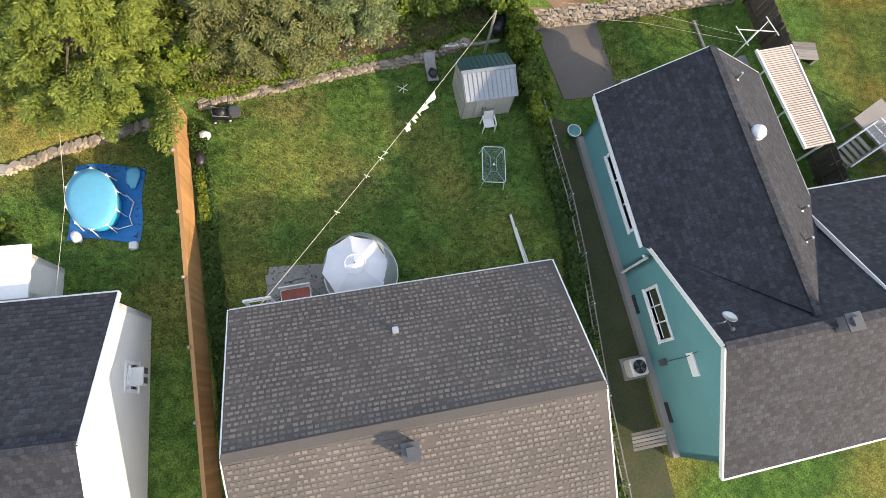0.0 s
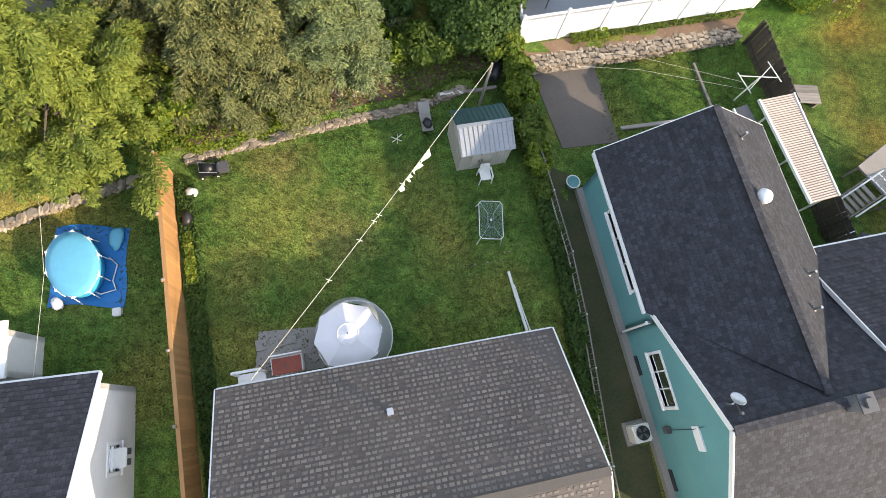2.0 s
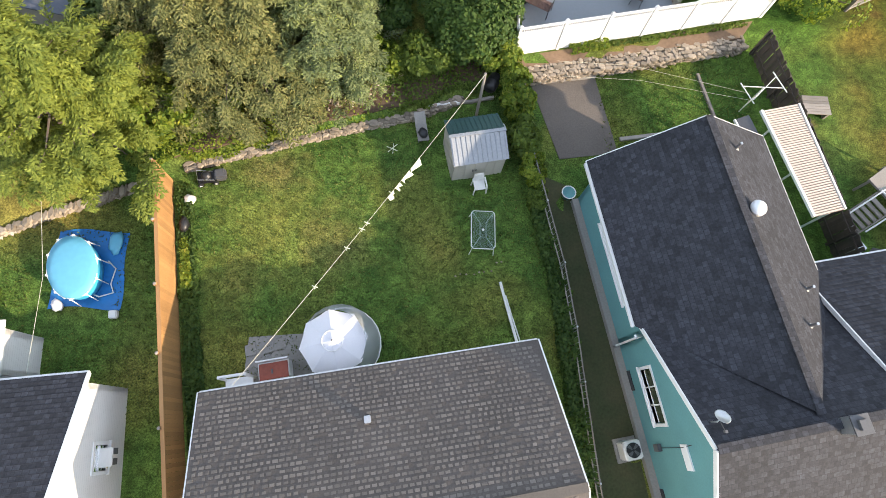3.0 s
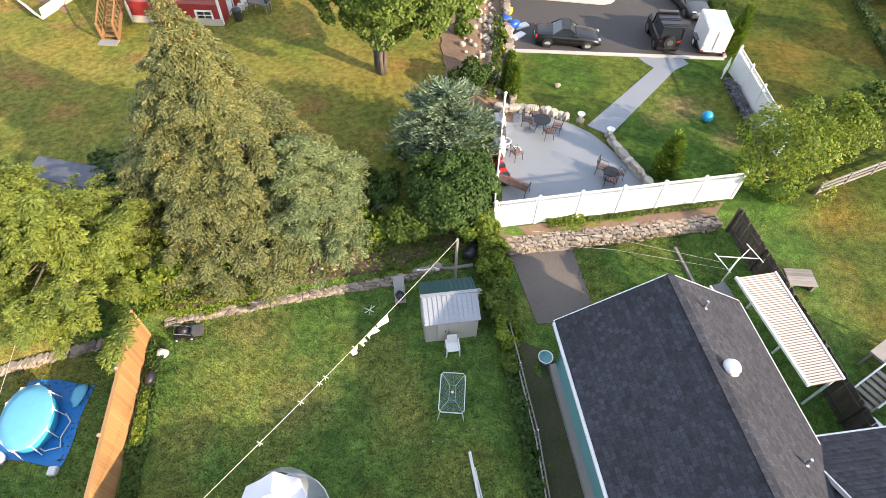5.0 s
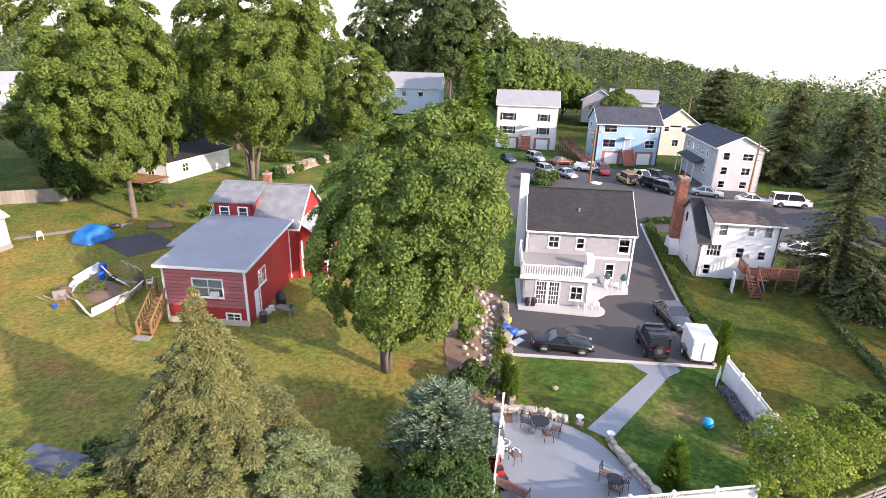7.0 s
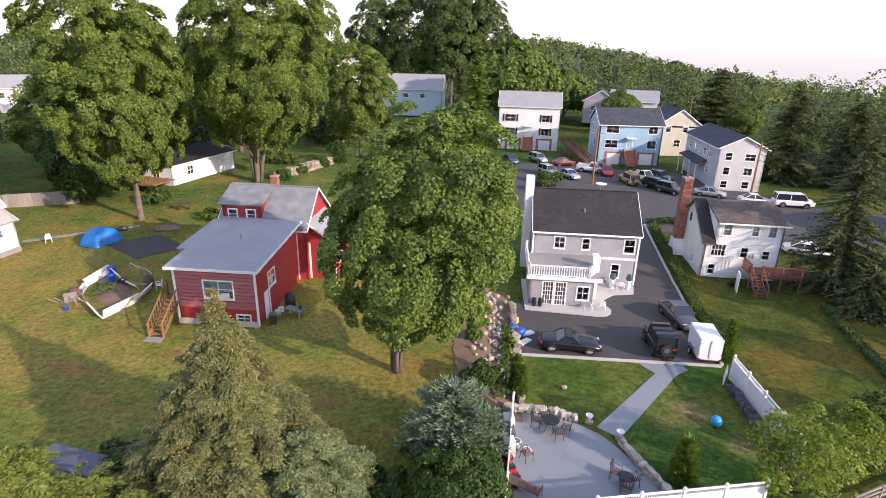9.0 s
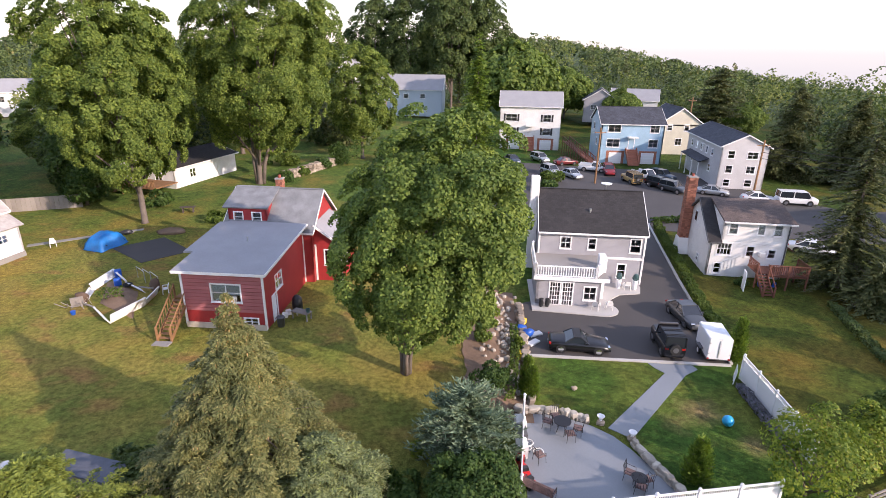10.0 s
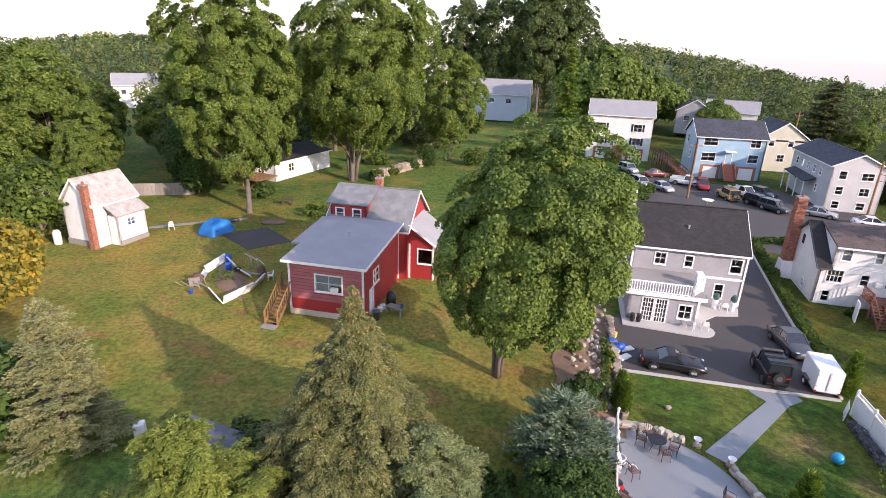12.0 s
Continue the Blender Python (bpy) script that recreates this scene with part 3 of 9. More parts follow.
def window(parent, side, u, z, w, h, style="hung", trim=None, back=0.07):
    """A window or door set in an opening: casing, sashes, panes and sill."""
    trim = trim or VINYL
    c, geo = 0.11, Geo()
    rings = [side.at(u + a, d, z + b) for d in (-0.1, 0.035) for e in (c, 0) for a, b in ((-e, -e), (w + e, -e), (w + e, h + e), (-e, h + e))]
    faces = []
    for k in range(4):
        j = (k + 1) % 4
        faces += [(8 + k, 8 + j, 12 + j, 12 + k), (k, 4 + k, 4 + j, j), (k, j, 8 + j, 8 + k), (4 + k, 12 + k, 12 + j, 4 + j)]
    geo.add(rings, faces)
    cells = {"hung": (1, 2), "pair": (2, 2), "triple": (3, 1), "quad": (4, 2), "door": (1, 1), "french": (4, 5), "garage": (1, 4), "picture": (1, 1)}[style]
    nu, nz = cells
    t = 0.045
    name = "window" if style not in ("door", "garage", "french") else "door"
    win = part(name, geo, trim, parent)
    for i in range(1, nu):
        g = Geo()
        side.box(g, u + w * i / nu - t / 2, u + w * i / nu + t / 2, z, z + h, -back, -0.01)
        part("mullion", g, trim, win)
    for k in range(1, nz):
        g = Geo()
        side.box(g, u, u + w, z + h * k / nz - t / 2, z + h * k / nz + t / 2, -back, -0.015)
        part("sash_rail", g, trim, win)
    if style in ("door", "garage"):
        panel = Geo()
        side.box(panel, u, u + w, z, z + h, -back - 0.05, -back)
        for k in range(nz):
            side.box(panel, u + 0.08, u + w - 0.08, z + h * k / nz + 0.07, z + h * (k + 1) / nz - 0.07, -back, -back + 0.02)
        part("door_leaf", panel, trim, win)
        knob = Geo()
        side.box(knob, u + w * 0.86, u + w * 0.92, z + h * 0.46, z + h * 0.5, -back, -back + 0.06)
        part("handle", knob, STEEL, win)
    else:
        for i in range(nu):
            for k in range(nz):
                g = Geo()
                side.box(g, u + w * i / nu + t / 2, u + w * (i + 1) / nu - t / 2, z + h * k / nz + t / 2, z + h * (k + 1) / nz - t / 2, -back + 0.005, -back + 0.017)
                part("pane", g, PANE, win)
    if style not in ("door", "garage", "french"):
        g = Geo()
        side.box(g, u - c - 0.03, u + w + c + 0.03, z - c - 0.05, z - c, -0.02, 0.08)
        part("sill", g, trim, win)
    return win


def shutters(parent, side, u, z, w, h, material):
    for a in (u - 0.09 - 0.42, u + w + 0.09 + 0.02):
        g = Geo()
        side.box(g, a, a + 0.4, z - 0.05, z + h + 0.05, 0.0, 0.04)
        for k in range(6):
            side.box(g, a + 0.05, a + 0.35, z + h * k / 6 + 0.03, z + h * (k + 1) / 6 - 0.03, 0.04, 0.055)
        part("shutter", g, material, parent)


def body(parent, x0, x1, y0, y1, z0, z1, material, holes=None, th=0.2, trim=None):
    """Four walls with their windows. holes: per side (S, E, N, W) rows of u, z, w, h, style."""
    holes = holes or {}
    sides = {"S": Side((x0, y0), (x1, y0), z0), "E": Side((x1, y0), (x1, y1), z0), "N": Side((x1, y1), (x0, y1), z0), "W": Side((x0, y1), (x0, y0), z0)}
    for key, s in sides.items():
        rows = holes.get(key, ())
        wall(parent, s, z1 - z0, material, rows, th)
        for r in rows:
            window(parent, s, *r[:4], r[4] if len(r) > 4 else "hung", trim)
            if len(r) > 5:
                shutters(parent, s, *r[:4], r[5])
    return sides


def gable_ends(parent, axis, a0, a1, b0, b1, z, zr, material, th=0.2):
    """The triangles under a gable roof whose ridge runs along axis."""
    m = (b0 + b1) / 2
    for a in (a0, a1 - th):
        geo = Geo()
        tri = [(b0, z), (b1, z), (m, zr)]
        pts = [((q, b, c) if axis == "x" else (b, q, c)) for q in (a, a + th) for b, c in tri]
        geo.add(pts, ((2, 1, 0), (3, 4, 5), (0, 1, 4, 3), (1, 2, 5, 4), (2, 0, 3, 5)))
        part("gable", geo, material, parent)


def gable_roof(parent, axis, a0, a1, b0, b1, ze, zr, material, over=0.35, rake=0.25, thick=0.14, trim=None, bm=None, courses=0.0):
    """Two slopes, fascia boards and a ridge cap. ze: height at the eaves' outer edge; bm: the ridge's place across, if not the middle."""
    trim = trim or WHITE
    if isinstance(material, tuple):
        material = material[0 if axis == "x" else 1]
    m = (b0 + b1) / 2 if bm is None else bm
    lo, hi, p, q = b0 - over, b1 + over, a0 - rake, a1 + rake
    put = (lambda a, b, c: Vector((a, b, c))) if axis == "x" else (lambda a, b, c: Vector((b, a, c)))
    for e in (lo, hi):
        pts = [put(p, e, ze), put(q, e, ze), put(q, m, zr), put(p, m, zr)]
        if (pts[1] - pts[0]).cross(pts[2] - pts[1]).z < 0:
            pts.reverse()
        part("roof", Geo().slab(pts, thick), material, parent)
        if courses:
            geo, down = Geo(), (put(p, e, ze) - put(p, m, zr))
            n = int(down.length / courses)
            up = Vector((0, 0, 0.008))
            for k in range(n):
                f0, f1 = (k + 0.05) / n, (k + 1) / n
                geo.quad(put(p, m, zr) + down * f0 + up * 0.2, put(q, m, zr) + down * f0 + up * 0.2, put(q, m, zr) + down * f1 + up, put(p, m, zr) + down * f1 + up)
                geo.quad(put(p, m, zr) + down * f1 + up, put(q, m, zr) + down * f1 + up, put(q, m, zr) + down * f1 - up * 0.3, put(p, m, zr) + down * f1 - up * 0.3)
            part("shingle_layer", geo, material, parent, kind="stuff")
        g = Geo().beam(put(p, e + (0.02 if e > m else -0.02), ze - thick * 0.8), put(q, e + (0.02 if e > m else -0.02), ze - thick * 0.8), 0.1, 0.16)
        part("gutter", g, trim, parent, bevel=0.02)
        for a in (p - 0.02, q + 0.02):
            part("rake_board", Geo().beam(put(a, e, ze - 0.08), put(a, m, zr - 0.08), 0.05, 0.17), trim, parent)
    part("ridge_cap", Geo().beam(put(p, m, zr + 0.005), put(q, m, zr + 0.005), 0.26, 0.05), material, parent)


def brick_chimney(parent, x, y, z0, z1, w=0.55, d=0.55, name="chimney"):
    """Courses of brick round a core, with a concrete cap and a clay pot."""
    core = part(name, Geo().box((x, y, (z0 + z1) / 2), (w - 0.04, d - 0.04, z1 - z0)), BRICK_REST, parent)
    geo, row, k = Geo(), 0.13, 0
    z = z0
    while z < z1 - 0.05:
        for i in range(3):
            o = (0.5 if k % 2 else 0.0)
            for s in (-1, 1):
                geo.box((x - w / 2 + (i + 0.5) * w / 3, y + s * d / 2, z + row / 2), (w / 3 - 0.015, 0.05, row - 0.02))
                geo.box((x + s * w / 2, y - d / 2 + (i + 0.5) * d / 3, z + row / 2), (0.05, d / 3 - 0.015, row - 0.02))
        z += row
        k += 1
    part("bricks", geo, BRICK_REST, core, kind="stuff")
    part("cap", Geo().box((x, y, z1 + 0.04), (w + 0.12, d + 0.12, 0.1)), CONCRETE, core)
    part("flue", Geo().lathe([(0.13, 0), (0.13, 0.28), (0.1, 0.28), (0.1, 0.05)], (x, y, z1 + 0.08), 10), TERRACOTTA, core)
    return core


def metal_flue(parent, x, y, z, h=0.5, w=0.42):
    f = part("chimney", Geo().box((x, y, z + h / 2), (w, w, h)), STEEL, parent, bevel=0.02)
    part("cap", Geo().box((x, y, z + h + 0.03), (w + 0.1, w + 0.1, 0.05)).box((x, y, z + h + 0.11), (w * 0.6, w * 0.6, 0.1)), DARK_GREY, f)
    return f


def pipe_vent(parent, x, y, z, h=0.35, r=0.05):
    return part("vent_pipe", Geo().tube([(x, y, z), (x, y, z + h)], r, 8).lathe([(r * 2.6, 0), (r * 1.2, 0.06)], (x, y, z), 10), STEEL, parent)


# ---- the house under the camera: low gable, brown-grey shingles ----
OWN_TURN = 7.3
own = thing("ranch_house", "low one-storey house with brown-grey shingle roof and white trim", "house", (-6.85, 3.3, 0), OWN_TURN)
body(own, 0.3, 10.8, -8.55, -0.35, 0, 2.72, WHITE_SIDING, {"N": [(1.0, 0.1, 0.95, 2.05, "door"), (3.0, 1.0, 1.2, 1.1, "pair"), (6.5, 1.0, 1.2, 1.1, "pair")], "W": [(2.0, 1.0, 0.9, 1.2, "hung")], "E": [(3.5, 1.0, 0.9, 1.2, "hung")]})
gable_ends(own, "x", 0.3, 10.8, -8.55, -0.35, 2.7, 4.6, WHITE_SIDING)
gable_roof(own, "x", 0.3, 10.8, -8.55, -0.35, 2.8, 4.75, SHINGLE_BASE, 0.35, 0.3)
metal_flue(own, 5.05, -5.2, 4.1, 0.85, 0.42)
v = part("roof_vent", Geo().box((5.2, -1.65, 3.62), (0.2, 0.22, 0.34)), STEEL, own, bevel=0.02)
part("vent_mouth", Geo().box((5.2, -1.56, 3.70), (0.12, 0.1, 0.1)), BLACK_METAL, v)
part("downspout", Geo().beam((0.05, -0.2, 2.6), (0.05, -0.2, 0.1), 0.09, 0.07), WHITE, own)
g = Geo()
for k in range(2):
    g.box((-0.28, -1.5 - k * 1.55, 1.45), (0.08, 1.4, 0.1)).box((-0.28, -1.5 - k * 1.55, 0.55), (0.08, 1.4, 0.1))
for k in range(7):
    g.box((-0.28, -0.85 - k * 0.5, 1.0), (0.07, 0.08, 1.2))
rail = part("side_railing", g, WHITE, own)

# ---- the teal house with an ell and a cross gable ----
TEAL_TURN = 8.5
teal = thing("teal_house", "teal stucco house with charcoal shingle roofs and white eaves", "house", (7.95, 4.8, 0), TEAL_TURN)
body(teal, 0, 6.15, 0.02, 6.25, 0, 3.1, TEAL, {"W": [(1.8, 1.75, 3.1, 0.85, "triple")], "N": [(2.0, 1.0, 1.6, 1.2, "pair")], "E": [(1.5, 1.0, 1.2, 1.2, "pair")]})
gable_ends(teal, "y", 0.02, 6.25, 0, 6.15, 3.1, 5.3, TEAL)
body(teal, 0, 8.2, -7.2, 0, 0, 3.1, TEAL, {"W": [(1.1, 1.5, 1.85, 0.8, "triple")], "S": [(1.5, 1.0, 1.6, 1.2, "pair")]})
gable_ends(teal, "x", 0, 8.2, -7.2, 0, 3.1, 5.5, TEAL)
body(teal, 8.2, 14.5, -5.6, 1.0, 0, 2.9, TEAL, {"S": [(1.4, 0.1, 1.0, 2.05, "door")], "N": [(2.4, 1.0, 1.2, 1.1, "pair")]})
gable_roof(teal, "x", 0, 8.2, -7.2, -0.05, 3.2, 5.6, SLATE, 0.4, 0.3, courses=0.16)
for e, q in ((-0.5, 1), (6.65, -1)):
    pts = [(e, 6.53, 3.2), (e, 0.3, 3.2), (3.07, -3.3, 5.52), (3.07, 6.53, 5.52)]
    part("roof", Geo().slab(pts if q > 0 else pts[::-1], 0.14), SLATE[1], teal)
    g, n = Geo(), 24
    for k in range(n):
        rows = []
        for f, up in (((k + 0.05) / n, 0.003), ((k + 1) / n, 0.01)):
            x, z, ya = 3.07 + (e - 3.07) * f, 5.52 - 2.32 * f + up, -3.3 + 3.6 * f
            rows += [(x, ya, z), (x, 6.55, z)]
        g.quad(rows[0], rows[1], rows[3], rows[2])
        g.quad(rows[2], rows[3], (rows[3][0], rows[3][1], rows[3][2] - 0.03), (rows[2][0], rows[2][1], rows[2][2] - 0.03))
    part("shingle_layer", g, SLATE[1], teal, kind="stuff")
    part("gutter", Geo().beam((e - 0.03 * q, 0.3, 3.08), (e - 0.03 * q, 6.53, 3.08), 0.1, 0.16), WHITE, teal, bevel=0.02)
    part("rake_board", Geo().beam((e, 6.56, 3.1), (3.07, 6.56, 5.42), 0.05, 0.17), WHITE, teal)
part("ridge_cap", Geo().beam((3.07, -3.3, 5.53), (3.07, 6.53, 5.53), 0.26, 0.05), SLATE, teal)
gable_roof(teal, "x", 6.3, 14.5, -5.6, 1.0, 3.0, 5.5, SLATE, 0.4, 0.25, bm=-3.4, courses=0.16)
metal_flue(teal, 3.7, -3.7, 5.3, 0.7, 0.45)
for x, y, z in ((4.1, 5.5, 4.8), (5.2, 0.4, 4.1), (4.45, -0.8, 4.58)):
    pipe_vent(teal, x, y, z, 0.4)
v = part("turbine_vent", Geo().box((3.7, 3.1, 5.1), (0.42, 0.42, 0.1)), WHITE, teal)
part("dome", Geo().lathe([(0.15, 0.0), (0.15, 0.1), (0.25, 0.13), (0.27, 0.24), (0.2, 0.35), (0.05, 0.4)], (3.7, 3.1, 5.12), 16), VINYL, v, smooth=True)
part("foundation", Geo().box((-0.12, -3.6, 0.14), (0.3, 7.2, 0.28)).box((-0.12, 3.1, 0.14), (0.3, 6.3, 0.28)), CONCRETE, teal)
part("downspout", Geo().beam((-0.5, 0.0, 3.0), (-0.12, 0.0, 2.6), 0.09, 0.07).beam((-0.12, 0.0, 2.6), (-0.12, 0.0, 0.2), 0.09, 0.07), WHITE, teal)
g = Geo()
Side((0, 0), (0, -7.2), 0).box(g, 3.6, 4.4, 2.9, 3.3, 0.0, 0.05)
part("wall_vent", g, VINYL, teal)
part("meter_box", Geo().box((-0.1, -3.75, 1.3), (0.14, 0.24, 0.34)), DARK_GREY, teal)
part("cable", Geo().tube([(-0.1, -3.75, 1.5), (-0.06, -3.7, 3.0), (0.1, -3.5, 4.4)], 0.012, 5), BLACK_METAL, teal)
for k in range(2):
    g = Geo()
    Side((0, 0), (0, -7.2), 0).box(g, 1.0 + k * 4.2, 1.75 + k * 4.2, 0.3, 0.55, 0.0, 0.03)
    part("cellar_window", g, DARK_PANE, teal)

# ---- white house beyond the wooden fence ----
pale = thing("white_cottage", "white clapboard cottage with a dark shingle roof", "house", (-10.35, 3.75, 0), 4.0)
body(pale, -9, 0, -8.6, 0, 0, 2.7, WHITE_SIDING, {"E": [(5.9, 1.15, 0.8, 0.75, "hung")]})
gable_ends(pale, "x", -9, 0, -8.6, 0, 2.7, 4.6, WHITE_SIDING)
gable_roof(pale, "x", -9, 0, -8.6, 0, 2.8, 4.75, SLATE, 0.3, 0.05, courses=0.16)
part("window_unit", Geo().box((0.16, -2.3, 1.33), (0.42, 0.6, 0.4)), WHITE_PLASTIC, pale, bevel=0.02)
part("unit_grille", Geo().box((0.375, -2.45, 1.33), (0.02, 0.2, 0.28)).box((0.375, -2.13, 1.33), (0.02, 0.2, 0.28)), DARK_GREY, pale)
lean = thing("garden_outbuilding", "small white outbuilding with a flat dark roof", "shed", (-13.6, 5.65, 0), 4.0)
body(lean, -4, 0, -1.5, 0, 0, 2.3, WHITE_SIDING)
part("roof", Geo().slab([(-4.2, -1.6, 2.32), (0.2, -1.6, 2.32), (0.2, 0.2, 2.45), (-4.2, 0.2, 2.45)], 0.1), WHITE, lean)


# ---- ground surfaces ----
def sheet(name, poly, material, label, category, z=None, thick=0.06, kind="structure"):
    """A paved area: a low slab over a plan outline."""
    zz = max(ground_z(x, y) for x, y in poly) if z is None else z
    return solo(name, Geo().prism(poly, zz - 0.25, zz + thick), material, label, category, kind=kind)


def arc(cx, cy, r, a0, a1, n):
    return [(cx + r * math.cos(radians(a0 + (a1 - a0) * k / n)), cy + r * math.sin(radians(a0 + (a1 - a0) * k / n))) for k in range(n + 1)]


sheet("parking_slab", [(6.5, 12.95), (9.15, 13.25), (8.6, 17.1), (5.55, 16.75)], OLD_SLAB, "worn brown-grey asphalt slab with a pale edge", "slab", 0.0, 0.03)
g = Geo().beam((5.5, 16.86, 0.06), (8.6, 17.22, 0.06), 0.25, 0.16)
solo("slab_edge", g, CONCRETE, "pale concrete kerb along the slab", "kerb", kind="structure", bevel=0.02)
DRIVE = [(6.8, 33.6), (20.6, 33.3), (21.2, 40.0), (22.2, 48.0), (23.9, 60.0), (24.8, 66.0), (19.8, 66.0), (18.7, 48.0), (7.0, 42.0)]
sheet("driveway", DRIVE, ASPHALT, "dark asphalt driveway beside the grey house", "driveway", 0.5, 0.035)
g = Geo().beam((6.6, 33.5, 0.52), (20.6, 33.15, 0.52), 0.28, 0.16)
solo("driveway_kerb", g, PALE_PAVE, "pale concrete kerb between driveway and lawn", "kerb", kind="structure", bevel=0.02)
g = Geo()
for (xa, ya), (xb, yb) in zip(DRIVE[1:5], DRIVE[2:6]):
    g.beam((xa + 0.1, ya, 0.55), (xb + 0.1, yb, 0.55), 0.22, 0.2)
solo("hedge_kerb", g, PALE_PAVE, "pale kerb along the driveway's hedge", "kerb", kind="structure")
sheet("road", [(4, 66), (55, 60), (150, 82), (150, 92), (55, 74), (47, 84), (40, 98), (12, 104), (6, 84)], ASPHALT, "grey asphalt road and shared parking yard", "road", 0.5, 0.03)
sheet("garden_path", [(10.5, 25.9), (11.65, 25.05), (17.0, 31.7), (18.1, 32.5), (17.9, 33.0), (14.9, 33.1), (15.2, 32.5), (15.7, 31.9)], STAMPED, "pale grey concrete garden path", "path", 0.5, 0.03)
PATIO = [(4.85, 18.5), (13.1, 20.2)] + [(12.6, 21.6), (12.0, 22.9), (11.3, 24.2), (10.6, 25.2), (9.6, 26.0), (8.3, 26.6), (6.9, 26.9), (5.2, 26.8)]
sheet("patio", PATIO, STAMPED, "blue-grey painted concrete patio", "patio", 0.5, 0.04)
sheet("porch_floor", [(7.7, 40.6), (13.4, 39.9)] + arc(13.7, 41.1, 1.2, -80, 60, 6) + [(14.8, 43.2), (15.8, 44.2), (17.7, 44.6), (18.1, 46.0), (18.1, 46.7), (7.9, 47.0)], PALE_PAVE, "pale concrete porch floor with rounded edge", "porch", 0.5, 0.12)
bank = Geo()
for j in range(37):
    y = 26 + j * 0.5
    lo = 2.0 + 0.9 * abs(y - 33) / 10 + 0.5 * noise.noise((0, y * 0.8, 2))
    for i in range(9):
        x = lo + (6.3 - lo) * i / 8
        bank.v.append((x, y, ground_z(x, y) + 0.045 + 0.03 * noise.noise((x * 1.5, y * 1.5, 4))))
bank.f = [(j * 9 + i, j * 9 + i + 1, (j + 1) * 9 + i + 1, (j + 1) * 9 + i) for j in range(36) for i in range(8)]
solo("soil_bank", bank, DIRT, "brown soil bank strewn with rubble", "soil", kind="structure", smooth=True)
sheet("asphalt_pad", [(-34.4, 50.6), (-29.2, 47.0), (-26.0, 50.6), (-30.9, 54.4)], ASPHALT, "dark asphalt pad beside the lawn", "slab", 1.0, 0.04)
sheet("side_path", [(-43.2, 50.2), (-39.0, 53.4), (-34.6, 56.6), (-34.8, 57.2), (-39.3, 54.1), (-43.6, 50.9)], CONCRETE, "narrow pale concrete path across the lawn", "path", 1.0, 0.04)
sheet("side_passage", [(6.5, -6), (8.9, -6), (7.85, 4.7), (6.85, 11.6), (5.6, 12.2), (6.2, 5.0)], WORN_GRASS, "bare brown earth passage beside the teal house", "soil", 0.0, 0.012)
sheet("deck_stone_path", [(-6.3, 3.7), (-3.6, 4.1), (-3.8, 5.6), (-6.2, 5.5)], CONCRETE, "worn grey paving beside the house", "path", 0.0, 0.015)
TERR = [(4.85, 17.25), (15.8, 19.1), (16.6, 20.1), (4.7, 17.85)]
sheet("fence_bank", TERR, DIRT, "bare earth strip below the white fence", "soil", 0.45, 0.05)
BANK = [(-9.6, 12.8), (-3.6, 14.5), (0.1, 15.4), (4.5, 17.3), (4.2, 19.4), (-1, 18.2), (-4.5, 16.6), (-7.5, 14.6)]
sheet("planting_bank", BANK, MULCH, "brown planting bank behind the stone wall", "soil", 0.52, 0.05)


# ---- fences ----
def along(p, q, s):
    return (p[0] + (q[0] - p[0]) * s, p[1] + (q[1] - p[1]) * s)


FENCE_A, FENCE_B = (-9.75, 12.0), (-7.1, -5.2)
FENCE_LEN = math.dist(FENCE_A, FENCE_B)
fence_turn = math.degrees(math.atan2(FENCE_B[1] - FENCE_A[1], FENCE_B[0] - FENCE_A[0]))
cedar = thing("cedar_fence", "tall orange cedar board fence with capped posts", "fence", (*FENCE_A, 0), fence_turn)
me = finish(Geo().box((0, 0, 0.92), (0.135, 0.022, 1.72)).mesh("picket"), CEDAR)
k = 0
while k * 0.142 < FENCE_LEN:
    piece("picket", me, cedar, pose(0.07 + k * 0.142, 0.035, 0.012 * math.sin(k * 1.7), 0, 0, 0))
    k += 1
me = finish(Geo().beam((0, 0, 0), (2.45, 0, 0), 0.045, 0.09).mesh("rail"), CEDAR)
post = finish(Geo().box((0, 0, 0.95), (0.1, 0.1, 1.9)).mesh("post"), CEDAR)
cap = finish(Geo().lathe([(0.055, 0), (0.06, 0.02), (0.02, 0.05)], (0, 0, 1.9), 8).mesh("cap"), OLD_WOOD)
k = 0
while k * 2.45 < FENCE_LEN:
    for z in (0.3, 0.95, 1.6):
        piece("rail", me, cedar, pose(k * 2.45, -0.01, z))
    p = piece("post", post, cedar, pose(k * 2.45, -0.05, 0))
    piece("cap", cap, p, pose(0, 0, 0))
    k += 1
part("top_rail", Geo().beam((0, 0.02, 1.8), (FENCE_LEN, 0.02, 1.8), 0.13, 0.035), CEDAR, cedar)

VF_A, VF_B = (4.75, 17.95), (17.0, 20.35)


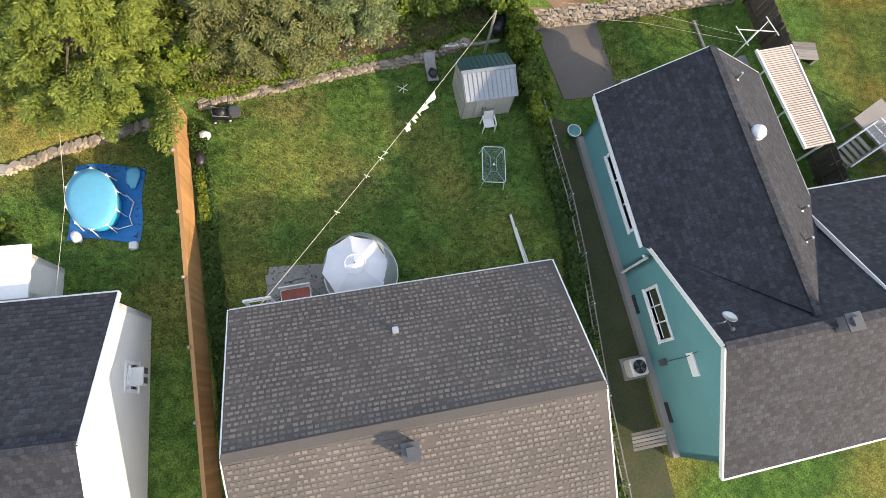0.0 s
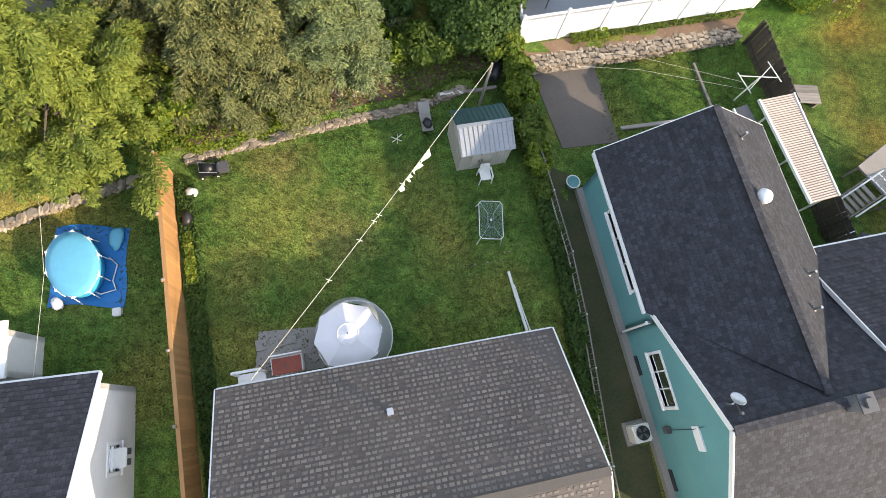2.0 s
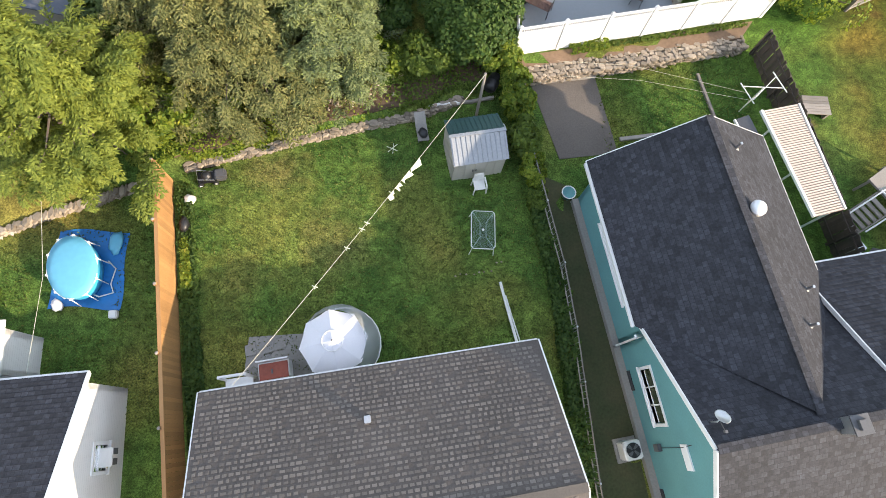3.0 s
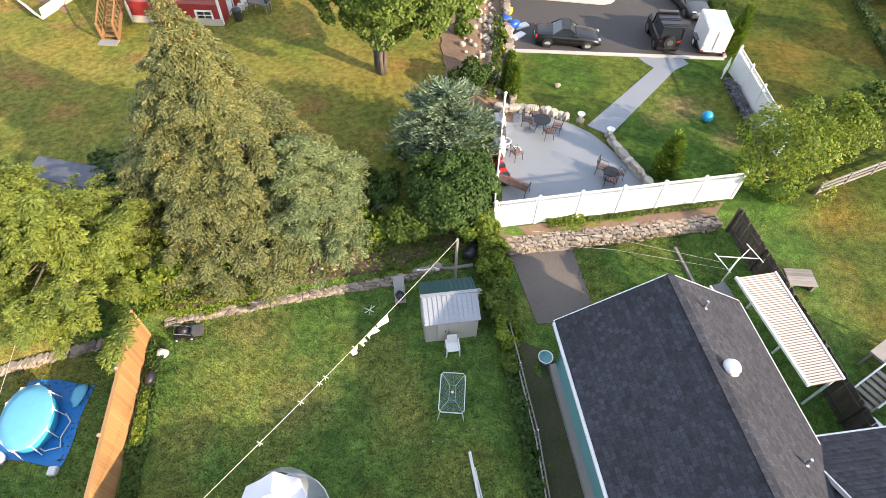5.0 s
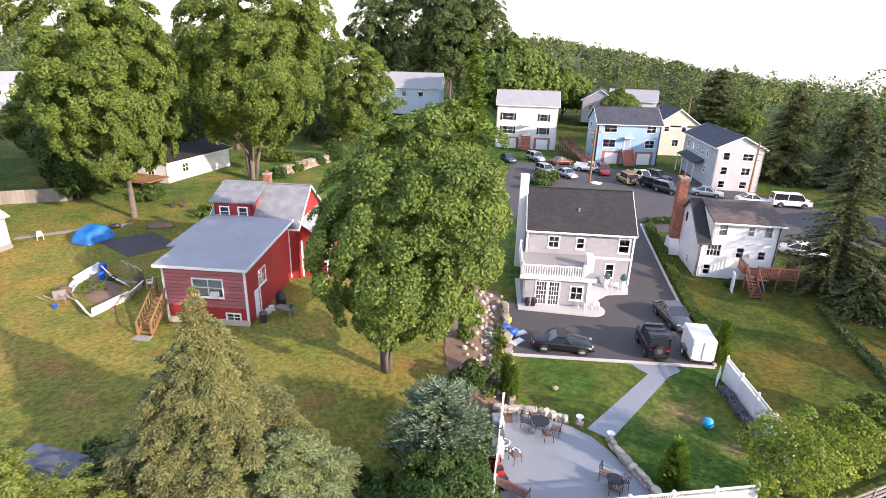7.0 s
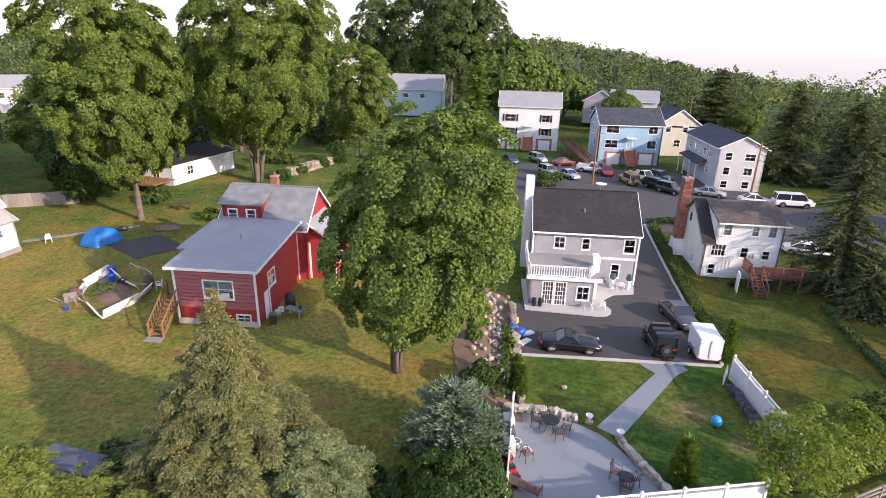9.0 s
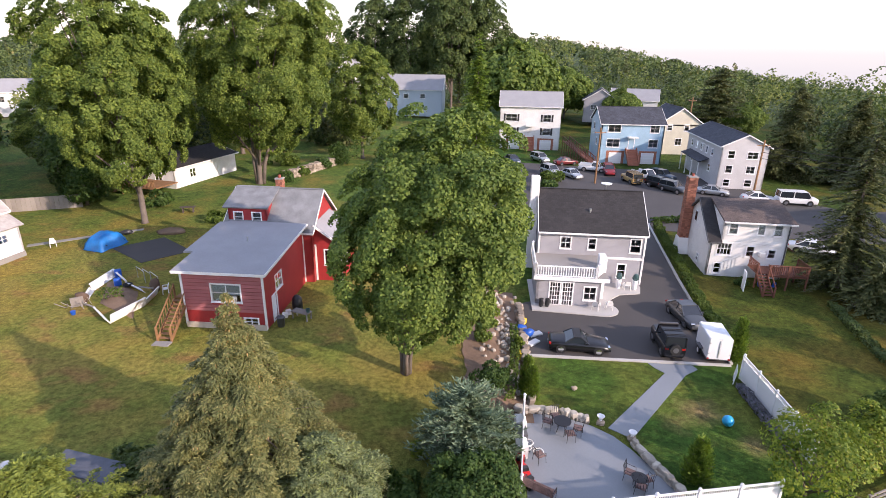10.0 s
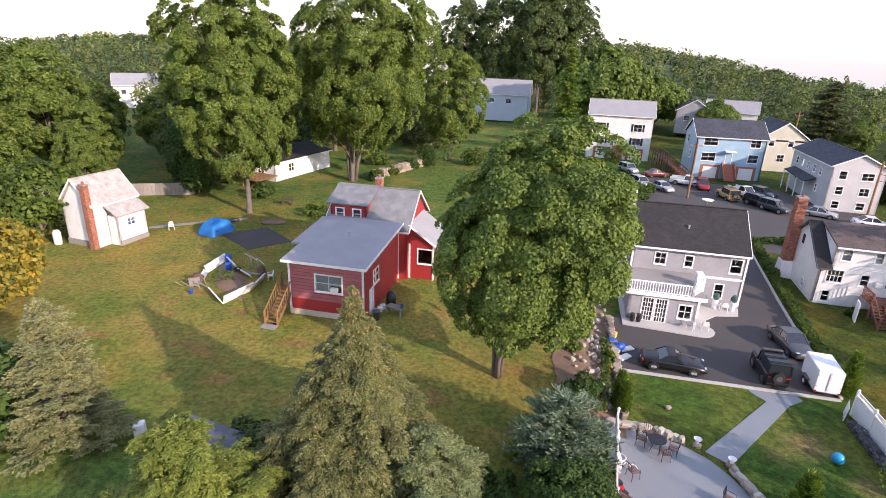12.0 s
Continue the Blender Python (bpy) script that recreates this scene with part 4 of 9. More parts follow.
def vinyl_fence(a, b, n, label, height=1.75, lattice=True):
    length = math.dist(a, b)
    f = thing("vinyl_fence", label, "fence", (*a, 0.5), math.degrees(math.atan2(b[1] - a[1], b[0] - a[0])), "white fences")
    w = length / n
    post = finish(Geo().box((0, 0, height / 2 + 0.03), (0.13, 0.13, height + 0.06)).mesh("post"), VINYL)
    cap = finish(Geo().lathe([(0.11, 0), (0.11, 0.03), (0.02, 0.12)], (0, 0, height + 0.06), 4).mesh("cap"), VINYL)
    solid = height - (0.32 if lattice else 0.1)
    panel = finish(Geo().box((w / 2, 0, solid / 2 + 0.03), (w - 0.13, 0.04, solid - 0.05)).mesh("panel"), VINYL)
    rail = finish(Geo().box((w / 2, 0, 0), (w - 0.13, 0.06, 0.09)).mesh("rail"), VINYL)
    bars = Geo()
    q = 0.18
    while q < w - 0.12:
        bars.box((q, 0, height - 0.16), (0.03, 0.03, 0.24))
        q += 0.11
    bars = finish(bars.mesh("lattice"), VINYL)
    for k in range(n + 1):
        p = piece("post", post, f, pose(k * w, 0, 0))
        piece("cap", cap, p, pose(0, 0, 0))
        if k < n:
            piece("panel", panel, f, pose(k * w, 0, 0))
            for z in (0.07, solid, height - 0.03):
                piece("rail", rail, f, pose(k * w, 0, z))
            if lattice:
                piece("lattice", bars, f, pose(k * w, 0, 0))
    return f


vinyl_fence(VF_A, VF_B, 6, "tall white vinyl fence with post caps and lattice top")
vinyl_fence((20.5, 31.6), (20.5, 23.6), 4, "white vinyl fence panels running uphill beside the lawn")
vinyl_fence((4.72, 18.1), (5.7, 26.6), 4, "white vinyl fence along the patio's edge", 1.5)

wire = thing("wire_fence", "sagging grey wire fence overgrown with vines", "fence", (0, 0, 0))
WIRE = [(5.1, 12.6), (5.45, 10.5), (5.88, 7.9), (6.08, 5.4), (6.14, 3.4), (6.28, 0.0), (6.5, -3.0), (6.7, -6.0)]
for z in (1.15, 0.62, 0.1):
    part("rail", Geo().tube([(x, y, z + 0.03 * math.sin(i * 2.1)) for i, (x, y) in enumerate(WIRE)], 0.028, 6), OLD_WOOD, wire)
for x, y in WIRE:
    part("post", Geo().tube([(x, y, 0), (x, y, 1.22)], 0.035, 8), STEEL, wire)
g = Geo()
for (xa, ya), (xb, yb) in zip(WIRE, WIRE[1:]):
    n = int(math.dist((xa, ya), (xb, yb)) / 0.22)
    for k in range(n):
        x, y = along((xa, ya), (xb, yb), (k + 0.5) / n)
        g.beam((x, y, 0.1), (x + 0.02, y, 1.15), 0.012, 0.012)
part("mesh_wire", g, STEEL, wire, kind="stuff")

dark = thing("dark_board_fence", "dark stained board fence", "fence", (16.5, 18.6, 0), -82.5)
DLEN = 12.5
me = finish(Geo().box((0, 0, 0.8), (0.17, 0.025, 1.6)).mesh("board"), DARK_WOOD)
for k in range(int(DLEN / 0.18)):
    piece("board", me, dark, pose(0.09 + k * 0.18, 0.03 * (k % 2), 0.02 * math.sin(k * 2.3), 0, 1.0 * math.sin(k * 1.3), 0))
for z in (0.35, 1.3):
    part("rail", Geo().beam((0, -0.03, z), (DLEN, -0.03, z), 0.05, 0.1), DARK_WOOD, dark)
for k in range(6):
    part("post", Geo().box((k * 2.45, -0.07, 0.83), (0.1, 0.1, 1.66)), DARK_WOOD, dark)

old = thing("rail_fence", "old grey split-rail fence at the neighbour's lawn", "fence", (21.5, 20.8, 0.3), 24, "")
for k in range(6):
    part("post", Geo().box((k * 2.0, 0, 0.5), (0.12, 0.12, 1.0)), OLD_WOOD, old)
    if k < 5:
        for z in (0.3, 0.6, 0.88):
            part("rail", Geo().beam((k * 2.0, 0, z), (k * 2.0 + 2.0, 0, z + 0.03), 0.06, 0.11), OLD_WOOD, old)


# ---- stone walls ----
def stone_wall(name, label, pts, height, depth, size, limit, seed, rest=None, base=0.0, stone=None):
    """Courses of uneven stones along a line; the first ones are pieces, the rest joined."""
    r = random.Random(seed)
    w = thing(name, label, "stone wall", (0, 0, 0), kind="structure")
    shapes = [finish(Geo().flagstone((0, 0, 0), (1, 1, 1), seed * 10 + k).mesh("stone"), stone or STONE) for k in range(6)]
    core, joined, count = Geo(), Geo(), 0
    for a, b in zip(pts, pts[1:]):
        length = math.dist(a, b)
        ang = math.atan2(b[1] - a[1], b[0] - a[0])
        core.beam((a[0], a[1], base + height * 0.3), (b[0], b[1], base + height * 0.3), depth * 0.55, height * 0.6)
        across = max(1, round(depth / (size * 1.15)))
        for row, lane in itertools.product(range(max(1, math.ceil(height / (size * 0.6)))), range(across)):
            u = r.uniform(0, size * 0.5)
            while u < length:
                s = size * r.choice((0.6, 0.85, 1.1, 1.5, 2.1)) * r.uniform(0.85, 1.15)
                x, y = along(a, b, min(1, (u + s / 2) / length))
                off = r.uniform(-0.1, 0.1) * depth + ((lane + 0.5) / across - 0.5) * depth
                c = (x - math.sin(ang) * off, y + math.cos(ang) * off, base + size * 0.3 + row * size * 0.6 + r.uniform(-0.03, 0.03))
                dims = (s * 1.08, depth / across * r.uniform(0.7, 1.4), size * r.uniform(0.5, 0.9))
                if count < limit:
                    piece("stone", shapes[count % 6], w, Matrix.Translation(c) @ Matrix.Rotation(ang + r.uniform(-0.15, 0.15), 4, "Z") @ Matrix.Diagonal((*dims, 1)))
                else:
                    joined.flagstone(c, dims, seed * 1000 + count)
                count += 1
                u += s
    part("wall_core", core, STONE_REST, w)
    if joined.f:
        part("stone_rest", joined, STONE_REST, w, kind="stuff")
    return w


# ---- the garden shed ----
shed = thing("garden_shed", "small metal garden shed with a white ribbed roof", "shed", (1.68, 11.85, 0), 9.0)
SW, SD, SH, SR = 2.28, 2.0, 1.62, 2.12
for key, p, q in (("S", (0.05, 0.1), (SW - 0.05, 0.1)), ("E", (SW - 0.05, 0.1), (SW - 0.05, SD - 0.1)), ("N", (SW - 0.05, SD - 0.1), (0.05, SD - 0.1)), ("W", (0.05, SD - 0.1), (0.05, 0.1))):
    s = Side(p, q, 0)
    g = Geo()
    s.box(g, 0, s.length, 0, SH, -0.03, 0)
    u, w = 0.05, part("wall", g, SHED_WALL, shed)
    while u < s.length - 0.08:
        g = Geo()
        s.box(g, u, u + 0.05, 0.02, SH - 0.02, 0.001, 0.018)
        part("wall_rib", g, SHED_WALL, w)
        u += 0.17
for x in (0.06, SW - 0.09):
    g = Geo()
    tri = [(0.1, SH), (SD - 0.1, SH), (SD / 2, SR - 0.04)]
    g.add([(q, b, c) for q in (x, x + 0.03) for b, c in tri], ((2, 1, 0), (3, 4, 5), (0, 1, 4, 3), (1, 2, 5, 4), (2, 0, 3, 5)))
    part("gable", g, SHED_WALL, shed)
# Back slope's dark green has its shade painted in; front slope is pale.
for e, material in ((-0.06, SHED_METAL), (SD + 0.06, SHED_GREEN)):
    a, b = Vector((0, e, SH - 0.02)), Vector((0, SD / 2, SR))
    pts = [a, a + Vector((SW, 0, 0)), b + Vector((SW, 0, 0)), b]
    if (pts[1] - pts[0]).cross(pts[2] - pts[1]).z < 0:
        pts.reverse()
    slope = part("roof", Geo().slab(pts, 0.04), material, shed)
    for k in range(12):
        x = 0.06 + k * (SW - 0.12) / 11
        part("rib", Geo().beam((x, a.y, a.z + 0.02), (x, b.y, b.z + 0.02), 0.035, 0.03), material, slope)
part("ridge_cap", Geo().beam((-0.02, SD / 2, SR + 0.01), (SW + 0.02, SD / 2, SR + 0.01), 0.14, 0.04), SHED_METAL, shed)
for x in (0.75, 1.15):
    g = Geo().box((x, 0.07, 0.75), (0.38, 0.03, 1.4))
    d = part("door", g, SHED_WALL, shed)
    part("handle", Geo().box((x + (0.13 if x < 1 else -0.13), 0.04, 0.8), (0.03, 0.05, 0.14)), DARK_GREY, d)


# ---- patio table, chairs, umbrella ----
def glass_table(at, turn, w=0.95, d=1.6, h=0.72):
    t = thing("patio_table", "glass-topped patio table with a pale metal frame", "table", at, turn)
    part("tabletop", Geo().box((0, 0, h), (w, d, 0.012)), TABLE_GLASS, t)
    r = 0.018
    rim = [(-w / 2, -d / 2 + 0.1, h), (-w / 2 + 0.1, -d / 2, h), (w / 2 - 0.1, -d / 2, h), (w / 2, -d / 2 + 0.1, h), (w / 2, d / 2 - 0.1, h), (w / 2 - 0.1, d / 2, h), (-w / 2 + 0.1, d / 2, h), (-w / 2, d / 2 - 0.1, h), (-w / 2, -d / 2 + 0.1, h)]
    part("rim", Geo().tube(rim, r, 6), WHITE_PLASTIC, t)
    part("hub", Geo().tube([(-0.12, -0.3, h - 0.03), (0.12, -0.3, h - 0.03), (0.12, 0.3, h - 0.03), (-0.12, 0.3, h - 0.03), (-0.12, -0.3, h - 0.03)], 0.013, 6), WHITE_PLASTIC, t)
    part("umbrella_ring", Geo().lathe([(0.05, -0.02), (0.05, 0.02), (0.03, 0.02)], (0, 0, h + 0.005), 10), WHITE_PLASTIC, t)
    for sx in (-1, 1):
        for sy in (-1, 1):
            part("leg", Geo().tube([(sx * (w / 2 - 0.06), sy * (d / 2 - 0.06), h - 0.02), (sx * (w / 2 + 0.02), sy * (d / 2 + 0.02), 0)], 0.018, 6), WHITE_PLASTIC, t)
            part("brace", Geo().tube([(sx * 0.12, sy * 0.3, h - 0.03), (sx * (w / 2 - 0.05), sy * (d / 2 - 0.05), h - 0.02)], 0.012, 6), WHITE_PLASTIC, t)
    return t


glass_table((2.84, 9.45, 0), -3)


def plastic_chair(at, turn, material=None, group=""):
    """A moulded garden chair."""
    material = material or WHITE_PLASTIC
    c = thing("garden_chair", "white moulded plastic garden chair", "chair", at, turn, group)
    part("seat", Geo().box((0, 0, 0.42), (0.46, 0.44, 0.03)), material, c, bevel=0.01)
    back = part("backrest", Geo().slab([(-0.23, 0.2, 0.44), (0.23, 0.2, 0.44), (0.2, 0.3, 0.86), (-0.2, 0.3, 0.86)], 0.03), material, c)
    for k in range(4):
        part("slat", Geo().beam((-0.15 + k * 0.1, 0.19, 0.48), (-0.13 + k * 0.09, 0.28, 0.82), 0.05, 0.02), material, back)
    for sx in (-1, 1):
        part("armrest", Geo().box((sx * 0.25, 0.02, 0.63), (0.06, 0.44, 0.03)), material, c, bevel=0.008)
        for sy in (-0.2, 0.2):
            part("leg", Geo().beam((sx * 0.25, sy, 0.62), (sx * 0.27, sy * 1.15, 0), 0.05, 0.05), material, c)
    return c


plastic_chair((2.85, 11.55, 0), 8)

umb = thing("garden_umbrella", "pale lilac garden umbrella with a hanging net curtain", "umbrella", (-2.8, 4.95, 0), 10)
UR, UZ = 1.2, 1.78
NET, nn, nl, nb = node_material("pale_mesh_net")
nb.inputs["Base Color"].default_value, nb.inputs["Roughness"].default_value, nb.inputs["Alpha"].default_value = (0.55, 0.57, 0.6, 1), 0.9, 0.45
part("pole", Geo().tube([(0, 0, 0), (0, 0, 2.3)], 0.025, 8), WHITE, umb)
part("vent_hoop", Geo().tube([(0.36 * math.cos(a * math.pi / 10), 0.36 * math.sin(a * math.pi / 10), 2.19) for a in range(21)], 0.018, 5, caps=False), WHITE, umb)
canopy = None
for k in range(8):
    a0, a1 = 2 * math.pi * k / 8, 2 * math.pi * (k + 1) / 8
    rows = []
    for i in range(6):
        f = 0.22 + 0.78 * i / 5
        z = 2.2 - (2.2 - UZ) * f ** 1.25
        row = []
        for j in range(5):
            a = a0 + (a1 - a0) * j / 4
            sag = 1 - (0.09 * f) * math.sin(math.pi * j / 4)
            rr = UR * f * sag
            row.append((rr * math.cos(a), rr * math.sin(a), z - 0.03 * f * math.sin(math.pi * j / 4)))
        rows += row
    g = Geo().add(rows, [(i * 5 + j, i * 5 + j + 1, (i + 1) * 5 + j + 1, (i + 1) * 5 + j) for i in range(5) for j in range(4)])
    part("canopy_panel", g, CANVAS, umb, smooth=True)
    part("rib", Geo().tube([(0, 0, 2.18), (UR * math.cos(a0), UR * math.sin(a0), UZ - 0.01)], 0.01, 5), WHITE, umb)
part("vent_canopy", Geo().lathe([(0.36, 2.17), (0.18, 2.25), (0.03, 2.31)], (0, 0, 0), 8), CANVAS, umb)
part("finial", Geo().lathe([(0.03, 2.3), (0.035, 2.34), (0.01, 2.4)], (0, 0, 0), 8), DARK_GREY, umb)
part("net_curtain", Geo().tube([(0, 0, UZ), (0.12, 0.1, 1.2), (0.16, 0.14, 0.12)], [UR * 0.94, UR * 1.12, UR * 1.18], 24, caps=False), NET, umb, smooth=True)
part("hem", Geo().tube([(0.16 + UR * 1.18 * math.cos(a * math.pi / 12), 0.14 + UR * 1.18 * math.sin(a * math.pi / 12), 0.1) for a in range(25)], 0.035, 6, caps=False), WHITE, umb, smooth=True)

box = thing("storage_bench", "rust-red lidded bench with a white frame by the house", "bench", (-5.05, 4.2, 0), 8)
part("chest", Geo().box((0, 0, 0.35), (1.1, 0.62, 0.66)), WHITE, box, bevel=0.02)
part("lid", Geo().box((0, -0.04, 0.7), (1.02, 0.58, 0.05)), TERRACOTTA, box, bevel=0.015)
part("backboard", Geo().box((0, 0.33, 0.8), (1.14, 0.05, 0.3)), WHITE, box)
part("handle", Geo().box((-0.05, -0.06, 0.74), (0.05, 0.16, 0.03)), DARK_GREY, box)
land = thing("back_landing", "small white-railed landing at the back door", "landing", (-6.6, 3.62, 0), 7.3)
part("platform", Geo().box((0.35, 0.05, 0.5), (0.95, 0.5, 0.1)), WHITE, land)
part("railing", Geo().box((0.35, 0.3, 1.42), (0.95, 0.07, 0.06)).box((0.35, 0.3, 1.1), (0.95, 0.04, 0.04)), WHITE, land)
for x in (-0.1, 0.8):
    part("post", Geo().box((x, 0.28, 0.72), (0.08, 0.08, 1.44)), WHITE, land)
r = random.Random(5)
for k in range(6):
    x, y = -6.0 + 0.45 * (k % 3) + r.uniform(-0.1, 0.1), 4.5 + 0.5 * (k // 3) + 0.1 * (k % 3)
    solo("paving_stone", Geo().box((0, 0, 0.02), (0.4, 0.42, 0.05)), CONCRETE, "worn grey square paving stone in grass", "paving stone", (x, y, 0.005), 11 + r.uniform(-8, 8), "paving stones", bevel=0.01)
solo("drain_pipe", Geo().tube([(0.12, -0.5, 0.06), (0.26, -1.2, 0.07), (0.5, -2.45, 0.25)], 0.03, 8), WHITE_PLASTIC, "thin white pipe lying beside a thicker one", "pipe", (3.55, 7.4, 0), 1)
sp = solo("drain_pipe", Geo().tube([(0, 0, 0.08), (0.18, -1.05, 0.09), (0.4, -2.45, 0.3)], 0.06, 8), WHITE_PLASTIC, "white plastic drain pipe lying across the grass", "pipe", (3.5, 7.45, 0), 1)

# ---- clotheslines ----
line = thing("clothesline", "rope clothesline with pale cloths and pegs pinned along it", "clothesline", (0, 0, 0))
LA, LB = Vector((2.95, 15.1, 3.0)), Vector((-5.85, 3.5, 2.75))


def on_line(s):
    p = LA.lerp(LB, s)
    p.z -= 0.25 * 4 * s * (1 - s)
    return p


part("rope", Geo().tube([on_line(k / 24) for k in range(25)], 0.01, 5), ROPE, line)
part("return_rope", Geo().tube([on_line(k / 24) + Vector((0.02, -0.01, 0.06)) for k in range(25)], 0.006, 5), ROPE, line)
for s0, s1, drop in ((0.3, 0.338, 0.27), (0.346, 0.378, 0.24), (0.386, 0.405, 0.2), (0.412, 0.436, 0.22)):
    a, b = on_line(s0), on_line(s1)
    g = Geo()
    rows = []
    for i in range(4):
        for j in range(5):
            p = a.lerp(b, j / 4)
            p = p + Vector((0.03 * i * math.sin(j * 1.4 + s0 * 40) + 0.03 * i, -0.02 * i, -drop * i / 4 - 0.02 * math.sin(j * 2.1)))
            rows.append(p)
    g.add(rows, [(i * 5 + j, i * 5 + j + 1, (i + 1) * 5 + j + 1, (i + 1) * 5 + j) for i in range(3) for j in range(4)])
    part("hanging_cloth", g, CLOTH, line, smooth=True)
for s in (0.42, 0.52, 0.54, 0.6, 0.72):
    p = on_line(s)
    part("peg", Geo().beam(p + Vector((-0.1, 0.03, 0.02)), p + Vector((0.1, -0.03, -0.04)), 0.025, 0.025).beam(p + Vector((0.03, 0.06, 0)), p + Vector((-0.03, -0.06, -0.14)), 0.02, 0.02), CLOTH, line)
part("pole", Geo().tube([(2.95, 15.1, 0.0), (2.95, 15.1, 3.05)], [0.07, 0.055], 8), OLD_WOOD, line)
ll = thing("wash_line", "thin washing line over the neighbouring lawn", "clothesline", (0, 0, 0))
part("rope", Geo().tube([(-13.3, 10.3, 2.1), (-12.9, 7.5, 1.8), (-12.4, 3.9, 2.4)], 0.008, 5), ROPE, ll)

# ---- pool on its tarpaulin ----
POOL_AT = (-12.62, 8.15)
g = Geo()
rows = []
for i in range(17):
    for j in range(19):
        u, w = j / 18, i / 16
        x = -13.78 + 2.65 * u + 0.1 * (1 - w) + 0.05 * math.sin(7 * w)
        y = 6.72 + 3.1 * w + 0.1 * math.sin(5 * u)
        rows.append((x, y, 0.03 + 0.028 * noise.noise((x * 2.2, y * 2.2, 3)) + 0.015 * noise.noise((x * 6, y * 6, 1))))
g.add(rows, [(i * 19 + j, i * 19 + j + 1, (i + 1) * 19 + j + 1, (i + 1) * 19 + j) for i in range(16) for j in range(18)])
solo("ground_tarpaulin", g, BLUE_TARP, "creased blue tarpaulin spread flat on the grass", "tarpaulin", smooth=True)
pool = thing("frame_pool", "round blue frame pool leaning under its taut cover", "pool", (*POOL_AT, 0.05), 20)
part("side_wall", Geo().lathe([(0.95, 0.0), (1.04, 0.25), (1.08, 0.68), (1.06, 0.7)], (0, 0, 0), 28, 0.8, 1.15), POOL_BLUE, pool, smooth=True)
part("cover", Geo().lathe([(1.12, 0.66), (1.1, 0.72), (0.8, 0.78), (0.4, 0.82), (0.05, 0.83)], (0, 0, 0), 28, 0.8, 1.15), POOL_COVER, pool, smooth=True)
for k in range(10):
    a = 2 * math.pi * k / 10
    x, y = 0.8 * 1.12 * math.cos(a), 1.15 * 1.12 * math.sin(a)
    part("leg", Geo().tube([(x, y, 0.7), (x * 1.1, y * 1.08, 0.0)], 0.02, 6), WHITE_PLASTIC, pool)
    part("joint", Geo().box((x, y, 0.7), (0.075, 0.075, 0.07)), WHITE_PLASTIC, pool)
    b = 2 * math.pi * (k + 1) / 10
    part("top_bar", Geo().tube([(x, y, 0.7), (0.8 * 1.12 * math.cos(b), 1.15 * 1.12 * math.sin(b), 0.7)], 0.025, 6), WHITE_PLASTIC, pool)
solo("folded_cover", Geo().rock((0, 0, 0.06), (0.55, 0.95, 0.16), 31, 12), POOL_COVER, "crumpled pale blue plastic cover on the tarpaulin", "cover", (-11.55, 9.3, 0.03), 0, smooth=True)
solo("pool_hose", Geo().tube([(-11.7, 8.55, 0.12), (-11.4, 8.25, 0.08), (-11.5, 7.65, 0.08), (-11.35, 7.3, 0.09), (-11.85, 7.15, 0.08), (-12.2, 7.3, 0.14)], 0.028, 6), WHITE_PLASTIC, "white ribbed hose lying beside the pool", "hose", smooth=True)
solo("pump_box", Geo().box((0, 0, 0.12), (0.3, 0.3, 0.22)), WHITE_PLASTIC, "white square plastic box standing on the lawn", "box", (-11.2, 6.45, 0), 5, bevel=0.03)
solo("plastic_bag", Geo().rock((0, 0, 0.12), (0.4, 0.55, 0.3), 77, 9), CANVAS, "crumpled grey plastic bag at the tarpaulin's corner", "bag", (-13.28, 6.86, 0.02), 30, smooth=True)

# ---- things along the back of the lawn ----
mow = thing("lawn_mower", "black push lawn mower with folded handle", "lawn mower", (-8.3, 12.05, 0), 10)
part("deck", Geo().box((0, 0, 0.2), (0.75, 0.5, 0.16)), BLACK_METAL, mow, bevel=0.05)
part("engine", Geo().lathe([(0.2, 0), (0.2, 0.14), (0.12, 0.22), (0.05, 0.24)], (0, 0, 0.28), 12), BLACK_PLASTIC, mow)
part("grass_bag", Geo().box((0.55, -0.02, 0.28), (0.45, 0.45, 0.32)), DARK_GREY, mow, bevel=0.06)
for sx in (-0.3, 0.3):
    for sy in (-0.28, 0.28):
        w = part("wheel", Geo().tube([(sx, sy - 0.03, 0.11), (sx, sy + 0.03, 0.11)], 0.11, 12), RUBBER, mow)
        part("hub", Geo().tube([(sx, sy - 0.035, 0.11), (sx, sy + 0.035, 0.11)], 0.05, 8), WHITE_PLASTIC, w)
part("handle", Geo().tube([(0.3, -0.2, 0.25), (-0.3, -0.22, 0.52), (-0.32, 0.22, 0.52), (0.3, 0.2, 0.25)], 0.015, 6), STEEL, mow)
solo("white_sack", Geo().rock((0, 0, 0.14), (0.5, 0.45, 0.36), 12, 10), WHITE_PLASTIC, "bulging white plastic sack against the fence", "sack", (-8.92, 11.1, 0), 0, smooth=True)
solo("black_sack", Geo().rock((0, 0, 0.2), (0.4, 0.7, 0.45), 14, 10), BLACK_PLASTIC, "shiny black rubbish sack beside the fence", "sack", (-8.98, 10.0, 0), 0, smooth=True)
ch = thing("sun_lounger", "grey sun lounger with a dark bundle on it", "lounger", (0.5, 14.3, 0), 8)
part("bed", Geo().slab([(-0.24, -0.6, 0.3), (0.24, -0.6, 0.3), (0.24, 0.2, 0.32), (-0.24, 0.2, 0.32)], 0.04), CONCRETE, ch)
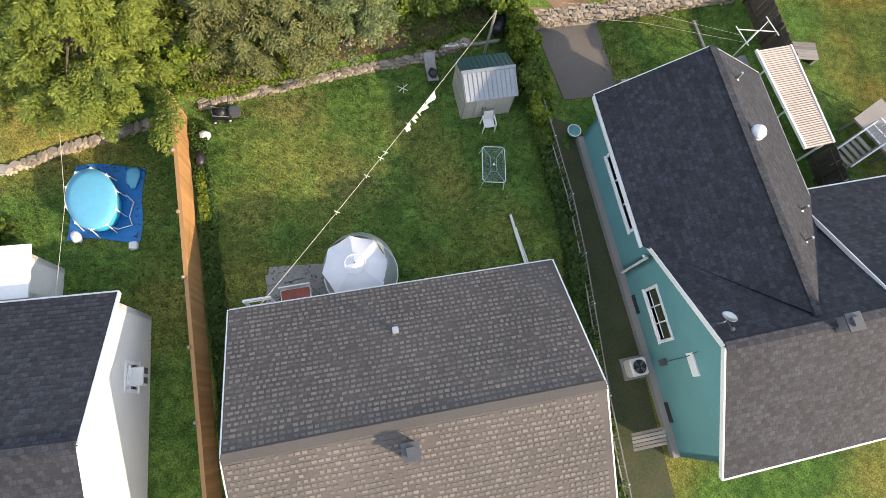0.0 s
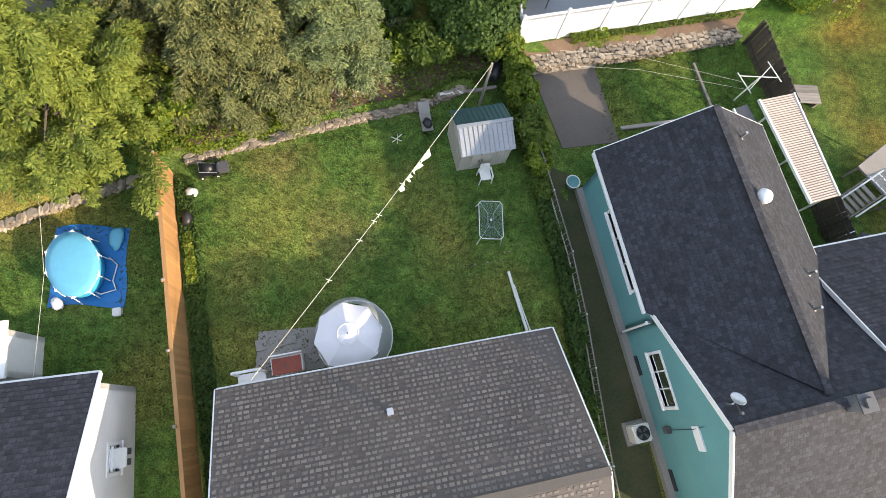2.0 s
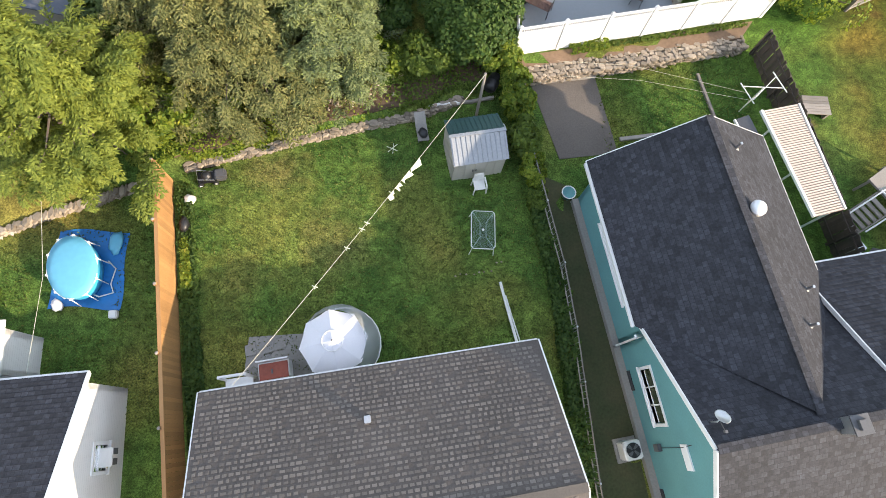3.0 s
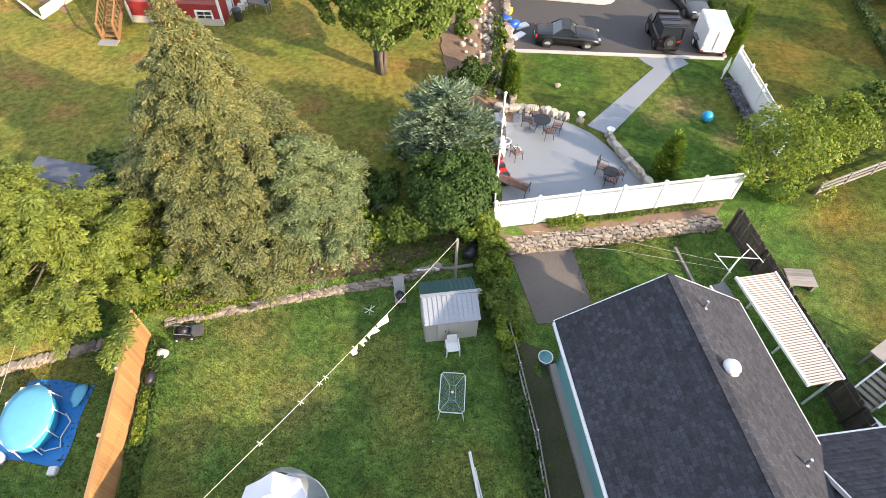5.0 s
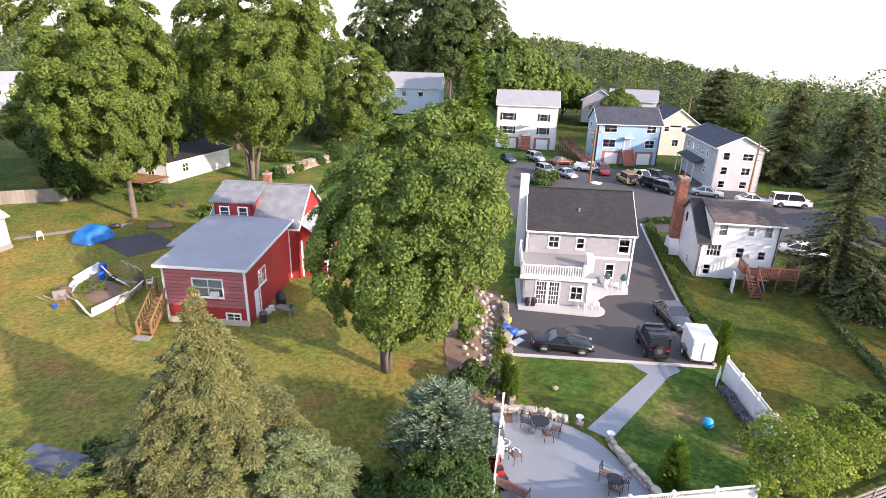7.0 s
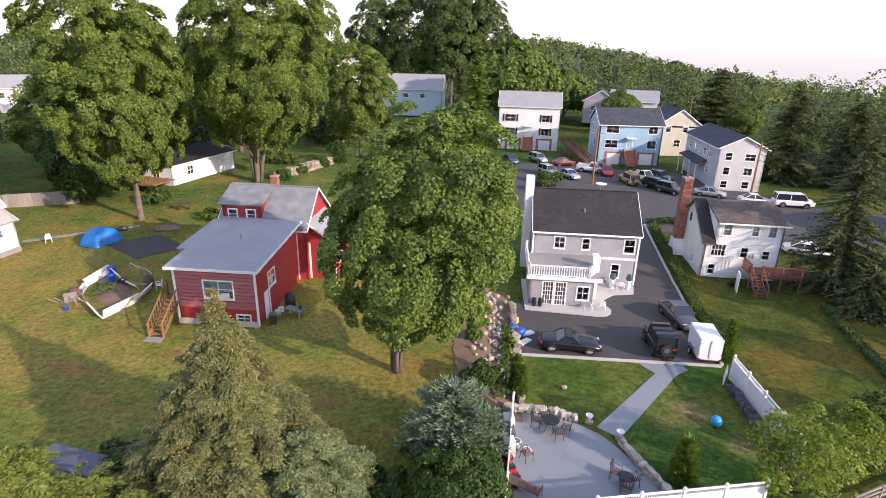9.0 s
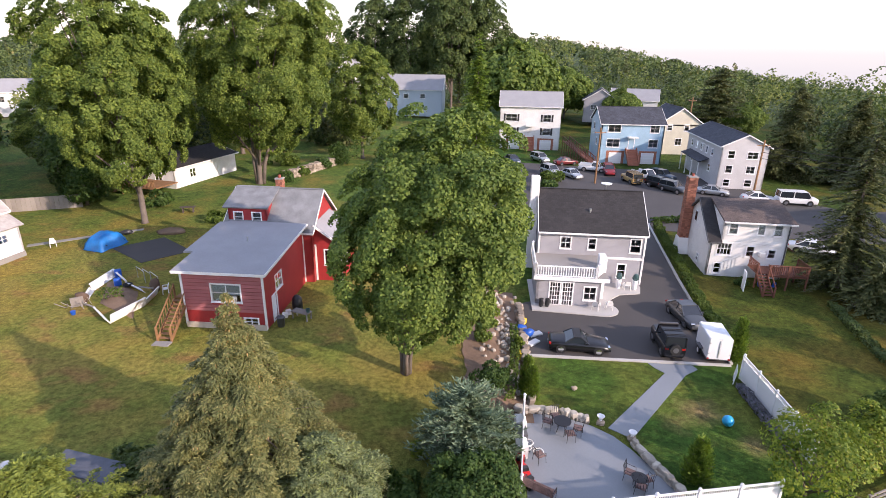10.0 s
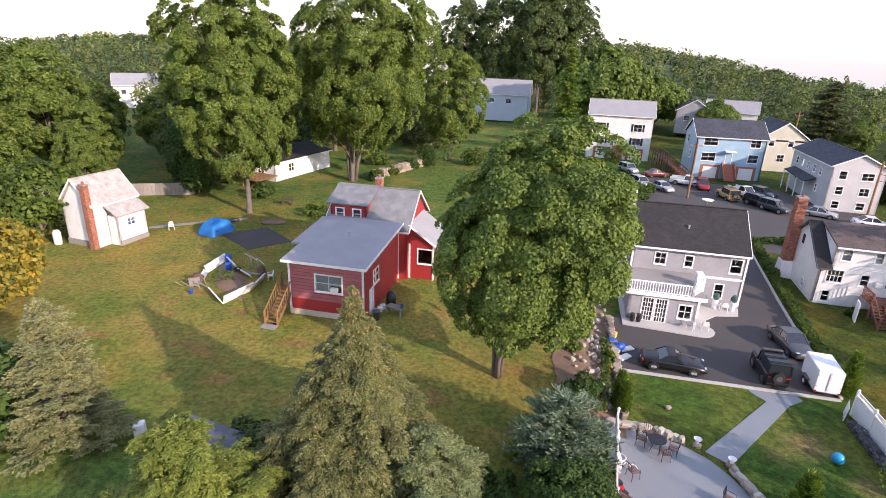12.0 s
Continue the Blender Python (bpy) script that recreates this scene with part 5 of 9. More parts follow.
part("backrest", Geo().slab([(-0.24, 0.2, 0.32), (0.24, 0.2, 0.32), (0.24, 0.62, 0.62), (-0.24, 0.62, 0.62)], 0.04), CONCRETE, ch)
for x in (-0.2, 0.2):
    for y in (-0.5, 0.3):
        part("leg", Geo().box((x, y, 0.15), (0.04, 0.04, 0.3)), DARK_GREY, ch)
solo("dark_roll", Geo().rock((0, 0, 0.12), (0.42, 0.5, 0.25), 15, 9), BLACK_PLASTIC, "dark folded bundle lying on the lounger", "bundle", (0.56, 14.0, 0.32), 20, smooth=True)
for k, (x, y, t, w) in enumerate(((1.5, 15.55, 8, 1.5), (2.2, 15.75, 3, 1.3), (3.3, 15.9, 12, 1.0))):
    solo("timber_plank", Geo().box((0, 0, 0.07), (w, 0.14, 0.13)), OLD_WOOD if k else WHITE, "weathered timber plank stacked behind the shed", "plank", (x, y, ground_z(x, y) + 0.02 + 0.12 * (k == 0)), t, "planks", bevel=0.01)
br = thing("black_barrel", "black plastic barrel lying on its side", "barrel", (3.7, 16.5, 0.2), 62)
part("barrel_body", Geo().tube([(-0.4, 0, 0.3), (-0.3, 0, 0.3), (0, 0, 0.3), (0.3, 0, 0.3), (0.4, 0, 0.3)], [0.25, 0.29, 0.31, 0.29, 0.25], 16), BLACK_PLASTIC, br, smooth=True)
part("band", Geo().tube([(-0.03, 0, 0.3), (0.03, 0, 0.3)], 0.32, 16), BLACK_METAL, br)
solo("white_bucket", Geo().lathe([(0.12, 0), (0.16, 0.28), (0.17, 0.3), (0.14, 0.29), (0.11, 0.04)], (0, 0, 0), 14), WHITE_PLASTIC, "white plastic bucket behind the shed", "bucket", (4.0, 14.4, 0))
solo("pale_stick_pile", Geo().beam((-0.2, -0.15, 0.04), (0.2, 0.2, 0.07), 0.03, 0.03).beam((-0.25, 0.1, 0.05), (0.2, -0.1, 0.05), 0.03, 0.03).beam((0, -0.25, 0.08), (0.05, 0.25, 0.05), 0.025, 0.025), CLOTH, "pale broken sticks lying on the lawn", "sticks", (-0.75, 13.45, 0))
r = random.Random(9)
for k in range(9):
    x, y = 1.72 + 0.24 * k + r.uniform(-0.05, 0.05), 7.75 + 0.03 * k + (0.35 if k > 6 else 0) + r.uniform(-0.05, 0.05)
    solo("edging_stone", Geo().rock((0, 0, 0.03), (0.1, 0.08, 0.07), 200 + k), STONE, "small pale stone in a row on the lawn", "stone", (x, y, 0), 0, "row of edging stones")

# ---- beside the teal house ----
ac = thing("air_conditioner", "beige outdoor air conditioner with round black fan grille", "air conditioner", (7.75, 1.0, 0), 8.5)
part("pad", Geo().box((0, 0, 0.05), (0.85, 0.85, 0.1)), CONCRETE, ac)
part("casing", Geo().box((0, 0, 0.42), (0.66, 0.66, 0.64)), WHITE_PLASTIC, ac, bevel=0.05)
part("fan_well", Geo().lathe([(0.27, 0.0), (0.27, 0.012), (0.0, 0.012)], (0, 0, 0.742), 20), BLACK_METAL, ac)
for k in range(4):
    a = math.pi * k / 2 + 0.4
    part("fan_blade", Geo().slab([(0.05 * math.cos(a), 0.05 * math.sin(a), 0.765), (0.24 * math.cos(a), 0.24 * math.sin(a), 0.765), (0.24 * math.cos(a + 0.6), 0.24 * math.sin(a + 0.6), 0.775), (0.05 * math.cos(a + 1.0), 0.05 * math.sin(a + 1.0), 0.775)], 0.006), DARK_GREY, ac)
part("grille", Geo().tube([(0.27 * math.cos(a * math.pi / 10), 0.27 * math.sin(a * math.pi / 10), 0.78) for a in range(21)], 0.01, 5, caps=False), STEEL, ac)
pl = thing("tub_planter", "blue-green plastic tub at the house corner", "planter", (6.62, 11.2, 0), 0)
part("tub", Geo().lathe([(0.2, 0), (0.27, 0.38), (0.3, 0.4), (0.25, 0.39), (0.22, 0.3)], (0, 0, 0), 16), TEAL, pl, smooth=True)
part("rim", Geo().tube([(0.29 * math.cos(a * math.pi / 8), 0.29 * math.sin(a * math.pi / 8), 0.4) for a in range(17)], 0.025, 6, caps=False), WHITE_PLASTIC, pl)
dish = thing("satellite_dish", "grey satellite dish clamped to the shingle roof", "satellite dish", (8.35, 1.9, 5.12), 0)
dm = Matrix.Rotation(radians(-38), 4, "X")
g = Geo().lathe([(0.02, 0.0), (0.1, 0.015), (0.19, 0.05), (0.21, 0.065), (0.19, 0.06), (0.02, 0.015)], (0, 0, 0), 18, 1.0, 1.15)
g.v = [tuple(dm @ Vector(v) + Vector((0.08, 0.1, 0.55))) for v in g.v]
part("reflector", g, STEEL, dish, smooth=True)
part("mast", Geo().tube([(0, 0, 0), (0, 0, 0.4), (0.08, 0.08, 0.55)], 0.025, 8), STEEL, dish)
part("feed_arm", Geo().tube([(0.05, 0.1, 0.42), (0.0, -0.25, 0.72)], 0.015, 6).box((0.0, -0.26, 0.74), (0.08, 0.08, 0.1)), DARK_GREY, dish)
for k in range(5):
    solo("garden_board", Geo().beam((0, 0, 0.5), (1.15, 0.12, 0.85), 0.1, 0.03), OLD_WOOD, "pale weathered board leaning between fence and house", "board", (7.1, -1.95 + 0.13 * k, 0.1), 4, "leaning boards")

awn = thing("patio_awning", "cream and brown corrugated patio awning on posts", "awning", (14.2, 13.75, 0), -76)
AL, AW = 4.75, 1.85
for k in range(46):
    x = (k + 0.5) * AL / 46
    part("slat", Geo().slab([(x - 0.03, -0.02 - 0.1 * k / 46, 2.66), (x + 0.03, -0.02 - 0.1 * k / 46, 2.66), (x + 0.03, AW - 0.45 * k / 46, 2.5), (x - 0.03, AW - 0.45 * k / 46, 2.5)], 0.03), AWNING, awn)
part("underlay", Geo().slab([(0, 0, 2.63), (AL, -0.1, 2.63), (AL, AW - 0.47, 2.47), (0, AW - 0.02, 2.47)], 0.02), AWNING_LINE, awn)
part("house_rail", Geo().beam((0, -0.04, 2.68), (AL, -0.14, 2.68), 0.1, 0.12), WHITE, awn)
part("outer_rail", Geo().beam((0, AW + 0.02, 2.48), (AL, AW - 0.42, 2.48), 0.08, 0.1), WHITE, awn)
for x in (0.15, AL / 2, AL - 0.15):
    part("post", Geo().box((x, AW - 0.1 - 0.42 * x / AL, 1.22), (0.08, 0.08, 2.44)), WHITE, awn)
door = thing("door_canopy", "dark ribbed canopy over the side door", "canopy", (13.75, 13.6, 0), -76)
part("canopy_sheet", Geo().slab([(-0.05, -0.55, 2.35), (0.95, -0.55, 2.35), (0.95, 0.0, 2.5), (-0.05, 0.0, 2.5)], 0.05), DARK_GREY, door)
part("rim", Geo().beam((-0.05, -0.57, 2.35), (0.95, -0.57, 2.35), 0.06, 0.1), WHITE, door)
for x in (0.0, 0.9):
    part("bracket", Geo().beam((x, -0.5, 2.3), (x, 0.02, 1.8), 0.05, 0.05), WHITE, door)
    part("post", Geo().box((x, 0.0, 1.2), (0.06, 0.06, 2.4)), WHITE, door)
tee = thing("clothes_post", "white metal clothes post with two crossed arms", "clothes post", (15.2, 15.4, 0), -70)
part("post", Geo().tube([(0, 0, 0), (0, 0, 1.85)], 0.035, 8), WHITE, tee)
for y in (-0.85, 0.85):
    part("arm", Geo().beam((-0.55, y, 1.85), (0.55, y, 1.85), 0.035, 0.035), WHITE, tee)
part("brace", Geo().beam((-0.4, -0.85, 1.82), (0.3, 0.85, 1.82), 0.03, 0.03), WHITE, tee)
part("brace", Geo().beam((0.4, -0.85, 1.82), (-0.3, 0.85, 1.82), 0.03, 0.03), WHITE, tee)
part("rope", Geo().tube([(0.0, -0.85, 1.88), (-3.0, -5.0, 1.8), (-4.2, -8.0, 1.9)], 0.006, 5), ROPE, tee)
part("rope", Geo().tube([(0.4, -0.85, 1.88), (-2.2, -5.0, 1.8), (-3.4, -8.0, 1.9)], 0.006, 5), ROPE, tee)
solo("edging_log", Geo().beam((9.3, 13.9, 0.06), (13.9, 14.5, 0.06), 0.18, 0.14), OLD_WOOD, "grey timber edging across the lawn", "edging", kind="structure", bevel=0.02)
solo("edging_log", Geo().beam((13.55, 17.4, 0.05), (13.95, 14.9, 0.05), 0.15, 0.12), OLD_WOOD, "grey timber edging across the lawn", "edging", kind="structure", bevel=0.02)
wb = thing("timber_platform", "low grey timber platform by the dark fence", "platform", (18.7, 15.5, 0), -3)
for k in range(7):
    part("plank", Geo().box((0, -0.42 + 0.14 * k, 0.4), (1.25, 0.125, 0.04)), OLD_WOOD, wb)
for x in (-0.5, 0.5):
    part("bearer", Geo().box((x, 0, 0.19), (0.1, 0.95, 0.38)), OLD_WOOD, wb)

# ---- neighbour beyond the dark fence: deck steps and a white house ----
east = thing("white_neighbour_house", "white house with a dark shingle roof beyond the fence", "house", (19.2, 7.2, 0), 8.5)
body(east, 0.5, 8, -8, 0, 0, 3.0, WHITE_SIDING, {"N": [(4.5, 1.0, 1.2, 1.1, "pair"), (1.5, 1.0, 1.0, 1.1, "hung")], "W": [(2.5, 1.0, 1.0, 1.2, "hung")]})
gable_ends(east, "x", 0.5, 8, -8, 0, 3.0, 4.9, WHITE_SIDING)
gable_roof(east, "x", 0.5, 8, -8, 0, 3.05, 5.0, DARK_ROOF, 0.35, 0.25)
st = thing("deck_steps", "grey wooden steps with a white lattice gate", "steps", (18.5, 9.5, 0), 32)
for k in range(7):
    part("tread", Geo().box((0.18 + k * 0.22, 0, 0.16 + k * 0.12), (0.2, 0.9, 0.05)), OLD_WOOD, st)
for y in (-0.48, 0.48):
    part("stringer", Geo().beam((0, y, 0.1), (1.75, y, 1.05), 0.05, 0.2), OLD_WOOD, st)
    part("handrail", Geo().beam((0, y, 0.95), (1.75, y, 1.9), 0.06, 0.08), WHITE, st)
gate = part("gate_frame", Geo().box((1.9, 0, 1.95), (0.06, 1.0, 0.06)).box((1.9, 0, 1.1), (0.06, 1.0, 0.06)).box((1.9, -0.5, 1.5), (0.06, 0.06, 0.9)).box((1.9, 0.5, 1.5), (0.06, 0.06, 0.9)), WHITE, st)
for k in range(2):
    part("gate_bar", Geo().box((1.9, -0.17 + 0.34 * k, 1.5), (0.04, 0.04, 0.85)), WHITE, gate)
part("gate_bar", Geo().box((1.9, 0, 1.52), (0.04, 0.95, 0.04)), WHITE, gate)
part("platform", Geo().box((2.9, 0, 1.0), (2.0, 2.2, 0.1)), OLD_WOOD, st)
for x, y in ((2.0, -1.0), (3.8, -1.0), (2.0, 1.0), (3.8, 1.0)):
    part("platform_post", Geo().box((x, y, 0.5), (0.1, 0.1, 1.0)), OLD_WOOD, st)
solo("covered_mound", Geo().rock((0, 0, 0.2), (1.1, 0.8, 0.5), 41, 9), DARK_GREY, "dark heap of covered garden equipment", "heap", (19.6, 8.2, 0), 20)
solo("grey_crate", Geo().box((0, 0, 0.25), (0.6, 0.5, 0.5)), STEEL, "grey metal crate beside the steps", "crate", (18.7, 8.6, 0), 30, bevel=0.03)


# ---- red house across the back lawn ----
red = thing("red_house", "red board house with pale grey roofs and white trim", "house", (-12.5, 34.85, 1.0), -2)
front_holes = {"S": [(2.2, 2.25, 2.15, 1.3, "pair"), (4.5, 0.35, 0.95, 0.55, "pair")], "E": [(1.4, 0.1, 0.85, 2.0, "door"), (2.3, 2.3, 1.2, 1.1, "pair")], "W": [(1.5, 2.0, 0.9, 2.0, "door")]}
body(red, -6.1, 0, 0, 9, 0, 4.6, RED_PAINT, front_holes)
part("foundation", Geo().box((-3.05, -0.04, 0.22), (6.14, 0.12, 0.44)), CREAM_WALL, red)
part("roof", Geo().slab([(-6.5, -0.45, 4.7), (0.4, -0.45, 4.7), (0.4, 9.2, 5.45), (-6.5, 9.2, 5.45)], 0.16), GREY_ROOF, red)
part("roof", Geo().slab([(-7.3, 2.8, 4.9), (-6.5, 2.8, 4.95), (-6.5, 9.0, 5.43), (-7.3, 9.0, 5.38)], 0.14), GREY_ROOF, red)
part("fascia", Geo().box((-3.05, -0.48, 4.58), (6.95, 0.05, 0.2)), WHITE, red)
part("rake_board", Geo().beam((0.43, -0.45, 4.6), (0.43, 9.2, 5.35), 0.05, 0.2), WHITE, red)
for x, y in ((-6.1, -0.03), (0.0, -0.03), (0.03, 0.0), (0.03, 8.9)):
    part("corner_board", Geo().box((x, y, 2.35), (0.16 if y < 0 else 0.06, 0.06 if y < 0 else 0.16, 4.5)), WHITE, red)
pipe_vent(red, -3.1, 5.0, 5.05, 0.5, 0.05)
s = Side((-6.1, 0), (0, 0), 0)
for k in range(11):
    z = 1.4 + k * 0.285
    for a, b in (((0.1, 6.0),) if not 1.98 < z + 0.15 < 3.8 else ((0.1, 2.08), (4.47, 6.0))):
        g = Geo()
        s.box(g, a, b, z, z + 0.25, 0.0, 0.04 + 0.006 * (k % 2))
        part("clapboard", g, RED_BOARD, red)
g = Geo()
s.box(g, 3.5, 4.05, 2.28, 2.65, -0.05, 0.3)
part("window_unit", g, WHITE_PLASTIC, red, bevel=0.02)
BLIND = surface("pale_window_blind", (0.50, 0.55, 0.57), 0.8, vary=0.06, coarse=2, fine=30, bump=0.1)
g = Geo()
s.box(g, 2.2, 4.35, 2.7, 3.55, -0.14, -0.11)
part("window_blind", g, BLIND, red)
g = Geo()
s.box(g, 2.2, 3.4, 2.25, 2.7, -0.14, -0.11)
part("window_blind", g, BLIND, red)
body(red, -6.9, 0.8, 9.02, 16, 0, 4.6, RED_PAINT, {"E": [(5.6, 2.6, 1.0, 1.2, "hung")]})
gable_ends(red, "x", -6.9, 0.8, 9.02, 16, 4.6, 7.5, RED_PAINT)
gable_roof(red, "x", -6.9, 0.8, 9.02, 16, 4.75, 7.7, GREY_SHINGLE, 0.3, 0.25)
dor = {"S": [(0.55, 0.35, 0.7, 0.85, "hung"), (2.2, 0.35, 0.7, 0.85, "hung")]}
body(red, -6.75, -3.3, 9.6, 12.6, 4.9, 6.6, RED_PAINT, dor)
part("dormer_roof", Geo().slab([(-7.1, 9.3, 6.65), (-3.05, 9.3, 6.65), (-3.05, 12.7, 7.78), (-7.1, 12.7, 7.78)], 0.12), GREY_SHINGLE, red)
body(red, 0.82, 3.2, 9.6, 14.2, 0, 3.4, RED_PAINT, {"S": [(0.9, 1.6, 1.3, 1.3, "picture")], "E": [(1.0, 1.4, 1.0, 1.2, "hung")]})
part("wing_roof", Geo().slab([(0.85, 9.3, 5.3), (3.55, 9.3, 3.4), (3.55, 14.6, 3.4), (0.85, 14.6, 5.3)], 0.13), GREY_ROOF, red)
g = Geo()
g.add([(0.82, 9.62, 3.4), (3.2, 9.62, 3.4), (0.82, 9.62, 5.1), (0.82, 9.8, 3.4), (3.2, 9.8, 3.4), (0.82, 9.8, 5.1)], ((0, 1, 2), (5, 4, 3), (0, 3, 4, 1), (1, 4, 5, 2), (2, 5, 3, 0)))
part("gable", g, RED_PAINT, red)
part("rake_board", Geo().beam((0.85, 9.28, 5.22), (3.55, 9.28, 3.32), 0.05, 0.18), WHITE, red)
for x in (0.9, 3.16):
    part("corner_board", Geo().box((x, 9.57, 1.7), (0.16, 0.06, 3.4)), WHITE, red)
brick_chimney(red, -3.2, 13.1, 6.6, 8.4, 0.6, 0.6)
stair = thing("side_stairs", "tan wooden stairs with railings up to a side door", "stairs", (-19.15, 32.6, 1.0), -2)
for k in range(10):
    part("tread", Geo().box((0, 0.3 + k * 0.27, 0.2 + k * 0.2), (0.95, 0.27, 0.045)), STAIR_WOOD, stair)
for x in (-0.52, 0.52):
    part("stringer", Geo().beam((x, 0.1, 0.1), (x, 3.0, 2.1), 0.05, 0.26), STAIR_WOOD, stair)
    part("handrail", Geo().beam((x, 0.1, 1.05), (x, 3.0, 3.1), 0.06, 0.1), STAIR_WOOD, stair)
    for k in range(9):
        part("baluster", Geo().box((x, 0.25 + k * 0.33, 0.7 + k * 0.235), (0.04, 0.04, 0.85)), STAIR_WOOD, stair)
    for y, h in ((0.1, 1.15), (3.0, 3.2)):
        part("post", Geo().box((x, y, h / 2), (0.1, 0.1, h)), STAIR_WOOD, stair)
part("landing", Geo().box((0, 3.6, 2.05), (1.1, 1.2, 0.1)), STAIR_WOOD, stair)
part("footing", Geo().box((0, -0.25, 0.04), (1.2, 0.6, 0.08)), CONCRETE, stair)

# things along the red house
gr = thing("covered_grill", "barbecue grill under a black cover", "grill", (-11.3, 38.4, 1.0), -2)
part("cover", Geo().lathe([(0.42, 0.0), (0.45, 0.6), (0.4, 1.0), (0.2, 1.25), (0.05, 1.28)], (0, 0, 0), 10, 1.0, 0.8), BLACK_PLASTIC, gr, smooth=True)
tb = thing("work_table", "weathered wooden work table on the lawn", "table", (-10.5, 36.9, 1.0), -20)
part("tabletop", Geo().box((0, 0, 0.62), (1.5, 0.7, 0.06)), OLD_WOOD, tb)
for x in (-0.65, 0.65):
    for y in (-0.28, 0.28):
        part("leg", Geo().box((x, y, 0.3), (0.08, 0.08, 0.6)), OLD_WOOD, tb)
solo("green_bucket", Geo().lathe([(0.12, 0), (0.17, 0.3), (0.14, 0.29), (0.1, 0.03)], (0, 0, 0), 12), SHED_GREEN, "green plastic bucket on the work table", "bucket", (-9.95, 36.75, 1.65))
solo("dustbin", Geo().lathe([(0.26, 0), (0.3, 0.7), (0.32, 0.72), (0.28, 0.8), (0.05, 0.84)], (0, 0, 0), 14), DARK_GREY, "dark grey plastic dustbin beside the wall", "dustbin", (-11.7, 35.6, 1.0), smooth=True)
for k in range(3):
    solo("pale_box", Geo().box((0, 0, 0.2), (0.4, 0.35, 0.4)), WHITE_PLASTIC, "pale plastic box stacked by the door", "box", (-11.95 + 0.1 * k, 36.5 + 0.5 * k, 1.0), 15 * k, "boxes by the door", bevel=0.02)
boat = thing("raised_bed_boat", "broken white boat hull used as a plant bed", "boat", (-26.7, 39.3, 1.0), 0)
HULL = [((2.1, -4.3), (3.0, -1.2), 0.75, WHITE), ((3.0, -1.2), (2.75, 1.1), 0.62, WHITE), ((-0.2, -2.3), (2.1, -4.3), 0.4, WHITE), ((-0.6, 2.6), (-3.0, 4.7), 0.55, WHITE), ((-3.0, 4.7), (-2.9, 1.2), 0.6, WHITE), ((-2.9, 1.2), (-2.0, -1.1), 0.35, WHITE), ((-0.6, 2.6), (1.6, 1.2), 0.35, WHITE)]
for k, ((xa, ya), (xb, yb), h, mat) in enumerate(HULL):
    d = Vector((xb - xa, yb - ya, 0)).normalized()
    out = Vector((d.y, -d.x, 0)) * (0.22 if k != 3 else -0.22)
    a, b = Vector((xa, ya, 0)), Vector((xb, yb, 0))
    up = Vector((0, 0, h))
    rows = [a, b, b + up * 0.6 + out * 0.7, a + up * 0.55 + out * 0.7, a + up + out, b + up * 1.05 + out]
    thick = Vector((-out.x, -out.y, 0)).normalized() * 0.07
    pts = rows + [p + thick for p in rows]
    part("hull_plank", Geo().add(pts, ((0, 1, 2, 3), (3, 2, 5, 4), (7, 6, 9, 8), (8, 9, 10, 11), (4, 5, 11, 10), (0, 3, 9, 6), (3, 4, 10, 9), (1, 7, 8, 2), (2, 8, 11, 5), (0, 6, 7, 1))), mat, boat)
    part("gunwale", Geo().beam(a + up + out, b + up * 1.05 + out, 0.12, 0.06), mat, boat)
soil = Geo()
for j in range(9):
    for i in range(9):
        u, w = i / 8 * 2 - 1, j / 8 * 2 - 1
        x, y = 0.1 + 2.1 * u - 1.2 * w, 0.1 - 1.2 * u + 2.4 * w
        soil.v.append((x, y, 0.3 * (1 - max(abs(u), abs(w)) ** 3) + 0.12 * noise.noise((x, y, 8)) + 0.02))
soil.f = [(j * 9 + i, j * 9 + i + 1, (j + 1) * 9 + i + 1, (j + 1) * 9 + i) for j in range(8) for i in range(8)]
part("soil", soil, DIRT, boat, smooth=True)
part("rib", Geo().beam((-0.4, -2.2, 0.2), (-2.2, -1.4, 0.25), 0.1, 0.1), OLD_WOOD, boat)
part("rib", Geo().beam((0.9, 1.6, 0.35), (2.6, 0.9, 0.6), 0.1, 0.1), OLD_WOOD, boat)
r = random.Random(44)
for k in range(9):
    x, y = -28.9 + r.uniform(-0.7, 0.9), 37.6 + r.uniform(-0.6, 0.8)
    solo("bed_stick", Geo().beam((0, 0, 0.05), (r.uniform(-0.6, 0.6), r.uniform(-0.6, 0.6), r.uniform(0.3, 0.9)), 0.05, 0.04), OLD_WOOD, "grey old stick leaning at the bed's end", "stick", (x, y, 1.0), 0, "sticks by the bed")
solo("scrap_board", Geo().box((0, 0, 0.4), (0.9, 0.08, 0.8)), OLD_WOOD, "weathered board standing at the bed's end", "board", (-28.9, 37.6, 1.0), 35)
solo("blue_pot", Geo().lathe([(0.14, 0), (0.2, 0.3), (0.16, 0.3)], (0, 0, 0), 10), BLUE_PLASTIC, "small blue plastic pot on the grass", "pot", (-28.3, 36.2, 1.0))
for k, (x, y) in enumerate(((-1.8, 0.3), (-2.4, -0.2))):
    solo("blue_barrel", Geo().lathe([(0.27, 0), (0.3, 0.1), (0.3, 0.6), (0.27, 0.7), (0.05, 0.7)], (0, 0, 0), 14), BLUE_PLASTIC, "bright blue plastic barrel in the boat bed", "barrel", (-29.3 + 1.5 * k, 43.6 - 2.4 * k, 1.0 + 0.25 * k), 0, "blue barrels", smooth=True)
t = thing("old_tyre", "black car tyre lying in the boat bed", "tyre", (-27.0, 41.3, 1.25), 0)
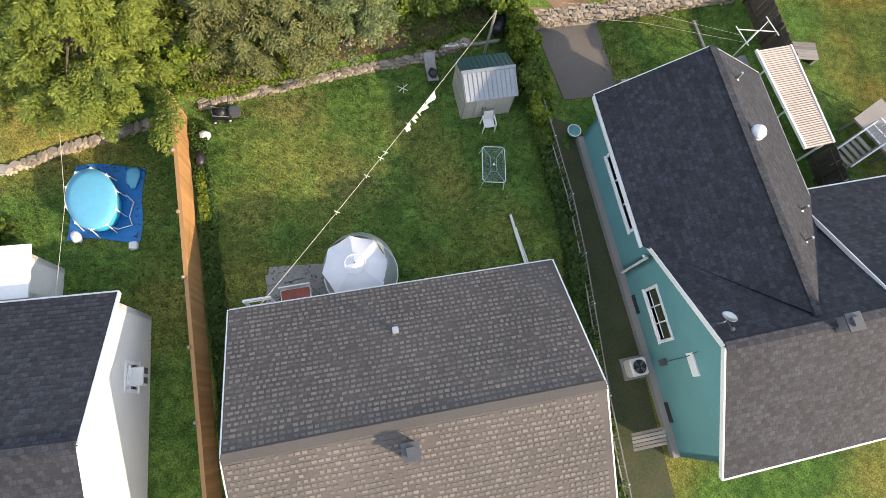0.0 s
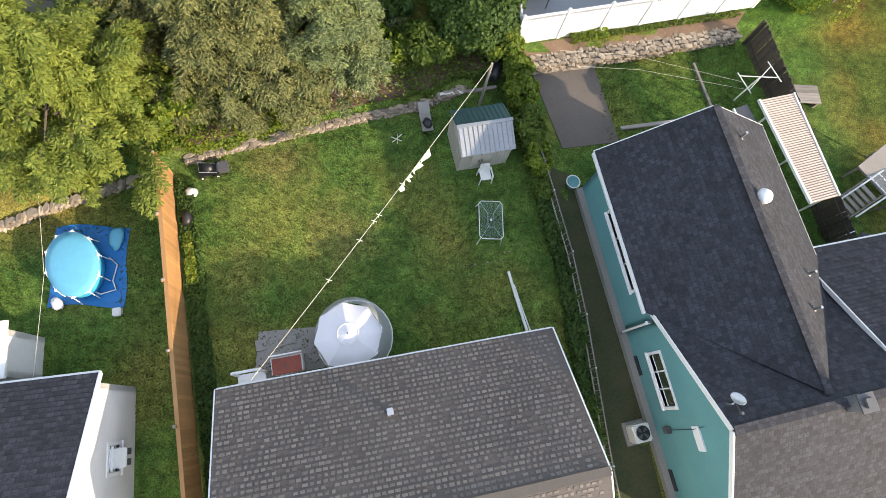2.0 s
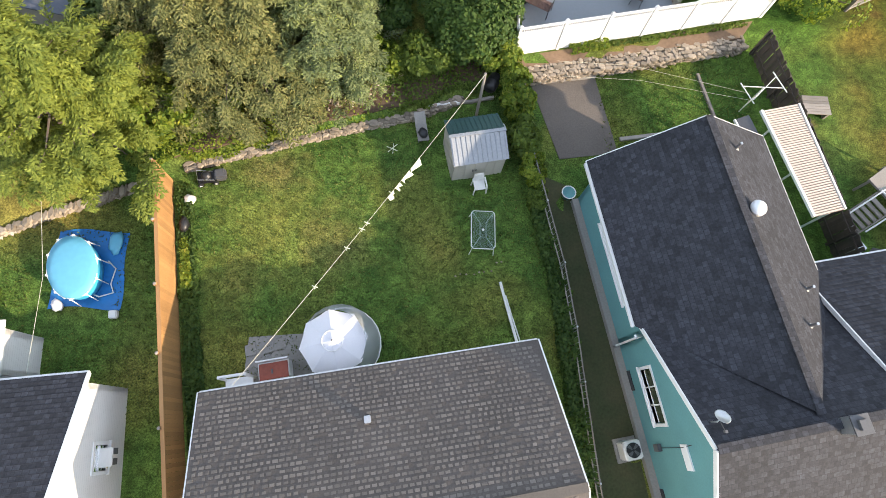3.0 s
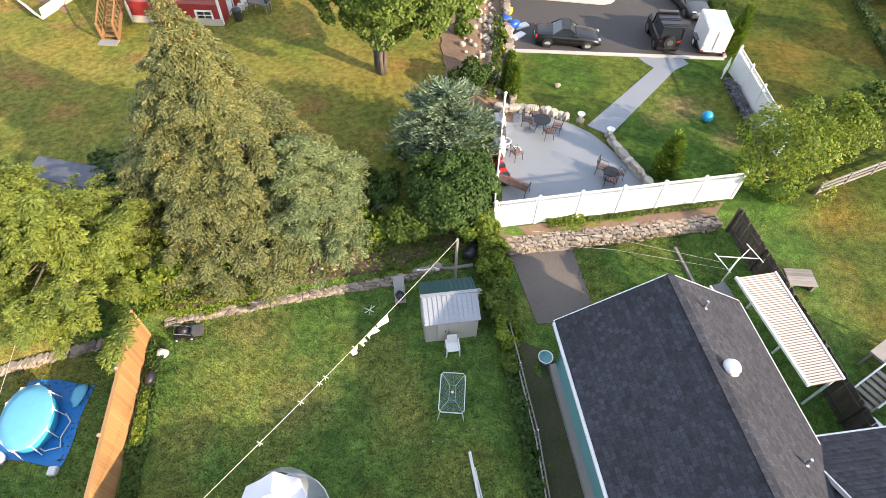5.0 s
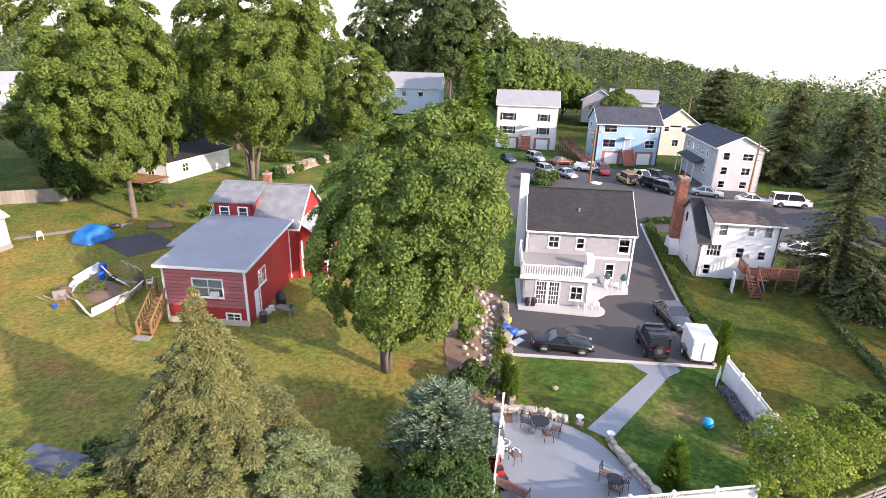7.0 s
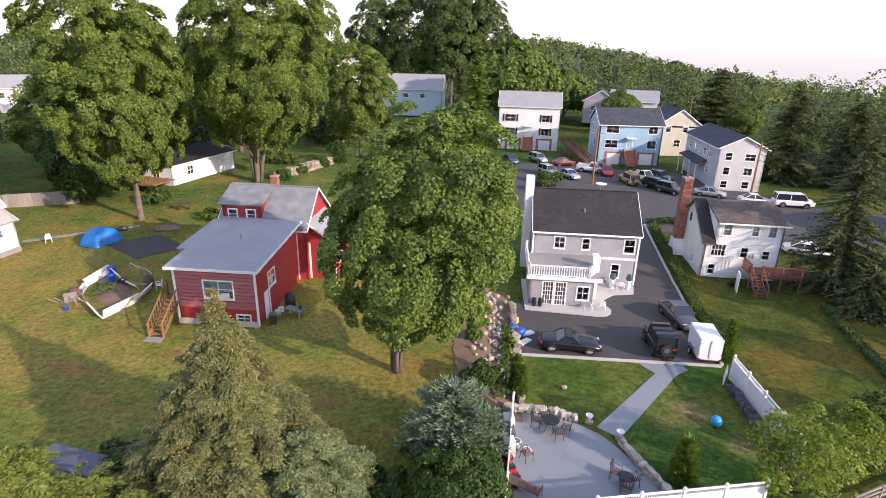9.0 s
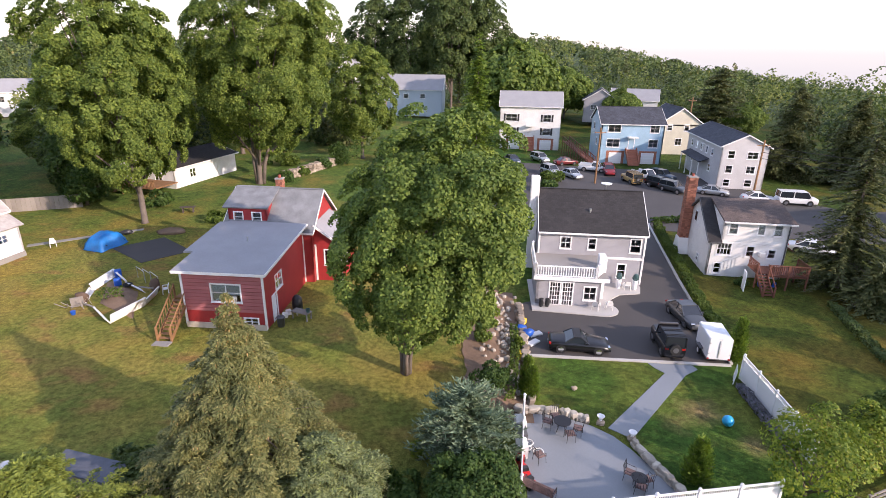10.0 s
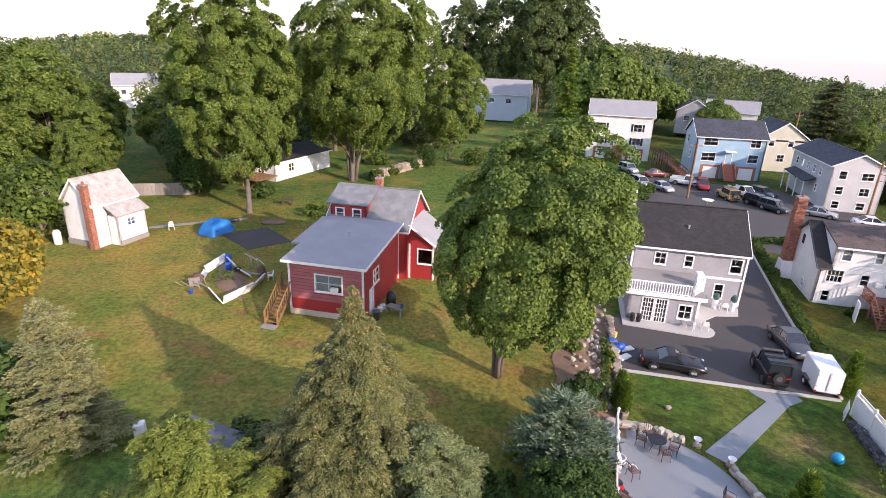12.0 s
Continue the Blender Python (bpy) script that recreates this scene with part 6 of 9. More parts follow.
part("tread", Geo().tube([(0.3 * math.cos(a * math.pi / 8), 0.3 * math.sin(a * math.pi / 8), 0.1) for a in range(17)], 0.1, 8, caps=False), RUBBER, t, smooth=True)
solo("burlap_sack", Geo().rock((0, 0, 0.5), (0.9, 0.8, 1.1), 61, 10), MULCH, "brown burlap sack standing by the boat", "sack", (-24.4, 41.0, 1.0), smooth=True)
solo("burlap_sack", Geo().rock((0, 0, 0.4), (1.0, 0.9, 0.9), 62, 10), MULCH, "brown burlap sack standing by the boat", "sack", (-29.0, 38.3, 1.0), smooth=True)
plastic_chair((-23.3, 40.6, 1.0), -60)
for k in range(3):
    solo("wire_hoop", Geo().tube([(-0.9, 0, 0), (-0.9, 0, 1.1), (0.9, 0, 1.1), (0.9, 0, 0)], 0.03, 5), STEEL, "thin metal garden hoop by the boat bed", "hoop", (-25.0 - 0.9 * k, 42.0 + 0.5 * k, 1.0), -40, "garden hoops")
tarp = thing("covered_car", "car under a bulging bright blue tarpaulin", "covered car", (-35.3, 51.2, 1.04), 75)
rows, n, m = [], 13, 17
for i in range(n):
    for j in range(m):
        u, w = j / (m - 1) * 2 - 1, i / (n - 1) * 2 - 1
        edge = max(abs(u), abs(w)) ** 5
        z = (1.6 - 0.4 * abs(u)) * (1 - edge) + 0.1 * noise.noise((u * 3, w * 3, 5)) * (1 - edge) + 0.02
        rows.append((u * 1.75, w * 1.2 * (1 + 0.08 * math.sin(u * 5)), z))
part("tarpaulin", Geo().add(rows, [(i * m + j, i * m + j + 1, (i + 1) * m + j + 1, (i + 1) * m + j) for i in range(n - 1) for j in range(m - 1)]), BLUE_TARP, tarp, smooth=True)
for x in (-1.05, 1.05):
    part("wheel", Geo().tube([(x, -1.05, 0.3), (x, -0.85, 0.3)], 0.3, 12), RUBBER, tarp)
solo("covered_mound", Geo().rock((0, 0, 0.2), (1.4, 0.7, 0.5), 63, 10), BLACK_PLASTIC, "dark plastic-covered mound behind the covered car", "mound", (-35.6, 55.2, 1.0), 20)
solo("leaf_heap", Geo().rock((0, 0, 0.15), (3.0, 2.0, 0.55), 64, 14), DIRT, "brown heap of leaves and brush", "leaf heap", (-31.0, 56.2, 1.0), 15, smooth=True)
tb2 = thing("picnic_table", "dark picnic table on the far lawn", "table", (-33, 64.0, 1.0), 15)
part("tabletop", Geo().box((0, 0, 0.72), (1.8, 0.75, 0.06)), DARK_WOOD, tb2)
for x in (-0.6, 0.6):
    part("leg", Geo().box((x, 0, 0.36), (0.1, 0.6, 0.72)), DARK_WOOD, tb2)
hut = thing("white_cottage_shed", "white clapboard cottage with brick chimney and patched pale roof", "house", (-43.6, 43.4, 1.0), -8)
PATCH_ROOF = surface("pale_patched_roof", (0.34, 0.31, 0.29), 0.85, vary=0.2, coarse=1.6, fine=6, bump=0.3, dirt=(0.58, 0.55, 0.51))
body(hut, -4.0, 0, 0, 5.2, 0, 4.3, WHITE_SIDING, {"S": [(2.7, 0.4, 0.5, 0.35, "pair")], "W": [(2, 2, 1, 1.2, "hung")]})
gable_ends(hut, "y", 0, 5.2, -4.0, 0, 4.3, 6.8, WHITE_SIDING)
gable_roof(hut, "y", 0, 5.2, -4.0, 0, 4.4, 7.0, PATCH_ROOF, 0.3, 0.25)
body(hut, 0.02, 1.4, 1.4, 4.9, 0, 3.1, WHITE_SIDING, {"E": [(1.2, 1.9, 0.9, 0.7, "pair")]})
part("wing_roof", Geo().slab([(-0.1, 1.1, 4.4), (1.8, 1.1, 3.2), (1.8, 5.2, 3.2), (-0.1, 5.2, 4.4)], 0.12), PATCH_ROOF, hut)
part("foundation", Geo().box((-2.0, -0.05, 0.3), (4.05, 0.12, 0.6)).box((1.45, 3.15, 0.25), (0.12, 3.5, 0.5)), CONCRETE, hut)
brick_chimney(hut, -0.2, -0.3, 0, 6.6, 0.65, 0.5)
solo("gas_tank", Geo().lathe([(0.3, 0), (0.38, 0.15), (0.38, 1.3), (0.25, 1.55), (0.08, 1.6)], (0, 0, 0), 14), WHITE_PLASTIC, "white upright gas tank by the cottage wall", "gas tank", (-48.2, 43.2, 1.0), smooth=True)
plastic_chair((-40.6, 50.6, 1.0), 40)
fen = thing("board_fence", "brown weathered board fence behind the cottage", "fence", (-70, 55, 1.0), 24)
me = finish(Geo().box((0, 0, 0.85), (0.48, 0.03, 1.7)).mesh("board"), OLD_WOOD)
for k in range(50):
    piece("board", me, fen, pose(k * 0.5, 0, 0))
long = thing("long_white_house", "long white one-storey house with dark roof edge and deck", "house", (-40.5, 75.4, 1.0), -14)
body(long, -9, 0, 0, 14, 0, 3.0, WHITE_SIDING, {"E": [(3.2, 1.1, 1.2, 1.2, "pair"), (8.4, 0.1, 1.0, 2.1, "door")], "S": [(5.5, 1.1, 1.2, 1.2, "pair")]})
gable_ends(long, "y", 0, 14, -9, 0, 3.0, 4.1, WHITE_SIDING)
gable_roof(long, "y", 0, 14, -9, 0, 3.1, 4.3, DARK_ROOF, 0.6, 0.3)
dk = thing("garden_deck", "brown wooden deck with railing and steps", "deck", (-43.5, 71.3, 1.0), -14)
part("platform", Geo().box((0, 1.9, 1.2), (6, 4.4, 0.15)), STAIR_WOOD, dk)
part("handrail", Geo().box((0, -0.25, 2.3), (6, 0.1, 0.1)), STAIR_WOOD, dk)
for k in range(25):
    part("baluster", Geo().box((-2.9 + k * 0.24, -0.25, 1.8), (0.06, 0.06, 1.0)), STAIR_WOOD, dk)
for k in range(6):
    part("tread", Geo().box((-3.15 - k * 0.27, 0.6, 1.1 - k * 0.19), (0.3, 1.5, 0.06)), STAIR_WOOD, dk)
for x in (-2.8, 0, 2.8):
    part("post", Geo().box((x, -0.2, 0.6), (0.14, 0.14, 1.2)), STAIR_WOOD, dk)

# ---- grey house with the balustraded balcony ----
grey = thing("grey_house", "two-storey grey clapboard house with dark roof and white balcony", "house", (8.75, 47.2, 0.5), -3)
body(grey, 0, 9.5, 0, 7.5, 0, 4.9, GREY_SIDING, {"S": [(2.0, 3.35, 0.85, 1.0, "pair"), (4.5, 3.35, 0.6, 0.95, "hung"), (8.25, 3.2, 0.85, 1.2, "hung"), (7.35, 0.75, 0.65, 1.2, "hung")], "E": [(2, 3, 0.9, 1.2, "hung")], "W": [(3, 3, 0.9, 1.2, "hung")]})
gable_ends(grey, "x", 0, 9.5, 0, 7.5, 4.9, 7.8, GREY_SIDING)
gable_roof(grey, "x", 0, 9.5, 0, 7.5, 4.95, 8.0, DARK_ROOF, 0.4, 0.12)
part("belt_trim", Geo().box((4.75, -0.03, 2.55), (9.55, 0.06, 0.22)), WHITE, grey)
for x in (0.02, 9.48):
    part("corner_board", Geo().box((x, -0.03, 2.45), (0.16, 0.06, 4.9)), WHITE, grey)
part("white_chimney", Geo().box((-0.45, 3.4, 4.6), (0.8, 0.9, 9.2)), WHITE, grey, bevel=0.03)
pipe_vent(grey, 4.6, 1.6, 6.2, 0.5, 0.1)
part("dish_mast", Geo().tube([(6.3, 4.3, 7.6), (6.3, 4.3, 8.4)], 0.04, 6), STEEL, grey)
part("white_dish", Geo().lathe([(0.02, 0), (0.4, 0.08), (0.54, 0.19), (0.49, 0.19), (0.02, 0.06)], (6.3, 4.2, 8.35), 16), VINYL, grey, smooth=True)
body(grey, -0.4, 4.9, -5.4, -0.02, 0, 2.5, GREY_SIDING, {"S": [(1.15, 0.15, 0.8, 2.0, "french"), (2.2, 0.15, 0.8, 2.0, "french"), (4.0, 0.75, 0.9, 1.1, "pair")]})
bal = part("balcony_floor", Geo().box((2.4, -2.8, 2.62), (6.1, 5.7, 0.2)), CONCRETE, grey)
part("balcony_trim", Geo().box((2.4, -5.65, 2.6), (6.2, 0.12, 0.3)), VINYL, grey)


def balustrade(parent, a, b, z, h=0.95, gap=0.2):
    a, b = Vector((*a, z)), Vector((*b, z))
    n = max(2, int((b - a).length / gap))
    top = part("top_rail", Geo().beam(a + Vector((0, 0, h)), b + Vector((0, 0, h)), 0.12, 0.09), VINYL, parent)
    part("bottom_rail", Geo().beam(a + Vector((0, 0, 0.12)), b + Vector((0, 0, 0.12)), 0.09, 0.07), VINYL, parent)
    for k in range(1, n):
        p = a.lerp(b, k / n)
        part("baluster", Geo().lathe([(0.035, 0.14), (0.055, 0.3), (0.03, 0.5), (0.045, 0.75), (0.035, 0.92)], p, 6), VINYL, top)
    for p in (a, b):
        part("newel_post", Geo().box(p + Vector((0, 0, 0.55)), (0.2, 0.2, 1.1)).lathe([(0.13, 1.1), (0.13, 1.16), (0.02, 1.26)], p, 4), VINYL, parent)


balustrade(grey, (-0.55, -5.55), (4.4, -5.55), 2.7)
balustrade(grey, (-0.55, -5.55), (-0.55, -0.2), 2.7)
balustrade(grey, (4.4, -5.55), (5.35, -4.0), 2.7)
part("white_pier", Geo().box((5.3, -2.6, 1.9), (0.6, 0.9, 3.8)), VINYL, grey, bevel=0.04)
part("white_pier", Geo().box((5.25, -3.5, 1.6), (0.5, 0.6, 3.2)), VINYL, grey, bevel=0.04)
for k, (x, y) in enumerate(((13.0, 41.0), (14.1, 41.2))):
    plastic_chair((x, y, 0.62), 150 + 30 * k)
for k, (x, y) in enumerate(((16.0, 45.7), (17.4, 45.5))):
    u = thing("tall_planter", "tall white planter with green leaves beside the door", "planter", (x, y, 0.62), 0, "planters")
    part("pot", Geo().lathe([(0.2, 0), (0.28, 0.85), (0.31, 0.88), (0.24, 0.86)], (0, 0, 0), 10), VINYL, u)
    part("leaf_ball", Geo().rock((0, 0, 1.15), (0.55, 0.55, 0.6), 300 + k, 9), SHED_GREEN, u)
plastic_chair((16.7, 45.4, 0.62), 180)
for k in range(2):
    solo("dark_urn", Geo().lathe([(0.14, 0), (0.22, 0.3), (0.16, 0.6), (0.2, 0.7), (0.1, 0.7)], (0, 0, 0), 10), BLACK_PLASTIC, "dark round urn on the porch floor", "urn", (8.5 + 0.5 * k, 41.3, 0.62), 0, "porch urns", smooth=True)

# ---- white house with the brick chimney and red-brown deck ----
BROWN_ROOF = shingles("faded_brown_roof", (0.105, 0.078, 0.066), 0.4, 0.2, 0.2)
wh = thing("white_house", "white two-storey house with faded brown roof and brick chimney", "house", (25.35, 49.75, 0.5), -5)
WW, WD, WE, WR = 6.9, 8.6, 3.6, 6.7
body(wh, 0, WW, 0, WD, 0, WE, WHITE_SIDING, {"S": [(0.75, 0.35, 0.55, 0.95, "hung"), (0.75, 2.25, 1.2, 1.1, "quad"), (3.4, 2.2, 0.6, 0.95, "hung"), (5.35, 2.15, 0.6, 0.75, "hung")], "W": [(5.5, 0.5, 0.6, 0.7, "hung")]})
gable_ends(wh, "x", 0, WW, 0, WD, WE, WR - 0.12, WHITE_SIDING)
body(wh, 0.95, WW, 0.03, 0.45, WE, WE + 2.0, WHITE_SIDING, {"S": [(0.55, 0.75, 0.7, 1.05, "hung"), (3.1, 0.8, 0.55, 0.9, "hung"), (4.55, 0.75, 0.65, 1.05, "hung")]})
for x in (0.95, WW - 0.2):
    g = Geo()
    tri = [(0.4, WE + 0.3), (0.4, WE + 1.95), (WD / 2, WR - 0.1)]
    g.add([(q, b, c) for q in (x, x + 0.18) for b, c in tri], ((2, 1, 0), (3, 4, 5), (0, 1, 4, 3), (1, 2, 5, 4), (2, 0, 3, 5)))
    part("dormer_cheek", g, WHITE_SIDING, wh)
part("dormer_roof", Geo().slab([(0.8, -0.4, WE + 2.05), (WW + 0.3, -0.4, WE + 2.05), (WW + 0.3, WD / 2, WR + 0.06), (0.8, WD / 2, WR + 0.06)], 0.14), BROWN_ROOF, wh)
part("roof", Geo().slab([(-0.25, -0.3, WE - 0.05), (0.95, -0.3, WE - 0.05), (0.95, WD / 2, WR), (-0.25, WD / 2, WR)], 0.14), DARK_ROOF, wh, "dark strip of the older roof")
part("roof", Geo().slab([(WW + 0.3, WD + 0.3, WE - 0.05), (-0.25, WD + 0.3, WE - 0.05), (-0.25, WD / 2, WR), (WW + 0.3, WD / 2, WR)], 0.14), BROWN_ROOF, wh)
part("gutter", Geo().beam((0.8, -0.44, WE + 1.95), (WW + 0.3, -0.44, WE + 1.95), 0.1, 0.14), WHITE, wh)
part("gutter", Geo().beam((-0.25, -0.34, WE - 0.15), (0.95, -0.34, WE - 0.15), 0.1, 0.14), DARK_GREY, wh)
part("rake_board", Geo().beam((-0.28, -0.3, WE - 0.14), (-0.28, WD / 2, WR - 0.1), 0.05, 0.17), DARK_GREY, wh)
part("rake_board", Geo().beam((-0.28, WD + 0.3, WE - 0.14), (-0.28, WD / 2, WR - 0.1), 0.05, 0.17), DARK_GREY, wh)
part("downspout", Geo().beam((WW - 0.15, -0.08, WE + 1.85), (WW - 0.15, -0.08, 0.1), 0.08, 0.08), DARK_GREY, wh)
part("downspout", Geo().beam((0.12, -0.08, WE - 0.2), (0.12, -0.08, 0.1), 0.08, 0.08), DARK_GREY, wh)
part("window_unit", Geo().box((4.75, -0.2, 2.5), (0.55, 0.4, 0.38)), WHITE_PLASTIC, wh, bevel=0.02)
part("side_porch_roof", Geo().slab([(WW, 0.6, 3.3), (WW + 1.0, 0.6, 2.7), (WW + 1.0, 3.2, 2.7), (WW, 3.2, 3.3)], 0.12), DECK_WOOD, wh)
tri = [(5.7, 0), (7.8, 0), (7.3, 1.7), (6.2, 1.7)]
part("chimney_base", Geo().add([(q, b, c) for q in (-1.05, -0.01) for b, c in tri], ((3, 2, 1, 0), (4, 5, 6, 7), (0, 1, 5, 4), (1, 2, 6, 5), (2, 3, 7, 6), (3, 0, 4, 7))), WHITE, wh)
brick_chimney(wh, -0.5, 6.75, 1.6, 8.2, 0.85, 1.05)
west_side = Side((0, WD), (0, 0), 0)
g = Geo()
west_side.box(g, 3.2, 3.95, 4.0, 5.1, 0.0, 0.04)
part("gable_window", g, WHITE, wh)
g = Geo()
west_side.box(g, 3.28, 3.87, 4.08, 5.02, 0.04, 0.05)
part("gable_pane", g, DARK_PANE, wh)
deck = thing("red_brown_deck", "red-brown wooden deck with stairs behind the white house", "deck", (29.6, 46.6, 0.5), -5)
part("joist_frame", Geo().box((1.7, 1.15, 1.32), (3.3, 2.2, 0.18)), DECK_WOOD, deck)
for k in range(17):
    part("deck_board", Geo().box((0.1 + k * 0.2, 1.15, 1.44), (0.18, 2.4, 0.035)), DECK_WOOD, deck)
for a, b in (((0.0, 0.0), (3.4, 0.0)), ((3.4, 0.0), (3.4, 2.3)), ((-0.9, 0.3), (-0.9, 2.4))):
    n = int(math.dist(a, b) / 0.16)
    top = part("handrail", Geo().beam((*a, 2.4), (*b, 2.4), 0.1, 0.07), DECK_WOOD, deck)
    for k in range(1, n):
        x, y = a[0] + (b[0] - a[0]) * k / n, a[1] + (b[1] - a[1]) * k / n
        part("baluster", Geo().box((x, y, 1.92), (0.045, 0.045, 0.92)), DECK_WOOD, top)
part("landing", Geo().box((-0.45, 1.4, 1.42), (0.95, 2.1, 0.06)), DECK_WOOD, deck)
for x, y in ((0.05, 0.05), (1.7, 0.05), (3.35, 0.05), (3.35, 2.2), (-0.85, 0.4)):
    part("post", Geo().box((x, y, 1.2), (0.12, 0.12, 2.4)), DECK_WOOD, deck)
for k in range(7):
    part("tread", Geo().box((-0.45, 0.2 - k * 0.29, 1.28 - k * 0.19), (0.85, 0.3, 0.05)), DECK_WOOD, deck)
for x in (-0.9, 0.0):
    part("stringer", Geo().beam((x, 0.35, 1.4), (x, -1.8, 0.05), 0.06, 0.26), DECK_WOOD, deck)
    part("stair_rail", Geo().beam((x, 0.35, 2.35), (x, -1.8, 0.95), 0.07, 0.1), DECK_WOOD, deck)
    part("newel_post", Geo().box((x, -1.75, 0.5), (0.12, 0.12, 1.0)), DECK_WOOD, deck)
solo("white_lattice_door", Geo().box((0, 0, 0.9), (1.0, 0.08, 1.8)), VINYL, "white door panel leaning under the deck", "door panel", (27.5, 46.5, 0.5), 75)
for k in range(3):
    solo("blue_tub", Geo().lathe([(0.2, 0), (0.26, 0.4), (0.2, 0.4)], (0, 0, 0), 10), BLUE_PLASTIC, "blue plastic tub under the deck", "tub", (29.5 + 0.6 * k, 47.4, 0.5), 0, "tubs under the deck")


# ---- houses along the street ----
def street_house(name, label, at, turn, w, d, eave, ridge, wall_mat, roof_mat, front=(), side=(), axis="x", garage=True, steps=True, shutter=None):
    h = thing(name, label, "house", at, turn, "street houses")
    holes = [(*f, shutter) if shutter else f for f in front]
    body(h, 0, w, 0, d, 0, eave - 0.1, wall_mat, {"S": holes, "W": side})
    if axis == "x":
        gable_ends(h, "x", 0, w, 0, d, eave - 0.1, ridge - 0.15, wall_mat)
        gable_roof(h, "x", 0, w, 0, d, eave, ridge, roof_mat, 0.4, 0.3)
    else:
        gable_ends(h, "y", 0, d, 0, w, eave - 0.1, ridge - 0.15, wall_mat)
        gable_roof(h, "y", 0, d, 0, w, eave, ridge, roof_mat, 0.4, 0.3)
    if steps:
        for k in range(9):
            part("step", Geo().box((w * 0.5, -0.3 - k * 0.32, 2.6 - k * 0.28), (1.9, 0.36, 0.3)), BRICK_REST, h)
        for x in (w * 0.5 - 1.0, w * 0.5 + 1.0):
            part("stair_wall", Geo().beam((x, -0.2, 2.9), (x, -3.2, 0.5), 0.15, 0.6), BRICK_REST, h)
        part("door_hood", Geo().box((w * 0.5, -0.6, 5.1), (1.8, 1.3, 0.18)), WHITE, h)
        window(h, Side((0, 0), (w, 0), 0), w * 0.5 - 0.5, 2.75, 1.0, 2.05, "door")
    if garage:
        s = Side((0, 0), (w, 0), 0)
        for u in (w * 0.16, w * 0.68):
            g = Geo()
            s.box(g, u - 0.5, u + 2.9, 0, 2.45, 0.0, 0.04)
            part("brick_facing", g, BRICK_REST, h)
            g = Geo()
            s.box(g, u, u + 2.4, 0, 2.1, 0.04, 0.07)
            door = part("garage_door", g, VINYL, h)
            for k in range(4):
                g = Geo()
                s.box(g, u + 0.1, u + 2.3, 0.08 + k * 0.52, 0.5 + k * 0.52, 0.07, 0.085)
                part("door_panel", g, WHITE, door)
    return h


BLACK_PAINT = surface("black_painted_shutter", (0.02, 0.02, 0.022), 0.5, vary=0.1, coarse=1, fine=10, bump=0.05)
two = [(1.3, 3.2, 2.3, 1.4, "pair"), (1.3, 6.0, 2.3, 1.4, "pair"), (9.2, 3.2, 1.6, 1.4, "pair"), (9.2, 6.0, 1.6, 1.4, "pair")]
street_house("white_street_house", "white two-storey street house over garages, black shutters", (8.7, 119.8, 0.5), -5, 12.9, 8, 9.1, 12.0, WHITE_SIDING, GREY_ROOF, two, [(3, 6, 1, 1.2, "hung")], shutter=BLACK_PAINT)
street_house("blue_street_house", "pale blue two-storey street house with dark roof", (27.2, 105.6, 0.5), 0, 11.8, 9, 7.5, 10.3, BLUE_SIDING, BLACK_ROOF, two, [(2.5, 5.8, 0.9, 1.2, "hung"), (5.5, 3.2, 0.9, 1.2, "hung")])
gab = [(1.0, 4.9, 0.9, 1.1, "hung"), (3.9, 4.9, 1.5, 1.0, "pair"), (1.0, 2.6, 0.9, 1.1, "hung"), (4.1, 2.6, 1.2, 1.1, "pair"), (1.0, 0.5, 0.9, 1.0, "hung"), (4.2, 0.5, 1.0, 1.0, "hung")]
wapt = street_house("white_apartment_house", "pale grey three-storey apartment house with dark blue roof", (41.7, 86.6, 0.5), -4, 6.9, 17, 6.7, 8.6, PALE_GREY_SIDING, BLACK_ROOF, gab, [(2 + 2.6 * k, 4.6, 0.9, 1.0, "hung") for k in range(5)] + [(12, 2.0, 0.9, 1.0, "hung"), (3, 2.0, 0.9, 1.0, "hung")], "y", False, False)
part("entrance_roof", Geo().slab([(-1.6, 5, 3.3), (0, 5, 3.9), (0, 15, 3.9), (-1.6, 15, 3.3)], 0.15), BLACK_ROOF, wapt)
for y in (5.2, 8.5, 11.7, 14.8):
    part("entrance_post", Geo().box((-1.5, y, 1.6), (0.14, 0.14, 3.2)), WHITE, wapt)
street_house("cream_street_house", "cream gabled street house with dark roof", (41.5, 117.0, 0.5), 0, 9.5, 11, 6.0, 9.6, CREAM_SIDING, BLACK_ROOF, [(2, 5, 0.9, 1.2, "hung"), (5.5, 5, 0.9, 1.2, "hung"), (4, 2, 1.2, 1.3, "pair")], (), "y", False, False)
street_house("far_white_house", "white far house with pale roof", (43, 165, 2.5), -16, 13, 9, 5.2, 8.2, WHITE_SIDING, GREY_ROOF, [(2, 1.5, 1.4, 1.2, "pair"), (9, 1.5, 1.4, 1.2, "pair")], (), "x", False, False)
street_house("far_grey_house", "grey far house with dark roof", (34, 158, 2.0), -12, 9, 9, 6, 9.0, GREY_SIDING, BLACK_ROOF, [(2, 3.5, 1.4, 1.2, "pair")], (), "y", False, False)
street_house("blue_ranch_house", "long pale blue house under a grey roof", (-26.5, 166.0, 1.8), -4, 20.5, 8, 7.6, 11.8, surface("pale_blue_vinyl", (0.46, 0.53, 0.60), 0.5, vary=0.06), GREY_ROOF, [(2, 5.2, 1.4, 1.2, "pair"), (9, 5.2, 1.4, 1.2, "pair"), (14, 5.2, 1.4, 1.2, "pair")], (), "x", False, False)
